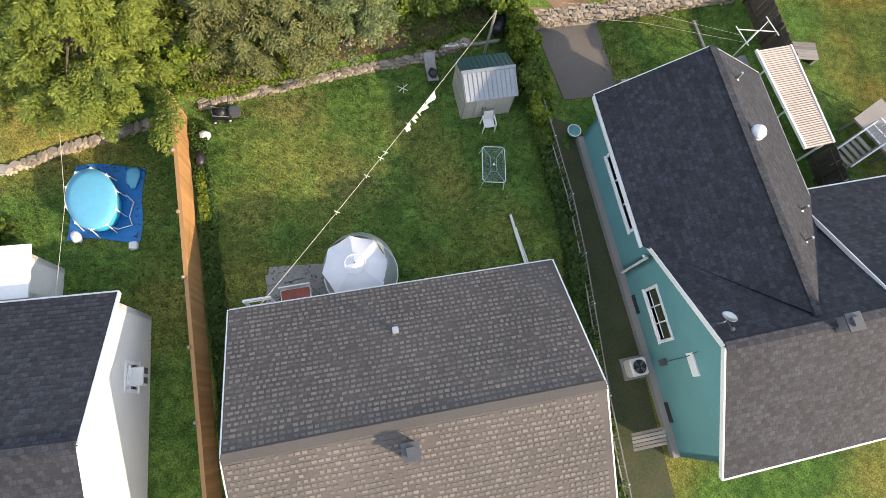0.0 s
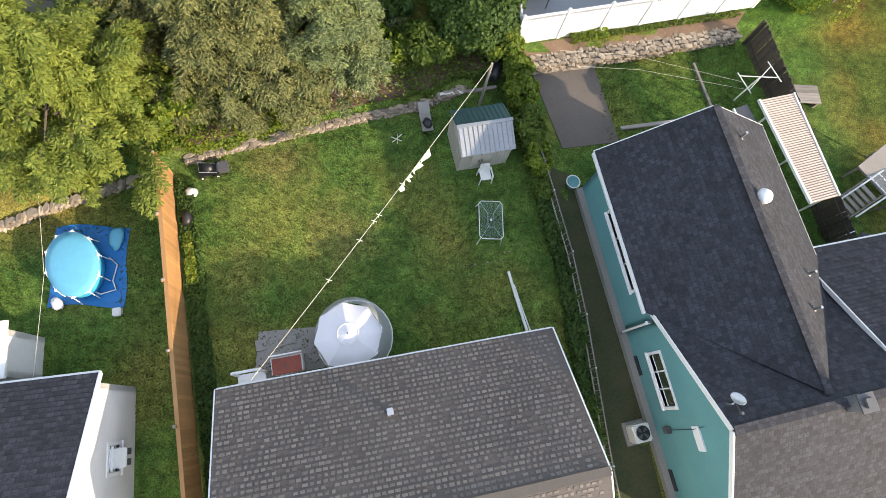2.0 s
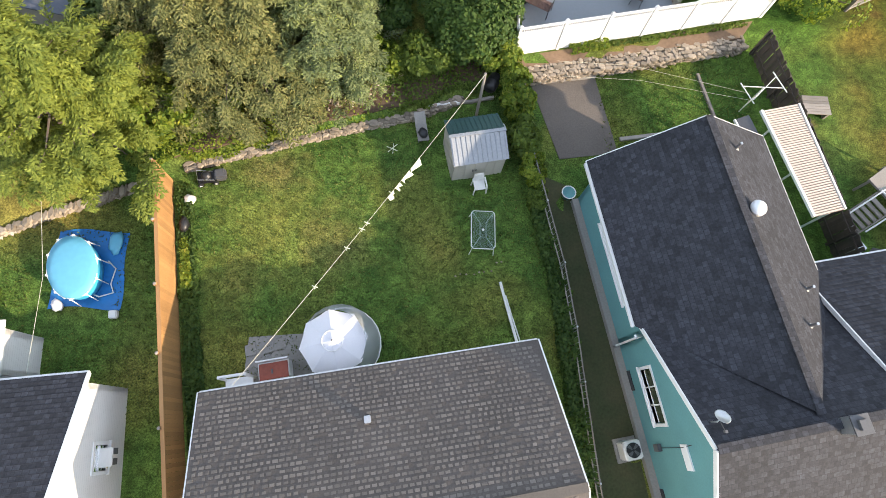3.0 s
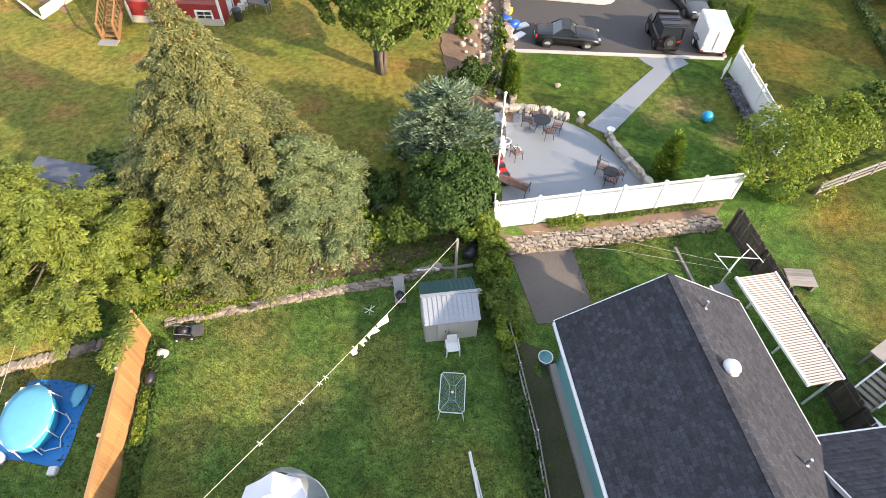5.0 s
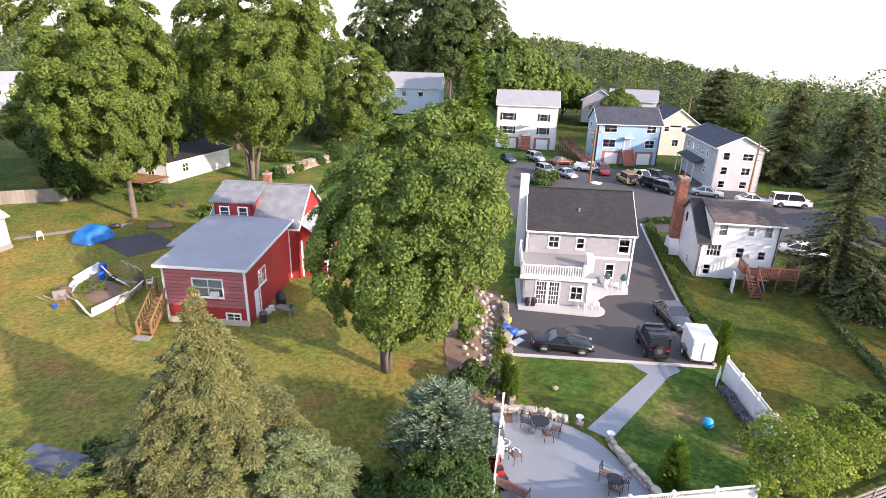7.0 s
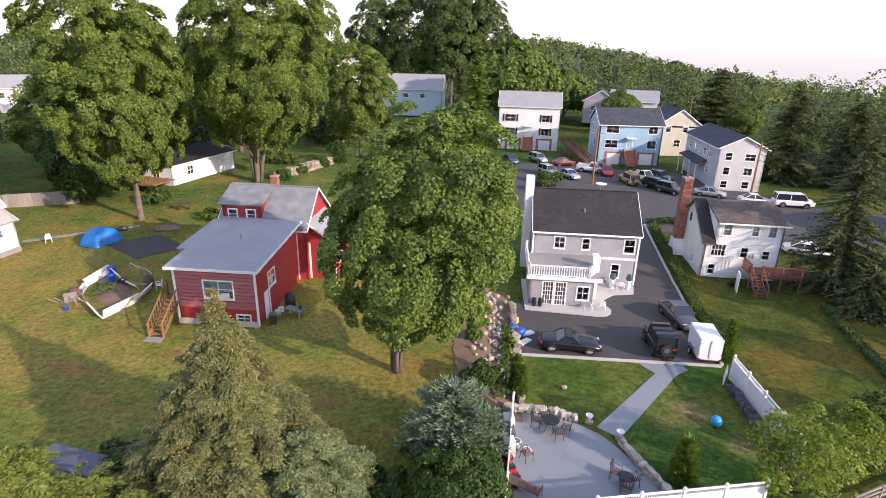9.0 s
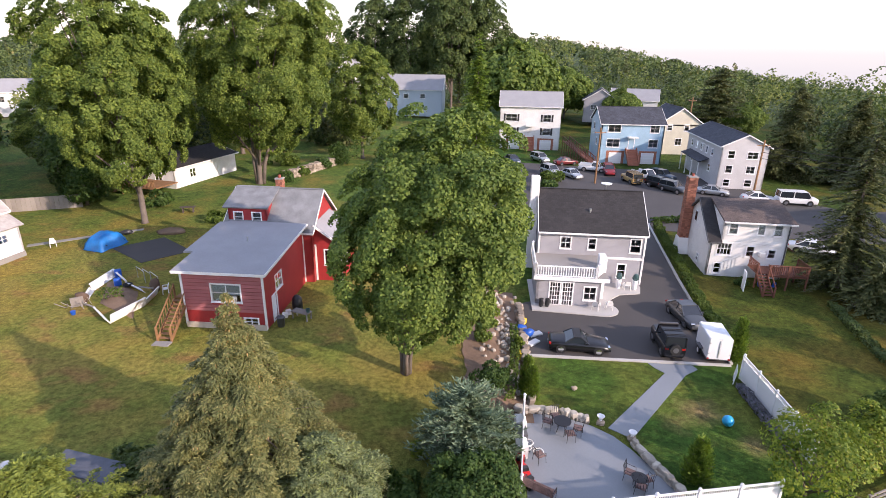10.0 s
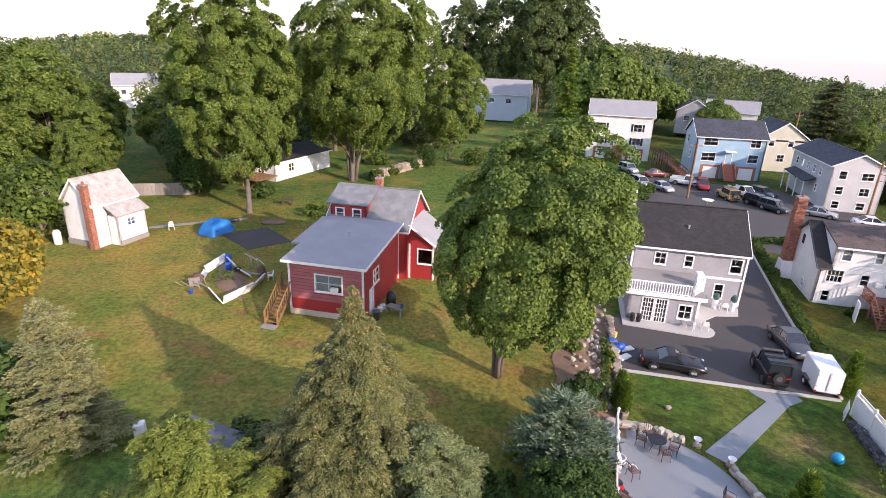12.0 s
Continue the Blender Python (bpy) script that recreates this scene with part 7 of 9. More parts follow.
street_house("pale_gabled_house", "narrow pale house seen between the trees", (-40.0, 176.0, 1.5), 0, 6.0, 9, 14.0, 18.0, WHITE_SIDING, GREY_ROOF, [(1, 9.5, 1, 1.2, "hung"), (4, 9.5, 1, 1.2, "hung")], (), "y", False, False)
street_house("far_left_house", "white house with a pale roof behind the trees", (-124.0, 141.0, 2.0), 38, 14, 9, 6.4, 9.6, WHITE_SIDING, GREY_ROOF, [(2, 3.9, 1.2, 1.3, "pair"), (6, 3.9, 1.2, 1.3, "pair"), (10, 3.9, 1.2, 1.3, "pair")], (), "x", False, False)
street_house("far_side_house", "pale house half hidden by conifers", (62, 56, 0.5), 20, 10, 9, 6, 8.5, WHITE_SIDING, GREY_ROOF, [(2, 3, 1.2, 1.3, "pair"), (6, 3, 1.2, 1.3, "pair")], [(2, 3, 1.2, 1.3, "pair")], "x", False, False)


ramp = thing("wooden_ramp", "red-brown wooden ramp railing between the street houses", "railing", (0, 0, 0.5))
RA, RB = Vector((22.4, 115, 2.6)), Vector((25.4, 103, 0.6))
for side_x in (-0.7, 0.7):
    d = Vector((side_x, 0, 0))
    part("handrail", Geo().beam(RA + d + Vector((0, 0, 1.0)), RB + d + Vector((0, 0, 1.0)), 0.1, 0.12), DECK_WOOD, ramp)
    part("lower_rail", Geo().beam(RA + d + Vector((0, 0, 0.3)), RB + d + Vector((0, 0, 0.3)), 0.08, 0.1), DECK_WOOD, ramp)
    for k in range(12):
        p = RA.lerp(RB, k / 11) + d
        part("post", Geo().box((p.x, p.y, (p.z + 1.05) / 2), (0.12, 0.12, p.z + 1.05)), DECK_WOOD, ramp)
part("walkway", Geo().beam(RA, RB, 1.5, 0.12), DECK_WOOD, ramp)


# ---- utility poles and wires ----
def utility_pole(x, y, h, label="tall brown wooden utility pole"):
    p = thing("utility_pole", label, "utility pole", (x, y, ground_z(x, y)), 0, "utility poles")
    part("shaft", Geo().tube([(0, 0, 0), (0, 0, h)], [0.17, 0.12], 10), STAIR_WOOD, p)
    part("crossarm", Geo().box((0, 0, h - 0.8), (1.8, 0.1, 0.12)), STAIR_WOOD, p)
    for u in (-0.8, 0.8):
        part("insulator", Geo().lathe([(0.05, 0), (0.05, 0.15), (0.02, 0.18)], (u, 0, h - 0.74), 8), STEEL, p)
    return p


utility_pole(45.6, 82.4, 8.4)
utility_pole(22.9, 88.0, 9.0)
utility_pole(-19, 140, 14)
utility_pole(52, 128, 11)
for k in range(3):
    a, b = Vector((45.6, 82.4, 8.0 - 0.9 * k)), Vector((95, 62, 8.0 - 1.1 * k))
    pts = [a.lerp(b, i / 12) - Vector((0, 0, 5.0 * (i / 12) * (1 - i / 12))) for i in range(13)]
    solo("overhead_wire", Geo().tube(pts, 0.035, 5), BLACK_METAL, "black overhead wire along the street", "wire", group="overhead wires")


# ---- vehicles ----
def paint(name, color, metal=0.3):
    return surface(name, color, 0.3, metal, vary=0.05, coarse=1.5, fine=20, bump=0.0, coat=0.35)


PAINTS = {"black": paint("black_car_paint", (0.012, 0.012, 0.014)), "silver": paint("silver_car_paint", (0.48, 0.49, 0.50), 0.6), "grey": paint("dark_grey_car_paint", (0.09, 0.095, 0.10), 0.5), "red": paint("red_car_paint", (0.26, 0.022, 0.028)), "white": paint("white_car_paint", (0.75, 0.75, 0.74), 0.0), "tan": paint("tan_car_paint", (0.40, 0.27, 0.10), 0.0), "maroon": paint("maroon_car_paint", (0.16, 0.03, 0.03)), "blue": paint("dark_blue_car_paint", (0.03, 0.05, 0.08))}
LAMP_RED = surface("tail_lamp_red", (0.45, 0.02, 0.015), 0.25, vary=0.05, coarse=1, fine=5, bump=0)
CHROME = surface("chrome", (0.75, 0.75, 0.76), 0.15, 1.0, vary=0.03, coarse=1, fine=5, bump=0)


def loft(geo, sections):
    """Joins closed rings of equal length, with ends capped."""
    n = len(sections[0])
    pts = [p for s in sections for p in s]
    faces = [(i * n + k, i * n + (k + 1) % n, (i + 1) * n + (k + 1) % n, (i + 1) * n + k) for i in range(len(sections) - 1) for k in range(n)]
    return geo.add(pts, faces + [tuple(range(n))[::-1], tuple((len(sections) - 1) * n + k for k in range(n))])


def car(name, label, at, turn, color, length=4.5, width=1.8, style="sedan", group=""):
    """A parked car, its nose along local +x."""
    p = PAINTS[color]
    c = thing(name, label, "car", at, turn, group)
    hw, L = width / 2, length / 2
    tall = {"sedan": 1.42, "roadster": 1.28, "suv": 1.72, "jeep": 1.85, "van": 2.0, "pickup": 1.75}[style]
    belt = {"sedan": 0.92, "roadster": 0.86, "suv": 1.08, "jeep": 1.12, "van": 1.15, "pickup": 1.08}[style]
    clear = 0.22 if style in ("sedan", "roadster") else 0.34

    def ring(x, w, z0, z1):
        m = z0 + (z1 - z0) * 0.55
        half = [(w * 0.9, z0), (w * 0.97, z0 + 0.07), (w, m), (w * 0.985, z1 - 0.16), (w * 0.93, z1 - 0.05), (w * 0.8, z1), (w * 0.4, z1 + 0.03)]
        return [(x, a, b) for a, b in half] + [(x, -a, b) for a, b in reversed(half)]

    if style in ("jeep", "van"):
        xs = [(-L, 0.94, belt - 0.06), (-L + 0.12, 1, belt), (L * 0.25, 1, belt), (L - 0.15, 0.97, belt - 0.04), (L, 0.92, belt - 0.14)]
    else:
        xs = [(-L, 0.82, belt - 0.14), (-L + 0.25, 0.95, belt - 0.03), (-L * 0.35, 1, belt), (L * 0.35, 1, belt - 0.02), (L - 0.5, 0.95, belt - 0.14), (L - 0.12, 0.84, belt - 0.24), (L, 0.72, belt - 0.34)]
    body_ob = part("body", loft(Geo(), [ring(x, hw * w, clear, z) for x, w, z in xs]), p, c, smooth=style not in ("jeep", "van"), bevel=0.02)
    cab = {"sedan": (-L * 0.72, -L * 0.38, L * 0.12, L * 0.46), "roadster": (-L * 0.5, -L * 0.22, L * 0.02, L * 0.3), "suv": (-L * 0.96, -L * 0.84, L * 0.16, L * 0.45), "jeep": (-L * 0.98, -L * 0.95, L * 0.15, L * 0.28), "van": (-L * 0.98, -L * 0.94, L * 0.42, L * 0.66), "pickup": (-L * 0.12, -L * 0.05, L * 0.28, L * 0.52)}[style]
    b0, t0, t1, b1 = cab
    rw = hw * (0.9 if style in ("van", "jeep") else 0.78)
    low = [(b0, -hw * 0.92, belt - 0.03), (b1, -hw * 0.92, belt - 0.06), (b1, hw * 0.92, belt - 0.06), (b0, hw * 0.92, belt - 0.03)]
    top = [(t0, -rw, tall - 0.04), (t1, -rw, tall - 0.04), (t1, rw, tall - 0.04), (t0, rw, tall - 0.04)]
    part("greenhouse", Geo().add(low + top, ((0, 1, 5, 4), (1, 2, 6, 5), (2, 3, 7, 6), (3, 0, 4, 7), (4, 5, 6, 7))), DARK_PANE, c)
    part("roof", Geo().prism([(t0 - 0.02, -rw), (t1 + 0.02, -rw), (t1 + 0.02, rw), (t0 - 0.02, rw)], tall - 0.05, tall), BLACK_PLASTIC if style == "roadster" else p, c, bevel=0.02)
    for i in range(4):
        a, b = Vector(low[i]), Vector(top[i])
        part("pillar", Geo().beam(a, b, 0.07, 0.06), BLACK_PLASTIC if style == "roadster" else p, c)
    if style in ("sedan", "suv", "van"):
        for s in (-1, 1):
            m = (t0 + t1) / 2
            part("pillar", Geo().beam((m, s * hw * 0.93, belt), (m, s * rw, tall - 0.03), 0.09, 0.05), p, c)
    wr = 0.31 if style in ("sedan", "roadster") else 0.38
    wb = {"roadster": 0.615, "jeep": 0.62}.get(style, 0.6)
    for sx in (-1, 1):
        for sy in (-1, 1):
            x, y = sx * L * wb, sy * (hw - 0.1)
            w = part("wheel", Geo().tube([(x, y - 0.11, wr), (x, y - 0.09, wr), (x, y + 0.09, wr), (x, y + 0.11, wr)], [wr * 0.92, wr, wr, wr * 0.92], 18), RUBBER, c)
            part("rim", Geo().tube([(x, y + sy * 0.05, wr), (x, y + sy * 0.118, wr)], wr * 0.64, 12), CHROME, w)
            part("wheel_arch", Geo().tube([(x, y + sy * 0.09, wr + 0.01), (x, y + sy * 0.104, wr + 0.01)], wr * 1.16, 18), BLACK_PLASTIC, c)
    for s in (-1, 1):
        part("headlight", Geo().box((L - 0.1, s * hw * 0.64, belt - 0.28), (0.16, 0.32, 0.13)), CHROME, c, bevel=0.02)
        part("tail_light", Geo().box((-L + 0.05, s * hw * 0.74, belt - 0.18), (0.12, 0.26, 0.14)), LAMP_RED, c, bevel=0.02)
        part("mirror", Geo().box((b1 - 0.25, s * (hw + 0.06), belt + 0.06), (0.12, 0.16, 0.11)), p, c, bevel=0.02)
    part("bumper", Geo().box((L - 0.03, 0, clear + 0.14), (0.14, width * 0.8, 0.16)), p if style != "jeep" else BLACK_PLASTIC, c, bevel=0.03)
    part("bumper", Geo().box((-L + 0.03, 0, clear + 0.16), (0.14, width * 0.88, 0.18)), p if style != "jeep" else BLACK_PLASTIC, c, bevel=0.03)
    part("licence_plate", Geo().box((-L - 0.045, 0, clear + 0.3), (0.02, 0.32, 0.12)), WHITE_PLASTIC, c)
    if style == "jeep":
        sw = part("spare_wheel", Geo().tube([(-L - 0.02, 0.05, 0.98), (-L - 0.24, 0.05, 0.98)], 0.38, 18), RUBBER, c)
        part("rim", Geo().tube([(-L - 0.2, 0.05, 0.98), (-L - 0.26, 0.05, 0.98)], 0.2, 12), DARK_GREY, sw)
        for k in range(3):
            part("roof_bar", Geo().box((t0 + 0.3 + k * 0.75, 0, tall + 0.06), (0.07, rw * 2, 0.05)), BLACK_METAL, c)
        part("light_bar", Geo().box((t1 - 0.05, 0, tall + 0.1), (0.14, rw * 1.9, 0.14)), DARK_GREY, c)
    if style == "pickup":
        part("bed_floor", Geo().box((-L * 0.56, 0, belt - 0.06), (L * 0.78, width * 0.8, 0.08)), BLACK_PLASTIC, c)
        for s in (-1, 1):
            part("bed_side", Geo().box((-L * 0.56, s * hw * 0.9, belt + 0.12), (L * 0.82, 0.1, 0.3)), p, c)
    return c


car("black_roadster", "black two-seat sports car with soft top, parked", (10.4, 34.75, 0.53), -4, "black", 4.3, 1.82, "roadster")
car("black_jeep", "black off-road car with a spare wheel behind", (16.85, 35.2, 0.53), 88, "black", 3.5, 1.5, "jeep")
car("dark_grey_sedan", "dark grey sedan parked by the hedge", (19.95, 39.9, 0.53), -82, "grey", 4.2, 1.7, "sedan")
FARCARS = [("silver_hatchback", "silver hatchback parked in the shared yard", 16.0, 105.5, -60, "silver", "suv"), ("silver_sedan", "silver sedan parked in the shared yard", 16.5, 94.0, -62, "silver", "suv"), ("silver_sedan", "pale silver sedan parked in the shared yard", 19.8, 92.2, -62, "silver", "sedan"), ("maroon_car", "old maroon car parked by the stairs", 20.6, 103.0, 20, "maroon", "sedan"), ("white_pickup", "white pickup truck parked before the blue house", 24.6, 97.5, -20, "white", "pickup"), ("red_suv", "dark red car parked before the blue house", 26.8, 95.4, -95, "red", "suv"), ("tan_jeep", "tan off-road car with a spare wheel behind", 29.1, 89.3, 100, "tan", "jeep"), ("white_pickup", "white pickup truck parked beside the blue house", 32.2, 92.0, -62, "white", "pickup"), ("dark_car", "dark blue car parked in the shared yard", 35.0, 92.0, -50, "blue", "suv"), ("dark_sedan", "dark grey car parked in the shared yard", 33.9, 83.4, -55, "grey", "suv"), ("dark_suv", "black car parked in the shared yard", 32.6, 86.0, -55, "black", "suv"), ("dark_car", "dark car half hidden behind the hedge", 10.6, 104, -70, "blue", "sedan"), ("silver_sedan", "silver car parked beside the apartment house", 39.5, 82.4, -25, "silver", "sedan"), ("white_van", "white passenger van parked along the street", 49.2, 77.6, -8, "white", "van"), ("white_car", "white car parked along the street", 44.5, 78.8, -10, "white", "sedan"), ("white_car", "white car parked beside the white house", 39.6, 57, -30, "white", "sedan")]
for nm, lb, x, y, t, col, sty in FARCARS:
    car(nm, lb, (x, y, 0.53), t, col, 5.2 if sty in ("pickup", "van") else 4.5, 1.85, sty, "parked cars")
tr = thing("box_trailer", "white enclosed box trailer with rear doors", "trailer", (19.85, 34.5, 0.53), 84)
part("box", Geo().box((0.1, 0, 1.13), (2.6, 1.55, 1.6)), VINYL, tr, bevel=0.05)
for s in (-1, 1):
    d = part("door", Geo().box((-1.215, s * 0.38, 1.18), (0.03, 0.72, 1.6)), VINYL, tr)
    part("hinge", Geo().box((-1.24, s * 0.7, 1.6), (0.03, 0.1, 0.06)).box((-1.24, s * 0.7, 0.8), (0.03, 0.1, 0.06)), STEEL, d)
    w = part("wheel", Geo().tube([(0.1, s * 0.82, 0.3), (0.1, s * 0.98, 0.3)], 0.3, 16), RUBBER, tr)
    part("rim", Geo().tube([(0.1, s * 0.9, 0.3), (0.1, s * 0.99, 0.3)], 0.17, 10), WHITE, w)
    part("fender", Geo().box((0.1, s * 0.9, 0.66), (0.9, 0.24, 0.05)), DARK_GREY, tr)
    part("tail_light", Geo().box((-1.22, s * 0.68, 0.42), (0.03, 0.14, 0.1)), LAMP_RED, tr)
part("latch_bar", Geo().box((-1.245, 0.08, 1.15), (0.03, 0.04, 1.3)), STEEL, tr)
part("hitch", Geo().beam((1.4, 0, 0.4), (2.4, 0, 0.4), 0.1, 0.1), DARK_GREY, tr)
part("trim", Geo().box((0.1, 0, 0.36), (2.62, 1.57, 0.1)), DARK_GREY, tr)

# ---- patio things ----
def wire_chair(at, turn, group="patio chairs"):
    c = thing("iron_chair", "black iron chair with a brown patterned cushion", "chair", at, turn, group)
    part("cushion", Geo().box((0, 0, 0.46), (0.48, 0.48, 0.09)), FLOWERS, c, bevel=0.03)
    part("backrest", Geo().tube([(-0.24, 0.24, 0.42), (-0.26, 0.32, 0.95), (0.26, 0.32, 0.95), (0.24, 0.24, 0.42)], 0.018, 6), BLACK_METAL, c)
    for k in range(3):
        part("slat", Geo().beam((-0.13 + 0.13 * k, 0.25, 0.45), (-0.13 + 0.13 * k, 0.32, 0.93), 0.02, 0.02), BLACK_METAL, c)
    for sx in (-1, 1):
        part("armrest", Geo().tube([(sx * 0.26, -0.22, 0.42), (sx * 0.27, -0.2, 0.66), (sx * 0.27, 0.27, 0.68)], 0.015, 6), BLACK_METAL, c)
        for sy in (-1, 1):
            part("leg", Geo().tube([(sx * 0.23, sy * 0.22, 0.43), (sx * 0.26, sy * 0.26, 0)], 0.015, 6), BLACK_METAL, c)
    return c


def iron_table(at, r=0.5, h=0.7):
    t = thing("iron_table", "round black iron patio table", "table", at)
    part("tabletop", Geo().lathe([(r, 0), (r, 0.03), (0.02, 0.03)], (0, 0, h), 20), BLACK_METAL, t)
    for k in range(4):
        a = math.pi * k / 2 + 0.5
        part("leg", Geo().tube([(0.12 * math.cos(a), 0.12 * math.sin(a), h), (r * 0.8 * math.cos(a), r * 0.8 * math.sin(a), 0)], 0.018, 6), BLACK_METAL, t)
    return t


PZ = 0.545
iron_table((7.75, 25.4, PZ))
for x, y, a in ((7.0, 25.7, 70), (8.1, 24.7, 190), (8.6, 25.2, 250), (7.5, 26.2, 10)):
    wire_chair((x, y, PZ), a)
for x, y, a in ((6.2, 22.9, 120), (10.6, 21.9, 60), (11.3, 21.5, 200), (10.9, 21.0, 150)):
    wire_chair((x, y, PZ), a)
iron_table((10.95, 21.5, PZ), 0.4, 0.5)
sofa = thing("iron_bench", "black iron bench with brown patterned cushions", "bench", (5.9, 20.6, PZ), 150)
part("cushion", Geo().box((0, 0, 0.45), (1.6, 0.55, 0.12)), FLOWERS, sofa, bevel=0.04)
part("backrest", Geo().box((0, 0.3, 0.75), (1.6, 0.1, 0.5)), FLOWERS, sofa, bevel=0.04)
for x in (-0.78, 0.78):
    part("side_frame", Geo().tube([(x, -0.28, 0), (x, -0.28, 0.65), (x, 0.32, 0.65), (x, 0.32, 0)], 0.02, 6), BLACK_METAL, sofa)
bike = thing("white_bicycle", "small white bicycle lying on the patio", "bicycle", (6.0, 23.9, PZ), 125)
for x in (-0.42, 0.42):
    w = part("wheel", Geo().tube([(x + 0.27 * math.cos(a * math.pi / 9), 0.27 * math.sin(a * math.pi / 9), 0.08) for a in range(19)], 0.03, 6, caps=False), WHITE_PLASTIC, bike)
    part("spokes", Geo().beam((x - 0.25, 0, 0.08), (x + 0.25, 0, 0.08), 0.012, 0.012).beam((x, -0.25, 0.08), (x, 0.25, 0.08), 0.012, 0.012), STEEL, w)
part("frame", Geo().tube([(-0.42, 0, 0.1), (-0.05, 0.08, 0.12), (0.3, 0.36, 0.14), (0.42, 0, 0.1)], 0.025, 6).tube([(-0.05, 0.08, 0.12), (-0.15, 0.42, 0.14), (0.3, 0.36, 0.14)], 0.02, 6), WHITE_PLASTIC, bike)
part("handlebar", Geo().tube([(0.22, 0.5, 0.3), (0.33, 0.45, 0.15), (0.42, 0.42, 0.05)], 0.018, 6), BLACK_METAL, bike)
part("saddle", Geo().box((-0.16, 0.47, 0.14), (0.2, 0.1, 0.07)), BLACK_PLASTIC, bike, bevel=0.02)
for k, (x, y) in enumerate(((10.1, 26.2), (11.55, 24.9))):
    u = thing("stone_urn", "white footed garden urn on a stone base", "urn", (x, y, 0.53), 0, "garden urns")
    part("base", Geo().rock((0, 0, 0.12), (0.5, 0.5, 0.3), 400 + k), STONE_REST, u)
    part("bowl", Geo().lathe([(0.1, 0.24), (0.07, 0.34), (0.15, 0.48), (0.23, 0.58), (0.2, 0.57), (0.1, 0.46)], (0, 0, 0), 14), VINYL, u, smooth=True)
for k, y in enumerate((23.4, 24.4, 25.4)):
    solo("storage_box", Geo().box((0, 0, 0.4), (0.6, 0.85, 0.8)), WHITE_PLASTIC if k != 1 else DARK_GREY, "plastic garden storage box against the white fence", "storage box", (5.3 + 0.05 * k, y, PZ), 4, "storage boxes", bevel=0.04)
for k in range(3):
    c = thing("toy_car", "red and black ride-on toy car", "toy car", (5.15 + 0.15 * k, 22.6 - 0.7 * k, PZ), 80 + 25 * k, "toys by the fence")
    part("body", Geo().box((0, 0, 0.3), (0.8, 0.45, 0.25)), RED_PLASTIC, c, bevel=0.06)
    part("seat", Geo().box((-0.1, 0, 0.48), (0.3, 0.36, 0.2)), BLACK_PLASTIC, c, bevel=0.04)
    for sx in (-0.26, 0.26):
        for sy in (-0.24, 0.24):
            part("wheel", Geo().tube([(sx, sy - 0.04, 0.13), (sx, sy + 0.04, 0.13)], 0.13, 10), RUBBER, c)
ball = solo("blue_ball", Geo().lathe([(0.02, 0), (0.18, 0.05), (0.28, 0.16), (0.33, 0.33), (0.28, 0.5), (0.18, 0.61), (0.02, 0.66)], (0, 0, 0), 16), surface("sky_blue_rubber", (0.02, 0.33, 0.62), 0.35, vary=0.05, coarse=2, fine=10, bump=0), "large sky-blue ball lying on the lawn", "ball", (17.5, 26.6, 0.5), smooth=True)
sign = thing("white_pallet", "white wooden pallet leaning by the fence", "pallet", (19.95, 31.3, 0.5), 65)
for k in range(5):
    part("slat", Geo().beam((-0.5, -0.02 * k, 0.12 + 0.2 * k), (0.5, -0.02 * k, 0.12 + 0.2 * k), 0.04, 0.1), VINYL, sign)
for x in (-0.45, 0, 0.45):
    part("upright", Geo().beam((x, 0.03, 0), (x, -0.07, 1.05), 0.06, 0.05), VINYL, sign)
solo("garden_ornament", Geo().rock((0, 0, 0.1), (0.4, 0.35, 0.25), 90, 8), STONE_REST, "grey stone ornament on the lawn", "ornament", (9.2, 29.6, 0.5))
for k, (x, y, m, nm, lb) in enumerate(((6.4, 36.8, BLUE_PLASTIC, "blue_bag", "bright blue bag of garden rubbish"), (6.9, 36.2, BLUE_PLASTIC, "blue_bag", "bright blue bag of garden rubbish"), (7.5, 36.5, WHITE_PLASTIC, "white_slab", "white plastic slab on the ground"), (7.2, 35.2, WHITE_PLASTIC, "white_slab", "white plastic slab on the ground"), (6.7, 38.2, YELLOW, "yellow_crate", "yellow plastic crate by the wall"), (6.0, 33.2, YELLOW, "yellow_crate", "yellow plastic crate by the wall"))):
    if nm == "blue_bag":
        solo(nm, Geo().rock((0, 0, 0.3), (1.0, 0.7, 0.65), 500 + k, 9), m, lb, "bag", (x, y, 0.53), 20 * k, "rubbish by the wall", smooth=True)
    else:
        solo(nm, Geo().box((0, 0, 0.22 if nm[0] == "y" else 0.08), (0.6, 0.4, 0.44) if nm[0] == "y" else (1.1, 0.5, 0.14)), m, lb, "crate" if nm[0] == "y" else "slab", (x, y, 0.53), 15 * k, "rubbish by the wall", bevel=0.02)
low = thing("low_grey_shed", "low shed with a flat grey-blue roof among trees", "shed", (-16.4, 19.5, 0.9), -12)
body(low, -0.7, 2.9, -0.5, 0.5, 0, 1.25, OLD_WOOD)
part("roof", Geo().slab([(-0.85, -0.62, 1.28), (3.05, -0.62, 1.28), (3.05, 0.62, 1.4), (-0.85, 0.62, 1.4)], 0.08), surface("grey_blue_felt", (0.09, 0.10, 0.125), 0.8, vary=0.2, coarse=0.8, fine=9, bump=0.3), low)
solo("wooden_box", Geo().box((0, 0, 0.45), (0.55, 0.55, 0.9)), WHITE, "white painted wooden box beside the trees", "box", (-20.0, 19.6, 0.85), 30, bevel=0.03)


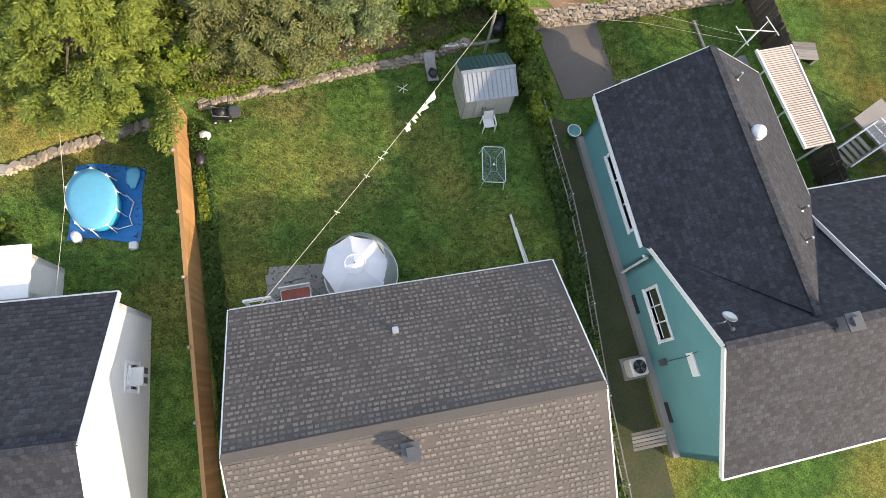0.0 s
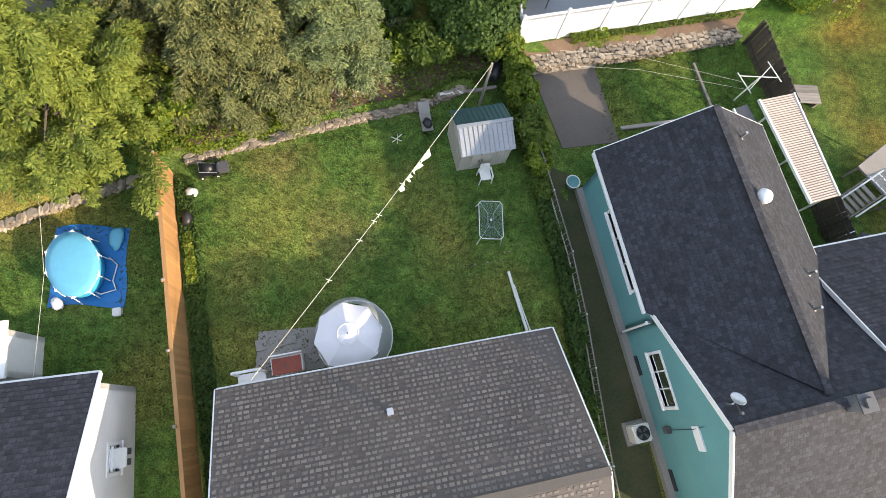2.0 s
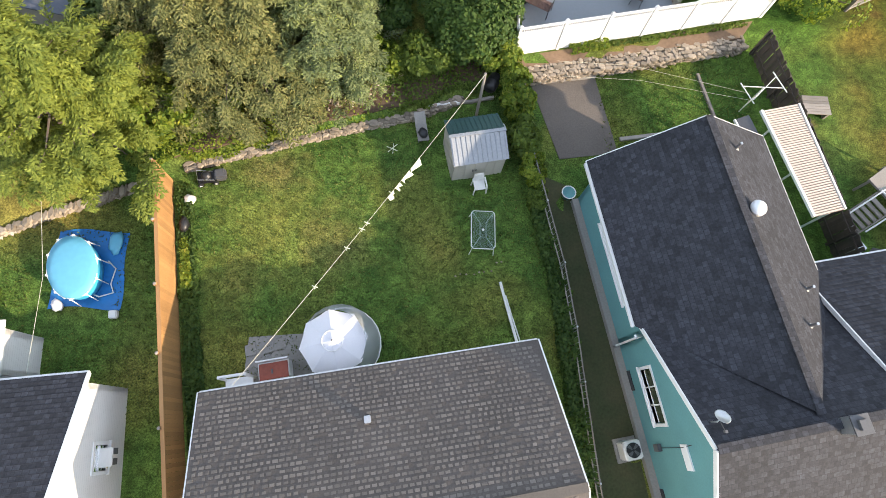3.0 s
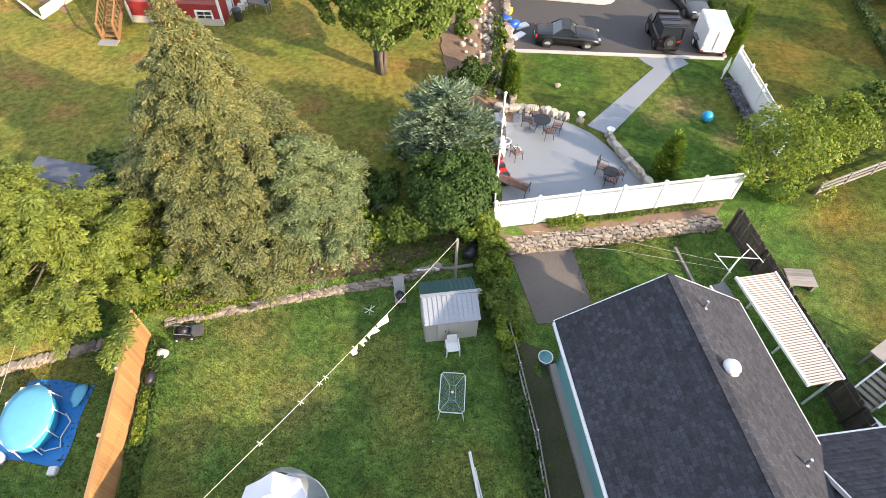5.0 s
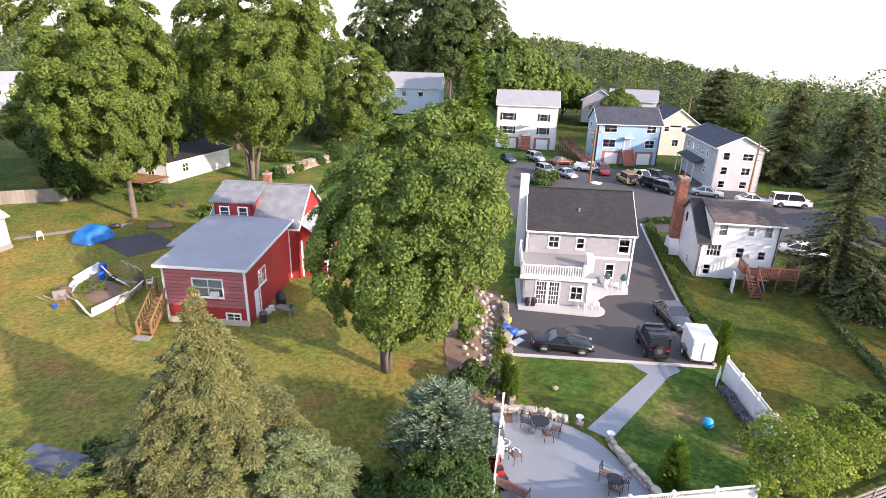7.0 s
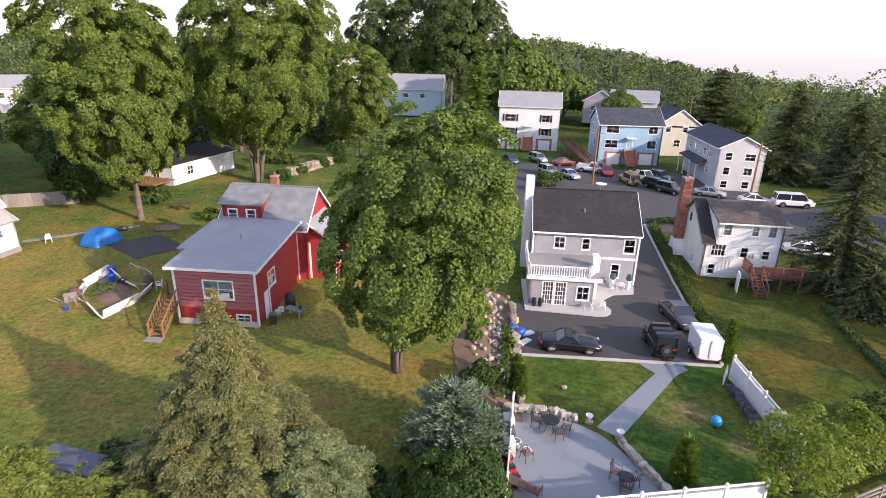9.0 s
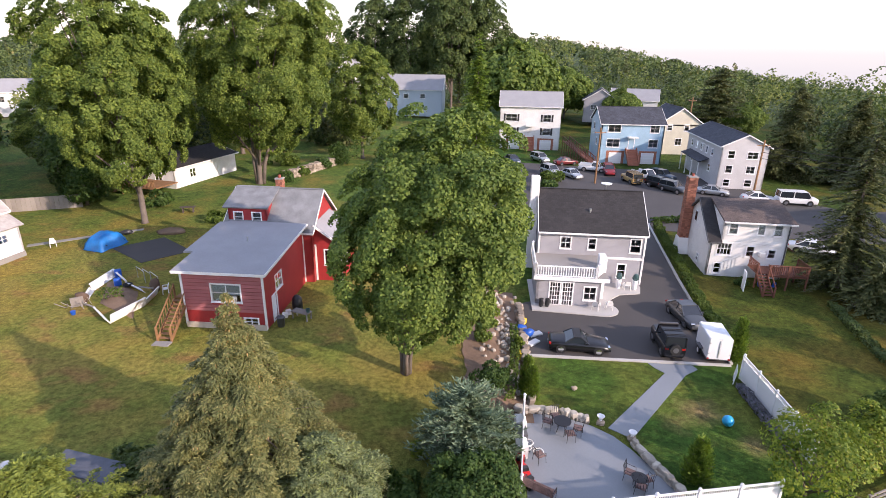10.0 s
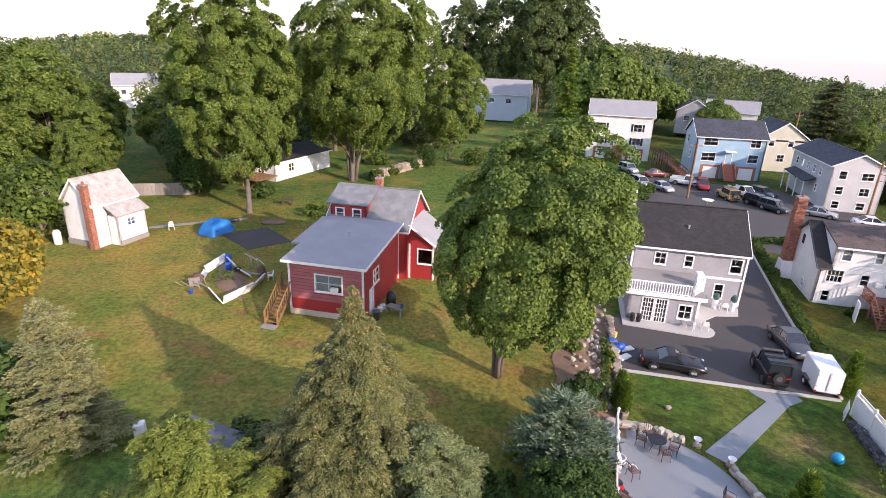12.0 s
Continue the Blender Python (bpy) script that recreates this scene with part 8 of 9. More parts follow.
# ---- plants ----
LEAF_MAPLE = foliage("maple_leaf", (0.052, 0.098, 0.02), (0.185, 0.25, 0.055), None, 0.3)
LEAF_SUN = foliage("sunlit_maple_leaf", (0.055, 0.098, 0.02), (0.185, 0.245, 0.05), None, 0.32)
LEAF_DARK = foliage("dark_leaf", (0.036, 0.064, 0.02), (0.11, 0.15, 0.045), None, 0.22)
LEAF_LIME = foliage("lime_leaf", (0.07, 0.125, 0.018), (0.22, 0.28, 0.04), (0.33, 0.31, 0.055), 0.4)
LEAF_BUSH = foliage("bush_leaf", (0.04, 0.075, 0.014), (0.12, 0.17, 0.03), None, 0.3)
LEAF_VINE = foliage("vine_leaf", (0.025, 0.06, 0.013), (0.075, 0.125, 0.028), None, 0.25)
LEAF_GOLD = foliage("yellowing_leaf", (0.10, 0.12, 0.02), (0.34, 0.27, 0.04), (0.45, 0.26, 0.03), 0.35)
LEAF_RUST = foliage("rust_red_leaf", (0.09, 0.04, 0.02), (0.20, 0.085, 0.04), (0.12, 0.11, 0.03), 0.2)
NEEDLE = foliage("spruce_needle", (0.075, 0.09, 0.033), (0.215, 0.22, 0.085), (0.28, 0.24, 0.10), 0.12, 0.8)
NEEDLE_TOP = foliage("spruce_cones", (0.24, 0.17, 0.075), (0.40, 0.29, 0.14), None, 0.1)
NEEDLE_BLUE = foliage("blue_spruce_needle", (0.08, 0.112, 0.05), (0.24, 0.275, 0.125), (0.26, 0.32, 0.08), 0.12, 0.8)
NEEDLE_CREAM = foliage("pale_spruce_needle", (0.13, 0.15, 0.065), (0.34, 0.34, 0.17), None, 0.15, 0.8)
NEEDLE_DARK = foliage("dark_conifer_needle", (0.048, 0.065, 0.026), (0.135, 0.148, 0.06), None, 0.15, 0.8)
FROND = foliage("cypress_frond", (0.11, 0.15, 0.03), (0.25, 0.29, 0.06), None, 0.28, 0.8)
FROND_BLUE = foliage("juniper_frond", (0.055, 0.092, 0.06), (0.225, 0.295, 0.195), None, 0.15, 1.2)
FROND_GREEN = foliage("arborvitae_frond", (0.055, 0.115, 0.016), (0.19, 0.27, 0.036), None, 0.25, 1.2)
LAVENDER = foliage("grey_lavender", (0.09, 0.10, 0.10), (0.20, 0.19, 0.24), None, 0.1, 1.5)
FOREST = foliage("far_forest_leaf", (0.045, 0.075, 0.028), (0.125, 0.165, 0.06), (0.16, 0.175, 0.07), 0.25, 0.03)
FOREST_PALE = foliage("far_pale_leaf", (0.08, 0.115, 0.035), (0.2, 0.235, 0.075), (0.24, 0.22, 0.09), 0.3, 0.05)
FOREST_DARK = foliage("far_dark_leaf", (0.03, 0.052, 0.024), (0.08, 0.11, 0.048), None, 0.2, 0.05)


def unit(a):
    return a / np.maximum(np.linalg.norm(a, axis=-1, keepdims=True), 1e-9)


def blades_mesh(name, c, u, v, material):
    """Leaf-shaped quads: centres c, half lengths u, half widths v."""
    n = len(c)
    pts = np.stack([c - u, c + v - 0.15 * u, c + u, c - v - 0.15 * u], 1).reshape(-1, 3)
    me = bpy.data.meshes.new(name)
    me.vertices.add(4 * n)
    me.vertices.foreach_set("co", pts.ravel())
    me.loops.add(4 * n)
    me.loops.foreach_set("vertex_index", np.arange(4 * n, dtype=np.int32))
    me.polygons.add(n)
    me.polygons.foreach_set("loop_start", np.arange(0, 4 * n, 4, dtype=np.int32))
    me.update(calc_edges=True)
    me.materials.append(material)
    return me


def leaf_set(rng, c, out, size, flat=0.55, wild=0.5):
    """Half axes for leaves at c that face roughly along out."""
    n = len(c)
    nrm = unit(out * flat + rng.normal(size=(n, 3)) * wild + np.array([0, 0, 0.35]))
    t = unit(np.cross(nrm, rng.normal(size=(n, 3))))
    s = size * rng.uniform(0.6, 1.35, (n, 1))
    return t * s, np.cross(nrm, t) * s * 0.62


def crown_points(rng, n, lobes, r_lobe, rx, ry, rz, hollow=0.5):
    """Points on the skins of many lobes that fill an uneven ellipsoid."""
    d = unit(rng.normal(size=(lobes, 3)))
    rad = rng.uniform(hollow, 1.0, (lobes, 1)) ** 0.6
    lc = d * rad * np.array([rx - r_lobe * 0.6, ry - r_lobe * 0.6, rz - r_lobe * 0.6])
    lr = r_lobe * rng.uniform(0.6, 1.25, lobes)
    pick = rng.integers(0, lobes, n)
    o = unit(rng.normal(size=(n, 3)) + np.array([0, 0, 0.35]) + unit(lc[pick]) * 0.8)
    p = lc[pick] + o * (lr[pick] * rng.uniform(0.72, 1.08, n))[:, None] * np.array([1.0, 1.0, 0.78])
    return p, unit(o + unit(lc[pick]) * 0.5), lc


def clump_points(rng, n, clumps, r_clump, rx, ry, rz, ragged=0.22):
    """Points on flattened leaf clumps hung round an uneven ellipsoid, with gaps between them."""
    d = unit(rng.normal(size=(clumps, 3)))
    shift = rng.uniform(-9, 9, 3)
    lump = np.array([1 + ragged * noise.noise(Vector(q * 1.7 + shift)) for q in d])[:, None]
    rad = np.where(rng.random((clumps, 1)) < 0.72, rng.uniform(0.78, 1.06, (clumps, 1)), rng.uniform(0.4, 0.8, (clumps, 1)))
    lc = d * rad * lump * np.array([rx, ry, rz])
    out = unit(d + np.array([0, 0, 0.55]))
    lr = r_clump * rng.uniform(0.6, 1.35, clumps)
    pick = rng.choice(clumps, n, p=lr ** 2 / (lr ** 2).sum())
    o = unit(rng.normal(size=(n, 3)))
    side = (o * out[pick]).sum(1, keepdims=True)
    o = np.where(side < -0.25, o - 2 * side * out[pick], o)
    flat = o - 0.4 * (o * out[pick]).sum(1, keepdims=True) * out[pick]
    p = lc[pick] + flat * (lr[pick] * rng.uniform(0.7, 1.08, n))[:, None]
    return p, unit(o + out[pick] * 0.7), lc


def broadleaf(name, label, x, y, h, r, bottom, leaf, size, n, lobes, seed, trunk=0.3, forks=5, group="trees", z=None, lean=0.0, category="tree", shape=1.0, ragged=0.22):
    """A leafy tree: tapered trunk, limbs into the lobes, and a crown of many leaves."""
    rng = np.random.default_rng(seed)
    t = thing(name, label, category, (x, y, ground_z(x, y) - 0.05 if z is None else z), 0, group)
    cz, rz = (h + bottom) / 2, (h - bottom) / 2
    p, o, lc = clump_points(rng, n, int(lobes * 2.9), 1.75 * r / math.sqrt(lobes), r, r, rz, ragged)
    k = 1 - 0.35 * np.clip(p[:, 2] / rz, 0, 1) ** 2 * shape
    p[:, 0] *= k
    p[:, 1] *= k
    p[:, 2] += cz
    p[:, 0] += lean * p[:, 2]
    u, v = leaf_set(rng, p, o, size, 0.9, 0.55)
    crown = new("crown", blades_mesh("crown", p, u, v, leaf))
    crown.parent = t
    part("trunk", Geo().tube([(0, 0, 0), (0.02, 0.0, 0.25), (0.05, 0.03, bottom * 0.6), (lean * cz * 0.8, 0.02, cz)], [trunk * 1.5, trunk * 1.1, trunk, trunk * 0.45], 10), BARK, t, smooth=True)
    far = lc[np.argsort(-np.abs(lc).sum(1))[: forks * 2 : 2]] if forks else []
    for q in far:
        a = Vector((0.04, 0.02, bottom * rng.uniform(0.3, 1.0)))
        b = Vector((q[0] * 0.85 + lean * cz, q[1] * 0.85, cz + q[2] * 0.8))
        part("limb", Geo().tube([a, a.lerp(b, 0.4) + Vector((0, 0, 0.25)), b], [trunk * 0.5, trunk * 0.32, trunk * 0.08], 7), BARK, t, smooth=True)
    return t


def conifer(name, label, x, y, h, r, needle, seed, whorls=30, per=10, spray=0.34, step=0.17, droop=0.35, bottom=0.3, thin=0.0, power=0.85, group="conifers", z=None, width=0.3, lift=0.0, trunk=0.2, tilt=(-0.5, 0.15), fluff=0.06, fan=0.0, wild=0.2):
    """A conifer: whorls of drooping boughs, each set with flat needle sprays."""
    rng = np.random.default_rng(seed)
    t = thing(name, label, "tree", (x, y, ground_z(x, y) - 0.05 if z is None else z), 0, group)
    C, U, V = [], [], []
    boughs = Geo()
    for w in range(whorls):
        f = (w + 0.5) / whorls
        z0 = bottom + (h - bottom) * f
        rad = r * (1 - f) ** power + 0.12
        for b in range(max(4, int(per * (0.45 + 0.55 * (1 - f))))):
            if rng.random() < thin:
                continue
            a = rng.uniform(0, 2 * math.pi)
            ln = rad * (rng.uniform(0.55, 1.15) if b % 3 else rng.uniform(0.9, 1.2))
            zz = z0 + rng.uniform(-0.5, 0.5) * (h - bottom) / whorls
            dirv = np.array([math.cos(a), math.sin(a), 0.0])
            side = np.array([-math.sin(a), math.cos(a), 0.0])
            k = max(2, int(ln / step))
            s = (np.arange(k) + rng.uniform(0.2, 0.8, k)) / k
            up = lift * np.sin(s * math.pi * 0.5)
            axis = dirv * (s * ln)[:, None] + np.array([0, 0, 1.0]) * (zz - droop * ln * s ** 1.5 + up * ln)[:, None]
            if w % 3 == 0 and b % 2 == 0:
                boughs.tube([(0, 0, zz), tuple(axis[k // 2]), tuple(axis[-1])], [0.035 + 0.01 * ln, 0.025, 0.008], 5, caps=False)
            spread = fan * ln * np.sin(np.pi * np.clip(0.12 + 0.88 * s, 0, 1) ** 0.8)[:, None]
            for sg in ((-1, 0, 1) if not fan else (-1, -0.5, 0, 0.5, 1)):
                sp = spray * rng.uniform(0.65, 1.25, k) * (0.75 + 0.5 * (1 - s))
                d = unit(dirv * (0.75 if sg else 1.0) + side * sg * rng.uniform(0.5, 1.1, k)[:, None] + np.array([0, 0, 1.0]) * rng.uniform(tilt[0], tilt[1], k)[:, None] + rng.normal(size=(k, 3)) * wild)
                wide = np.abs(rng.uniform(0.5, 1.0, (k, 1))) * sg * spread
                c = axis + side * wide - np.array([0, 0, 1.0]) * np.abs(wide) * 0.3 + d * (sp * 0.6)[:, None] + rng.normal(size=(k, 3)) * fluff
                nr = unit(np.array([0, 0, 1.0]) + rng.normal(size=(k, 3)) * 0.45)
                C.append(c)
                U.append(d * sp[:, None])
                V.append(unit(np.cross(nr, d)) * (sp * width)[:, None])
    crown = new("crown", blades_mesh("crown", np.concatenate(C), np.concatenate(U), np.concatenate(V), needle))
    crown.parent = t
    part("trunk", Geo().tube([(0, 0, 0), (0, 0, h * 0.5), (0, 0, h * 0.97)], [trunk, trunk * 0.6, 0.03], 8), BARK, t)
    if boughs.f:
        part("bough_rest", boughs, BARK, t, kind="stuff")
    return t


def spruce(name, label, x, y, h, r, needle, seed, boughs=900, bottom=0.2, power=0.9, length=1.2, fan=0.5, sag=0.35, nod=0.5, rise=0.0, blade=0.085, slim=0.3, loose=0.22, cones=0.0, trunk=0.2, lumps=0.16, tiers=0, group="conifers"):
    """A conifer near by: flat layered boughs, each a fan of side twigs set with needle tufts."""
    rng = np.random.default_rng(seed)
    t = thing(name, label, "tree", (x, y, ground_z(x, y) - 0.05), 0, group)
    C, U, V, K = [], [], [], []
    wood = Geo()
    up = np.array([0, 0, 1.0])
    for b in range(boughs):
        f = 1 - rng.uniform(0, 1) ** (0.66 if power > 0.75 else 0.8)
        if tiers:
            f = (int(f * tiers) + 0.5 + rng.normal() * 0.13) / tiers
        f = min(max(f, 0.005), 0.985)
        a = b * 2.39996 + rng.uniform(-0.5, 0.5)
        d = np.array([math.cos(a), math.sin(a), 0.0])
        side = np.array([-d[1], d[0], 0.0])
        rad = r * (1 - f) ** power * (1 + lumps * 2 * noise.noise((d[0] * 1.6, d[1] * 1.6, f * 5 + seed))) * rng.choice((rng.uniform(0.9, 1.1), rng.uniform(0.62, 0.9))) + 0.1
        z0 = bottom + (h - bottom) * f
        ln = min(rad, length * rng.uniform(0.8, 1.3) * (0.55 + 0.45 * min(1, rad / 1.5)))
        n_tw = max(5, int(ln / 0.085))
        s = (np.arange(n_tw) + rng.uniform(0.2, 0.8, n_tw)) / n_tw
        # the bough's line, from inside the crown out to its tip
        reach = rad - ln + s * ln
        height = z0 + rise * ln * s - sag * rad * 0.5 - nod * ln * s ** 2.2
        axis = d * reach[:, None] + up * height[:, None]
        if b % 4 == 0:
            wood.tube([(0, 0, z0), tuple(axis[0]), tuple(axis[-1])], [0.02 + 0.012 * rad, 0.022, 0.006], 5, caps=False)
        slope = rise - nod * 2.2 * s ** 1.2
        sg = np.where(np.arange(n_tw) % 2, 1.0, -1.0)
        tw = fan * ln * (np.sin(np.pi * np.clip(0.22 + 0.74 * s, 0, 1)) ** 0.8) * rng.uniform(0.7, 1.15, n_tw)
        fwd = unit(d * 0.85 + side * sg[:, None] * rng.uniform(0.7, 1.1, (n_tw, 1)) + up * (slope * 0.8)[:, None] - up * 0.1)
        m = max(3, int(fan * ln / (blade * 1.05)))
        q = (np.arange(m) + 0.5) / m
        tips = axis[:, None, :] + fwd[:, None, :] * (tw[:, None] * q)[..., None] - up * (0.28 * tw[:, None] * q ** 2)[..., None]
        base = np.concatenate([tips.reshape(-1, 3), axis])
        way = np.concatenate([np.repeat(fwd, m, 0), np.repeat(d[None] * 1.0, n_tw, 0) + up * slope[:, None] * 0.8])
        for turn in (-0.55, 0.0, 0.55):
            w = unit(way + np.cross(np.broadcast_to(up, way.shape), way) * turn + rng.normal(size=way.shape) * loose)
            half = blade * rng.uniform(0.7, 1.25, (len(w), 1))
            C.append(base + w * half * 0.7 + rng.normal(size=w.shape) * 0.012)
            U.append(w * half)
            V.append(unit(np.cross(unit(up + d * 0.35 + rng.normal(size=w.shape) * loose * 1.3), w)) * half * slim)
        if cones and f > cones and rng.random() < 0.9:
            for tip in axis[rng.integers(0, n_tw, 5)]:
                for a2 in (0.0, 1.57):
                    K.append((tip - up * 0.1 + rng.normal(size=3) * 0.06, -up * rng.uniform(0.06, 0.1), np.array([math.cos(a + a2), math.sin(a + a2), 0]) * 0.028))
    crown = new("crown", blades_mesh("crown", np.concatenate(C), np.concatenate(U), np.concatenate(V), needle))
    crown.parent = t
    if K:
        c, u, v = (np.array(q) for q in zip(*K))
        cn = new("cone_cover", blades_mesh("cone_cover", c, u, v, NEEDLE_TOP))
        cn.parent = t
        tagged(cn, kind="stuff")
    part("trunk", Geo().tube([(0, 0, 0), (0, 0, h * 0.5), (0, 0, h * (0.95 if power > 0.75 else 0.62))], [trunk, trunk * 0.6, 0.03], 8), BARK, t)
    part("bough_rest", wood, BARK, t, kind="stuff")
    return t


def bush(name, label, x, y, rx, ry, h, leaf, size, n, seed, group="bushes", z=None, lobes=14, category="bush", turn=0.0):
    rng = np.random.default_rng(seed)
    t = thing(name, label, category, (x, y, ground_z(x, y) - 0.03 if z is None else z), turn, group)
    p, o, lc = crown_points(rng, n, lobes, min(rx, ry, h) * 0.45, rx, ry, h * 0.55, 0.3)
    p[:, 2] = np.maximum(p[:, 2] + h * 0.5, 0.02)
    u, v = leaf_set(rng, p, o, size)
    c = new("foliage", blades_mesh("foliage", p, u, v, leaf))
    c.parent = t
    g = Geo()
    for q in lc[:5]:
        g.tube([(0, 0, 0), (q[0] * 0.5, q[1] * 0.5, max(0.1, h * 0.4 + q[2] * 0.5))], [0.035, 0.012], 5)
    part("stem", g, BARK, t)
    return t


def row_of_leaves(name, label, category, pts, width, height, leaf, size, per_m, seed, kind="", base=None):
    """Leaves in a strip along a line: hedges, creepers, ground cover."""
    rng = np.random.default_rng(seed)
    P, O = [], []
    core = Geo()
    for a, b in zip(pts, pts[1:]):
        ln = math.dist(a, b)
        n = int(ln * per_m)
        s = rng.uniform(0, 1, n)
        d = np.array([b[0] - a[0], b[1] - a[1]]) / ln
        q = rng.uniform(-1, 1, n)
        zz = rng.uniform(0, 1, n)
        face = rng.random(n) < 0.55
        zz = np.where(face, 1.0 - 0.15 * rng.random(n), zz)
        q = np.where(face, q, np.sign(q) * (1 - 0.2 * rng.random(n)))
        lump = np.array([0.8 + 0.35 * noise.noise((float(a[0] + (b[0] - a[0]) * t) * 1.3, float(a[1] + (b[1] - a[1]) * t) * 1.3, seed)) for t in s])
        x = a[0] + (b[0] - a[0]) * s - d[1] * q * width / 2 * lump
        y = a[1] + (b[1] - a[1]) * s + d[0] * q * width / 2 * lump
        g = np.array([ground_z(float(i), float(j)) for i, j in zip(x, y)]) if base is None else base
        P.append(np.stack([x, y, g + zz * height * lump], 1))
        O.append(np.stack([-d[1] * q * (1 - face), d[0] * q * (1 - face), face * 1.0], 1))
    P, O = np.concatenate(P), np.concatenate(O)
    u, v = leaf_set(rng, P, O + 1e-3, size)
    return tagged(new(name, blades_mesh(name, P, u, v, leaf)), label, category, "", kind)


# near conifers behind the stone wall
spruce("big_spruce", "tall olive-green spruce with tan cones near its tip", -7.3, 18.6, 10.9, 5.4, NEEDLE, 11, 1200, 0.2, 1.08, 1.15, 0.42, 0.1, 0.3, 0.12, 0.07, 0.36, 0.34, cones=0.5, lumps=0.2, tiers=24)
spruce("blue_spruce", "broad grey-green spruce beside a taller one", -3.7, 17.7, 5.0, 3.3, NEEDLE_BLUE, 12, 480, 0.1, 0.6, 1.1, 0.38, 0.0, 0.35, 0.5, 0.07, 0.34, 0.3, lumps=0.24)
spruce("golden_cypress", "broad yellow-green cypress with drooping feathery fronds", -12.6, 13.7, 6.8, 3.4, FROND, 13, 520, 0.3, 0.6, 1.4, 0.28, 0.0, 0.8, 1.1, 0.08, 0.36, 0.3, trunk=0.12, lumps=0.4)
spruce("pale_spruce", "pale grey-green spruce with bare brown lower boughs", -22.9, 18.2, 8.5, 2.5, NEEDLE_CREAM, 15, 640, 0.4, 0.62, 0.85, 0.45, 0.0, 0.1, 0.35, 0.07, 0.36, 0.3, lumps=0.26)
conifer("blue_juniper", "dense blue-green juniper beside the patio fence", 2.35, 22.1, 4.3, 2.6, FROND_BLUE, 16, 22, 22, 0.17, 0.085, -0.1, 0.1, width=0.26, power=0.42, lift=0.25, tilt=(-0.1, 0.9))
broadleaf("dark_yew", "dark glossy evergreen bush under the juniper", 2.7, 18.9, 3.0, 2.1, 0.2, LEAF_VINE, 0.085, 20000, 40, 17, 0.12, 0, "bushes", category="bush", shape=0.4)
bush("flowering_bush", "yellow-green bush behind the garden shed", 0.6, 17.2, 1.5, 1.1, 1.5, LEAF_BUSH, 0.1, 4200, 18)
bush("flowering_bush", "yellow-green bush behind the garden shed", 3.9, 17.6, 1.2, 1.0, 1.8, LEAF_LIME, 0.1, 3600, 19)
bush("flowering_bush", "lime-green bush on the planting bank", -1.2, 17.3, 1.2, 1.0, 1.2, LEAF_LIME, 0.1, 2600, 20)
bush("rusty_shrub", "rust-red leafy shrub among stones", -2.4, 16.3, 0.6, 0.45, 0.5, LEAF_RUST, 0.08, 420, 21)
bush("leafy_shrub", "bright green shrub over the stone wall", -10.2, 14.4, 1.6, 1.2, 1.5, LEAF_LIME, 0.1, 5200, 22)
bush("leafy_shrub", "bright green shrub over the stone wall", -8.3, 14.9, 1.3, 0.9, 1.0, LEAF_LIME, 0.11, 2800, 23)
bush("leafy_shrub", "bright green shrub over the stone wall", -6.4, 15.1, 1.3, 0.7, 0.7, LEAF_LIME, 0.1, 2000, 24)
bush("leafy_shrub", "dark green brush under the trees", -12.0, 17.8, 1.7, 1.6, 2.2, LEAF_DARK, 0.13, 3800, 25)
bush("leafy_shrub", "dark green brush under the trees", -13.6, 20.0, 1.8, 1.3, 1.6, LEAF_DARK, 0.13, 3000, 26)
bush("leafy_shrub", "low green brush under the trees", -1.0, 19.8, 1.6, 1.2, 1.0, LEAF_VINE, 0.12, 2600, 27)
bush("leafy_shrub", "low green brush beside the juniper", 0.4, 22.6, 0.9, 0.8, 0.7, LEAF_LIME, 0.1, 1200, 28)
bush("golden_shrub", "yellow-leaved shrub at the foot of the wall", -17.9, 9.9, 0.9, 0.6, 0.9, LEAF_GOLD, 0.1, 1300, 29)
bush("leafy_shrub", "green shrub beside the white outbuilding", -15.9, 7.2, 0.7, 0.6, 0.8, LEAF_BUSH, 0.1, 1100, 30)
for k, (x, y, rx, ry, h) in enumerate(((4.75, 15.3, 0.75, 1.1, 1.7), (4.9, 13.5, 0.8, 1.1, 1.9), (5.1, 12.1, 0.65, 0.9, 1.5), (5.25, 10.9, 0.5, 0.8, 1.2), (4.6, 16.4, 0.7, 0.8, 1.5))):
    bush("overgrown_vine", "green vine overgrowing the boundary fence", x, y, rx, ry, h, LEAF_BUSH if k % 2 else LEAF_LIME, 0.09, 3000, 40 + k, "fence vines")
row_of_leaves("vine_strip", "dark green vines along the wire fence", "vines", [(x - 0.22, y) for x, y in WIRE[1:]], 0.75, 0.8, LEAF_VINE, 0.09, 420, 51, "stuff")
row_of_leaves("ivy_strip", "dark ivy strip along the cedar fence", "ivy", [(FENCE_A[0] + 0.5, FENCE_A[1] - 0.3), (FENCE_B[0] + 0.55, FENCE_B[1])], 0.75, 0.28, LEAF_VINE, 0.075, 480, 52, "stuff")
row_of_leaves("fern_strip", "bright fern strip at the fence's foot", "ferns", [(-8.95, 9.4), (-8.6, 7.4)], 0.4, 0.35, LEAF_LIME, 0.09, 300, 53, "stuff")
row_of_leaves("wall_weeds", "green weeds along the top of the wall", "weeds", [(-10.5, 13.4), (-5.2, 14.7)], 2.6, 0.35, LEAF_LIME, 0.065, 900, 54, "stuff")
row_of_leaves("wall_weeds", "green weeds among the rubble behind the wall", "weeds", [(-5.2, 14.7), (-0.8, 15.8)], 2.4, 0.25, LEAF_LIME, 0.06, 190, 254, "stuff")
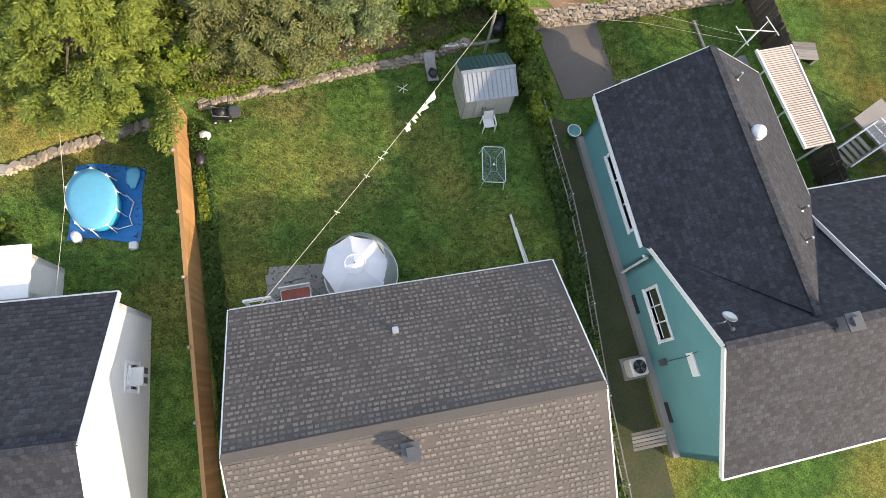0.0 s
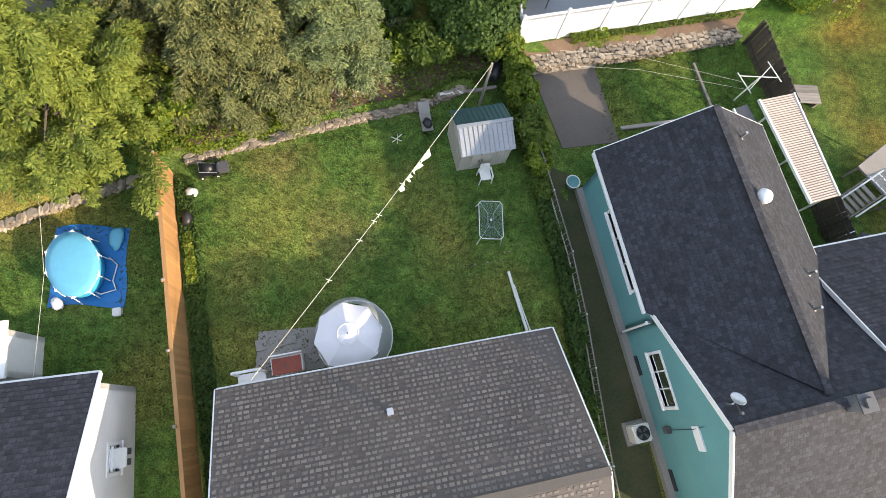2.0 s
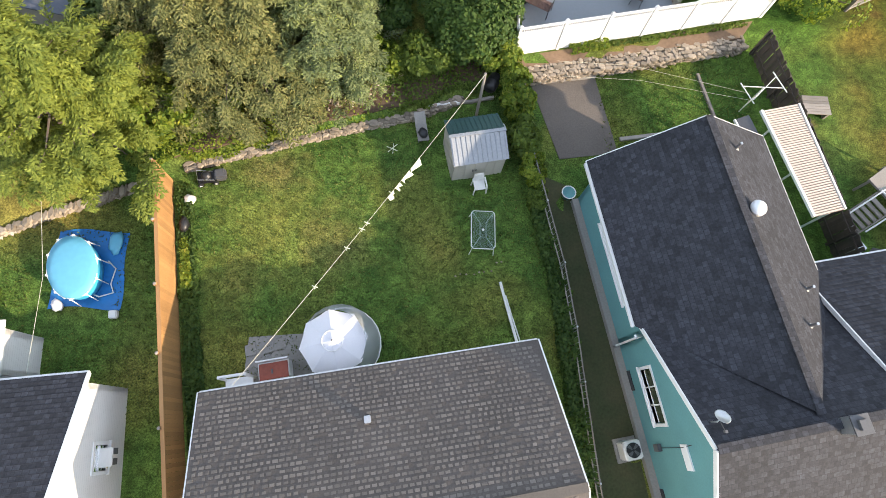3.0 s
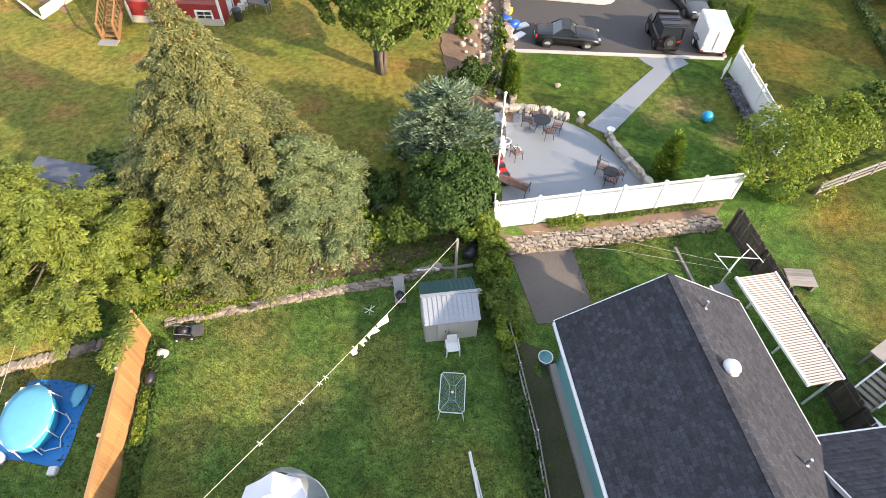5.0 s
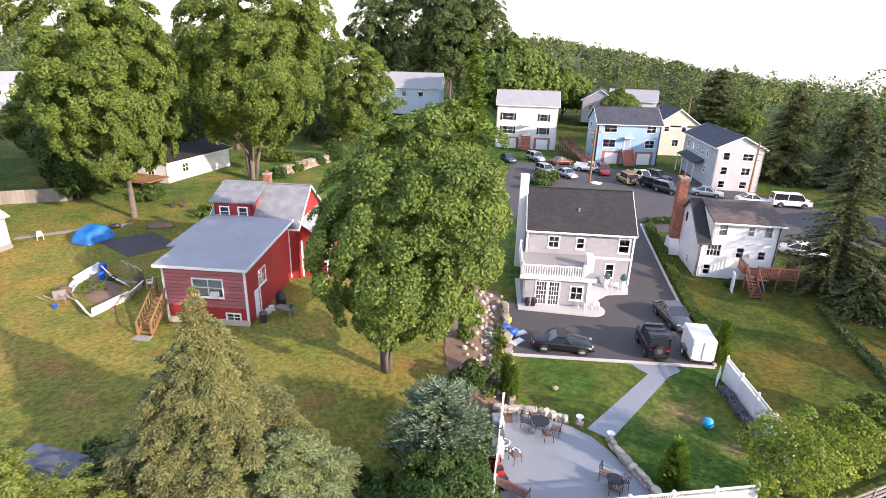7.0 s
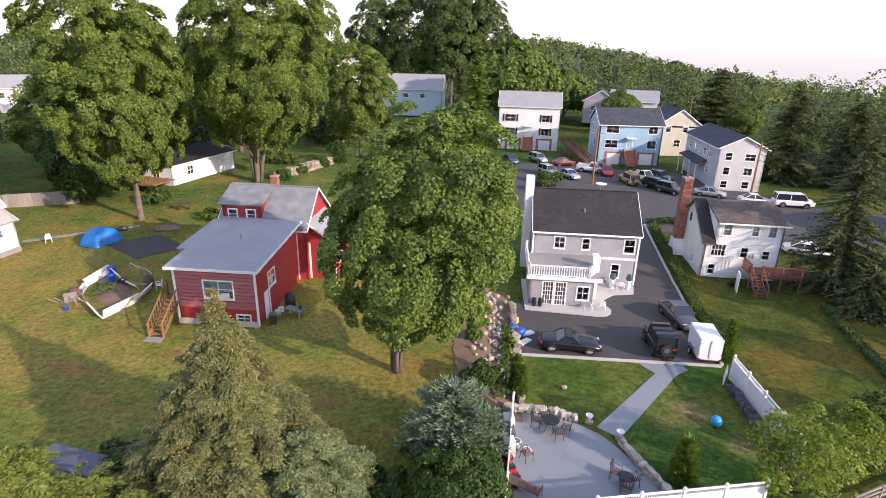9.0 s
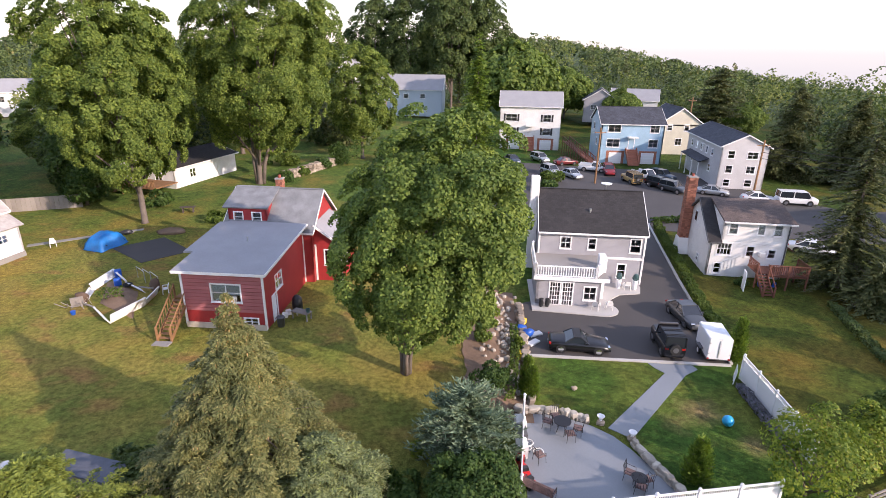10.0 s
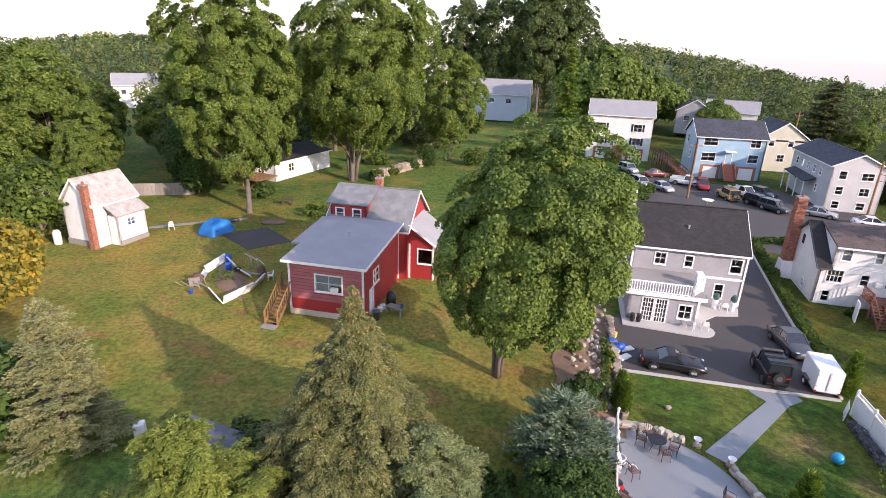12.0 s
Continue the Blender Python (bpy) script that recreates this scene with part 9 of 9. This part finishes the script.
row_of_leaves("wall_weeds", "green weeds along the top of the wall", "weeds", [(-0.8, 15.8), (4.2, 18.0)], 2.4, 0.35, LEAF_BUSH, 0.065, 700, 255, "stuff")
row_of_leaves("fence_weeds", "weeds at the foot of the white fence", "weeds", [(7.4, 18.2), (9.2, 18.6)], 0.5, 0.35, LEAF_LIME, 0.08, 220, 55, "stuff")
row_of_leaves("fence_weeds", "weeds at the foot of the white fence", "weeds", [(9.3, 18.6), (16.2, 19.9)], 0.3, 0.15, LEAF_BUSH, 0.07, 120, 56, "stuff")
row_of_leaves("lavender_border", "grey-violet lavender border by the white fence", "border", [(20.0, 30.6), (20.0, 24.2)], 0.7, 0.45, LAVENDER, 0.09, 330, 57, "stuff")
row_of_leaves("long_hedge", "clipped green hedge along the driveway", "hedge", [(21.3, 35.0), (22.0, 41), (23.0, 48), (24.8, 60), (25.6, 65)], 1.1, 0.85, LEAF_BUSH, 0.075, 700, 58, "stuff")
row_of_leaves("field_hedge", "dark hedge at the edge of the side lawn", "hedge", [(33.6, 43.4), (32.4, 37.5), (31.4, 31.5), (30.8, 26.0)], 0.9, 0.6, LEAF_DARK, 0.09, 300, 59, "stuff")
row_of_leaves("street_hedge", "low green hedge along the street", "hedge", [(25.5, 66.5), (33.5, 68.5)], 1.2, 0.9, LEAF_VINE, 0.15, 180, 60, "stuff")
row_of_leaves("bed_plants", "green plants growing in the boat bed", "plants", [(-27.8, 38.4), (-26.2, 39.4)], 1.2, 0.9, LEAF_BUSH, 0.1, 160, 61, "stuff", 1.35)
row_of_leaves("flower_bed", "white-flowered creeper on the patio bank", "flowers", [(4.9, 27.5), (5.7, 33.0), (5.9, 37.0)], 0.7, 0.5, LEAF_BUSH, 0.1, 110, 62, "stuff", 0.78)
bush("rock_shrub", "round green shrub on the rocky bank", 3.9, 28.4, 1.25, 1.2, 1.7, LEAF_VINE, 0.1, 3000, 63)
bush("rock_shrub", "loose green shrub on the rocky bank", 3.6, 34.6, 0.9, 0.9, 2.1, LEAF_MAPLE, 0.13, 1800, 64)
bush("rock_shrub", "loose green shrub on the rocky bank", 4.0, 38.2, 0.8, 0.8, 1.5, LEAF_LIME, 0.12, 1200, 65)
bush("rock_shrub", "yellow-green shrub above the driveway wall", 6.0, 34.4, 0.5, 0.6, 1.1, LEAF_LIME, 0.1, 700, 66)
for k, (x, y, h, r) in enumerate(((6.1, 29.2, 2.5, 0.42), (6.3, 28.3, 2.4, 0.42), (13.9, 22.0, 2.6, 0.7), (21.2, 33.9, 3.3, 0.62))):
    conifer("arborvitae", "narrow upright green arborvitae", x, y, h, r * 0.85, FROND_GREEN, 70 + k, 34, 22, 0.11, 0.06, -0.25, 0.05, width=0.28, power=0.5, lift=0.1, tilt=(0.8, 1.8), group="arborvitae", trunk=0.06)
broadleaf("lime_maple", "yellow-green young maple at the fence corner", 19.0, 21.5, 4.7, 2.0, 0.3, LEAF_LIME, 0.085, 6500, 30, 80, 0.1, 8, ragged=0.8)
broadleaf("lime_maple", "small yellow-green tree behind the fence corner", 23.6, 24.4, 2.8, 1.5, 0.3, LEAF_LIME, 0.09, 4200, 18, 81, 0.08, 3, ragged=0.5)
bush("round_willow", "round pale green ornamental tree", 26.8, 27.2, 1.5, 1.5, 2.6, LEAF_BUSH, 0.13, 3000, 82)
maple = broadleaf("garden_maple", "large dense green maple standing on the back lawn", -1.65, 29.9, 16.4, 5.6, 3.3, LEAF_MAPLE, 0.1, 160000, 220, 83, 0.17, 9, lean=0.17, shape=0.35, ragged=0.2)
for dx, dy in ((0.95, 0.1), (-0.7, 0.3), (0.3, -0.6)):
    part("stem", Geo().tube([(dx * 0.25, dy * 0.25, -0.02), (dx * 0.35, dy * 0.6, 1.4), (dx * 1.0 + 0.25, dy * 1.5, 4.2), (dx * 2.6 + 1.2, dy * 2, 8.0)], [0.17, 0.14, 0.12, 0.05], 9), BARK, maple, smooth=True)
broadleaf("tall_maple", "very tall green maple behind the lawn", -35.9, 59.3, 29.5, 6.9, 5.0, LEAF_SUN, 0.135, 150000, 190, 84, 0.32, 8, shape=0.6, lean=-0.06)
big2 = broadleaf("tall_maple", "very tall green maple with three trunks", -29.6, 79.8, 34.0, 10.2, 5.8, LEAF_SUN, 0.16, 170000, 230, 85, 0.36, 8, shape=0.6, lean=0.1)
for dx, dy in ((1.2, 0.3), (-1.0, 0.2)):
    part("stem", Geo().tube([(dx * 0.4, dy * 0.4, -0.02), (dx * 0.7, dy, 3.0), (dx * 1.6 + 0.8, dy * 2, 9.0)], [0.32, 0.27, 0.14], 9), BARK, big2, smooth=True)
far_maple = broadleaf("tall_maple", "tall green maple among the houses", -46, 79, 24, 7.0, 4.5, LEAF_SUN, 0.22, 42000, 130, 184, 0.34, 6, shape=0.6)
for x, y, a, sx, sz in ((-18, 102, 120, 0.9, 0.85), (-63, 82, 40, 0.7, 0.5), (-60, 62, 200, 0.55, 0.5), (-66, 52, 20, 0.7, 0.55), (-57, 57, 100, 0.4, 0.4), (-80, 84, 170, 0.8, 0.55), (-66, 97, 250, 0.8, 0.6), (-70, 66, 80, 0.85, 0.8), (-77, 60, 20, 0.9, 0.66), (-58, 90, 310, 1.25, 0.95), (-42, 104, 200, 1.1, 1.0)):
    copy_thing(far_maple, pose(x, y, 1.0, 0, 0, a) @ Matrix.Diagonal((sx, sx, sz, 1)))
darkm = broadleaf("dark_maple", "tall dark tree with bare multiple trunks", -4, 182, 39, 9, 11, LEAF_DARK, 0.36, 26000, 80, 86, 0.4, 10)
for k, (x, y, s, a) in enumerate(((-17, 188, 0.95, 40), (6, 186, 0.9, 90), (-30, 192, 0.9, 150), (16, 196, 0.6, 200), (-50, 168, 0.75, 250), (-2, 204, 1.05, 300))):
    copy_thing(darkm, pose(x, y, ground_z(x, y), 0, 0, a) @ Matrix.Diagonal((s, s, s, 1)))
greenm = broadleaf("street_tree", "full green street tree", 31, 172, 14, 7.5, 4, LEAF_MAPLE, 0.36, 26000, 70, 87, 0.35, 6)
for k, (x, y, s, a) in enumerate(((13.5, 150, 1.5, 40), (22, 170, 0.9, 100), (44, 158, 0.7, 160), (70, 140, 0.6, 210), (92, 118, 0.6, 20), (-70, 120, 1.0, 60), (-100, 90, 0.85, 130), (-120, 110, 1.0, 250), (-52, 130, 1.1, 300), (100, 95, 0.7, 10), (88, 90, 0.75, 70))):
    copy_thing(greenm, pose(x, y, ground_z(x, y), 0, 0, a) @ Matrix.Diagonal((s, s, s, 1)))
pine = conifer("street_pine", "tall thin green pine beside the street", 3.6, 114, 23, 4.2, FROND_GREEN, 90, 40, 14, 0.4, 0.24, 0.15, 1.5, thin=0.12, width=0.34, power=0.7)
big_pine = conifer("broad_pine", "broad layered white pine", 60, 134, 17, 7.6, NEEDLE_DARK, 91, 14, 15, 0.42, 0.22, 0.05, 2, thin=0.1, width=0.4, power=0.45, fan=0.2, wild=0.4)
sp2 = conifer("dark_spruce", "tall dark spruce beyond the street", 57, 95.5, 15.5, 5.8, NEEDLE_DARK, 92, 24, 14, 0.3, 0.17, 0.3, 0.3, width=0.4, power=0.55, fan=0.18, wild=0.4)
copy_thing(sp2, pose(65, 92, 0.5, 0, 0, 70) @ Matrix.Diagonal((0.95, 0.95, 0.9, 1)))
copy_thing(sp2, pose(72, 84, 0.5, 0, 0, 150) @ Matrix.Diagonal((0.9, 0.9, 0.85, 1)))
conifer("sparse_hemlock", "tall sparse hemlock with drooping boughs", 36.6, 47.6, 15.2, 4.8, NEEDLE_DARK, 93, 36, 14, 0.22, 0.12, 0.3, 0.4, thin=0.2, width=0.32, power=0.65)
conifer("sparse_hemlock", "dark hemlock at the edge of the lawn", 40.5, 44.0, 7.0, 3.6, NEEDLE_DARK, 94, 24, 16, 0.3, 0.17, 0.4, 0.2, width=0.32, power=0.6)
conifer("sparse_hemlock", "dark low hemlock at the edge of the lawn", 36.6, 43.0, 4.2, 3.0, NEEDLE_DARK, 95, 18, 16, 0.3, 0.17, 0.4, 0.2, width=0.32, power=0.5)
# Out of view: added to throw shade over the field.
for x, y, h in ((43, 27, 11), (47, 33, 12.5), (51, 40, 13)):
    conifer("dark_spruce", "unseen tall dark spruce added to shade the field", x, y, h, 4.2, NEEDLE_DARK, 130 + x, 22, 10, 0.5, 0.3, 0.4, 0.3, width=0.35, power=0.7)
broadleaf("leafy_tree", "dark green tree before the long house", -47.5, 66.0, 10.5, 3.4, 0.8, LEAF_VINE, 0.2, 9000, 40, 131, 0.18, 4)
broadleaf("leafy_tree", "dark green tree beside the wooden deck", -52.0, 72.0, 12.0, 4.4, 0.8, LEAF_DARK, 0.22, 9000, 40, 132, 0.18, 4)
bush("garden_hedge", "dark green brush beside the neighbour's drive", 44.5, 41, 3.0, 2.2, 2.6, LEAF_DARK, 0.22, 3000, 96)
broadleaf("yellowing_tree", "yellowing tree at the edge of the lawn", -41.0, 30.0, 7.2, 3.4, 1.2, LEAF_GOLD, 0.22, 5000, 30, 97, 0.15, 6)
broadleaf("leafy_tree", "dark green tree at the edge of the lawn", -28.5, 17.5, 5.6, 3.4, 0.4, LEAF_VINE, 0.2, 6000, 34, 98, 0.15, 4)
broadleaf("leafy_tree", "green tree beside the white cottage", -52.0, 45.0, 8, 4.5, 1, LEAF_BUSH, 0.28, 5000, 34, 99, 0.2, 5)
for k, (x, y, rx, h) in enumerate(((-26.2, 81.5, 1.3, 1.6), (-24.6, 86.0, 1.1, 1.5), (-23.0, 92.5, 1.5, 1.8), (-27.5, 60.5, 2.0, 1.2), (-24.0, 56.5, 1.6, 1.6), (-21.5, 53, 1.4, 1.3), (-37.5, 66, 1.6, 2.6), (-30, 94, 2.5, 1.8), (-33.4, 93.6, 0.9, 2.6), (16, 88, 2.4, 2.0), (14, 82, 2.0, 1.6), (30.5, 54.5, 0.7, 0.8), (27.9, 47.5, 0.6, 0.7), (30.0, 47.3, 0.6, 0.8), (-20, 96, 3.5, 4.0), (-12, 100, 3.0, 3.0))):
    bush("garden_shrub", "rounded green garden shrub", x, y, rx, rx, h, LEAF_BUSH if k % 2 else LEAF_VINE, 0.2 if y > 60 else 0.13, 1500, 110 + k, "garden shrubs")

for k in range(3):
    bush("clipped_shrub", "rounded clipped green shrub beside the street", 30.5 + 2.3 * k, 66.0 + 0.5 * k, 1.0, 0.9, 1.2, LEAF_BUSH, 0.14, 900, 150 + k, "clipped shrubs")

# the wooded hills all round
rng = np.random.default_rng(7)
P, O, S, K = [], [], [], []


def wood_tree(x, y, h, r, n, leaf, kind):
    """One tree of the woods: a pointed conifer (kind 3) or a lobed crown."""
    if kind == 3:
        f = rng.random(n) ** 0.7
        a = rng.uniform(0, 2 * math.pi, n)
        q = r * 0.6 * (f + 0.05) * rng.uniform(0.6, 1.1, n)
        p = np.stack([q * np.cos(a), q * np.sin(a), h * (1 - f)], 1)
        o = unit(np.stack([np.cos(a), np.sin(a), np.full(n, 0.6)], 1))
    else:
        p, o, _ = clump_points(rng, n, 16, r * 0.42, r, r, h * 0.45, 0.4)
        p[:, 2] += h * 0.52
    P.append(p + np.array([x, y, ground_z(x, y)]))
    O.append(o)
    S.append(np.full(n, leaf))
    K.append(np.full(n, kind))


KINDS = (0, 0, 0, 1, 1, 2, 2, 3)
count = 0
while count < 1500:
    a = rng.uniform(-1.5, 1.35)
    d = rng.uniform(135, 470) if count < 1150 else rng.uniform(400, 620)
    x, y = d * math.sin(a), d * math.cos(a)
    if y < 20 or (-34 < x < 14 and y < 182) or (14 <= x < 66 and y < 140) or (22 < x < 60 and y < 178) or (d < 150 and -60 < x < 20) or (-0.745 < a < -0.69 and d < 195):
        continue
    count += 1
    small = rng.random() < 0.3
    h = rng.uniform(6, 10) if small else rng.uniform(10, 17)
    wood_tree(x, y, h, h * rng.uniform(0.32, 0.5), 420 if d < 260 else 170, 0.4 if d < 260 else 0.75, KINDS[rng.integers(0, 8)])
for k in range(700):
    a, d = rng.uniform(-0.9, 1.0), rng.uniform(600, 1250)
    wood_tree(d * math.sin(a), d * math.cos(a), rng.uniform(10, 17), rng.uniform(6, 12), 80, 1.7, KINDS[rng.integers(0, 7)])
for k in range(170):
    x, y = (rng.uniform(-135, -46), rng.uniform(84, 140)) if k < 100 else (rng.uniform(-70, -20), rng.uniform(112, 150))
    if -0.745 < math.atan2(x, y) < -0.69 and k % 4:
        continue
    wood_tree(x, y, rng.uniform(6, 11) if not -0.745 < math.atan2(x, y) < -0.69 else 4.5, rng.uniform(3, 5), 420, 0.4, KINDS[rng.integers(0, 8)])
P, O, S, K = np.concatenate(P), np.concatenate(O), np.concatenate(S), np.concatenate(K)
u, v = leaf_set(rng, P, O, 1.0)
for kind, (leaf, label) in enumerate(((FOREST, "green wooded hills along the horizon"), (FOREST_PALE, "yellow-green trees among the wooded hills"), (FOREST_DARK, "dark green trees among the wooded hills"), (NEEDLE_DARK, "dark conifers among the wooded hills"))):
    m = K == kind
    tagged(new("distant_woods", blades_mesh("distant_woods", P[m], (u * S[:, None])[m], (v * S[:, None])[m], leaf)), label, "woods", "", "stuff")

# short grass standing out of the lawns
n = 52000
gx, gy = rng.uniform(-18, 16, n), rng.uniform(2.5, 19.5, n)
keep = np.array([y < wall_y(x) - 0.2 and not (x > 7.6 and y < 11.9) and not (0.9 < x < 3.5 and 11.6 < y < 13.9) and not (-14.4 < x < -11.4 and 5.8 < y < 9.3) and not (5.0 < x < 8.6 and 12.7 < y < 17.7) and not (5.6 < x < 7.8 and y < 12.6) for x, y in zip(gx, gy)])
gx, gy = gx[keep], gy[keep]
n = len(gx)
hgt = rng.uniform(0.03, 0.085, n)
C = np.stack([gx, gy, hgt * 0.8], 1)
U = unit(np.stack([rng.normal(size=n) * 0.7, rng.normal(size=n) * 0.7, np.full(n, 0.8)], 1)) * hgt[:, None]
V = unit(np.cross(U, rng.normal(size=(n, 3)))) * 0.022
tagged(new("grass_tufts", blades_mesh("grass_tufts", C, U, V, BLADES)), "short uneven grass blades standing on the lawn", "grass", "", "stuff")

# ---- stones and rubble, pieces last ----
stone_wall("retaining_wall", "low dry-stone retaining wall behind the lawn", [(-9.3, 12.45), (-8.4, 12.75), (-3.5, 14.1), (0.3, 15.0), (2.3, 15.85)], 0.2, 0.34, 0.16, 260, 3)
stone_wall("side_retaining_wall", "low pale stone wall below the trees", [(-22, 9.0), (-16.1, 9.62), (-14.3, 10.4), (-10.7, 11.75)], 0.26, 0.34, 0.2, 80, 4, stone=PALE_STONE)
stone_wall("bank_wall", "long dry-stone wall below the white fence", [(4.9, 16.95), (10, 17.8), (15.9, 18.9)], 0.46, 0.72, 0.165, 280, 5)
stone_wall("patio_wall", "curved low wall of rounded stones round the patio", [(12.95, 20.8), (12.6, 21.9), (12.0, 23.2), (11.6, 24.4)], 0.28, 0.4, 0.34, 40, 6, base=0.5, stone=PALE_STONE)
stone_wall("patio_wall", "curved low wall of rounded stones round the patio", [(9.5, 26.25), (8.3, 26.85), (6.9, 27.1), (5.5, 27.0)], 0.24, 0.4, 0.34, 40, 7, base=0.5, stone=PALE_STONE)
stone_wall("driveway_wall", "rough stone wall beside the driveway", [(6.3, 27.6), (6.45, 33.4), (6.6, 41)], 0.5, 0.5, 0.45, 60, 8, base=0.5)
stone_wall("lawn_wall", "long heaped stone wall beyond the red house", [(-27, 82), (-22, 95)], 1.2, 1.2, 0.55, 60, 9, base=1.0)
r = random.Random(21)
rub = thing("rubble_bank", "pale rubble stones strewn over the brown bank", "rubble", (0, 0, 0), kind="structure")
shapes = [finish(Geo().rock((0, 0, 0), (1, 1, 1), 700 + k).mesh("stone"), PALE_STONE) for k in range(6)]
dull = [finish(Geo().rock((0, 0, 0), (1, 1, 1), 700 + k).mesh("stone"), STONE) for k in range(6)]
for k in range(150):
    x, y = r.uniform(3.0, 6.2), r.uniform(27.5, 43.5)
    if r.random() < 0.6:
        x = r.gauss(5.3, 0.45)
    s = r.uniform(0.15, 0.5)
    piece("stone", shapes[k % 6], rub, Matrix.Translation((x, y, ground_z(x, y) + 0.05 + s * 0.2)) @ Matrix.Rotation(r.uniform(0, 6), 4, "Z") @ Matrix.Diagonal((s, s * r.uniform(0.7, 1), s * 0.7, 1)))
for k in range(90):
    x = r.gauss(-2.9, 1.1)
    y = wall_y(x) + r.uniform(0.8, 1.9)
    s = r.uniform(0.08, 0.3)
    piece("stone", dull[k % 6] if k % 4 else shapes[k % 6], rub, Matrix.Translation((x, y, 0.57 + s * 0.2)) @ Matrix.Rotation(r.uniform(0, 6), 4, "Z") @ Matrix.Diagonal((s, s * 0.8, s * 0.6, 1)))

# ---- shingles of the roof under the camera: courses painted shade-dark under pale raised tabs ----
RUN, RISE, ROWS, PITCH = 4.45, 1.95, 29, 0.19
SLOPE, ANG = math.hypot(RUN, RISE), math.atan2(RISE, RUN)
ROW = SLOPE / ROWS
tab = Geo().box((0, 0, 0), (PITCH * 0.72, ROW * 0.5, 0.014)).mesh("shingle")
finish(tab, SHINGLE)
r = random.Random(33)
joined, courses = Geo(), Geo()
for sgn in (1, -1):
    for i in range(ROWS):
        dn = (i + 0.5) * ROW
        at = Vector((0, -4.45 + sgn * dn * math.cos(ANG), 4.75 - dn * math.sin(ANG) + 0.012))
        tilt = Matrix.Rotation(-sgn * (ANG - 0.05), 4, "X")
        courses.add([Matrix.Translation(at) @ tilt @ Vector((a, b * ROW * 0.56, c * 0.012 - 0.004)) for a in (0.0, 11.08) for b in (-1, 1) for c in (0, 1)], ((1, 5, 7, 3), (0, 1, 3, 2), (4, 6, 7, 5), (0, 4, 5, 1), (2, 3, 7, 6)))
        shift = r.choice((0.0, 0.5)) * PITCH + r.uniform(-0.02, 0.02)
        for k in range(int(11.0 / PITCH)):
            if r.random() < 0.1:
                continue
            u = 0.1 + shift + k * PITCH
            if u > 10.98:
                continue
            m = Matrix.Translation(at + Vector((u, 0, 0.009))) @ tilt
            if sgn == 1 and 3.3 < u < 7.4 and ROWS * 0.15 <= i < ROWS * 0.7 and r.random() < 0.8:
                piece("shingle", tab, own, m)
            else:
                w, d = PITCH * r.uniform(0.22, 0.44), ROW * r.uniform(0.22, 0.3)
                joined.add([m @ Vector((a * w, b * d, c * 0.012)) for a in (-1, 1) for b in (-1, 1) for c in (0, 1)], ((1, 5, 7, 3), (0, 1, 3, 2), (4, 6, 7, 5), (0, 4, 5, 1), (2, 3, 7, 6)))
part("shingle_course", courses, SHINGLE_SHADE, own, kind="stuff")
part("shingle_rest", joined, SHINGLE_ISLE, own, kind="stuff")
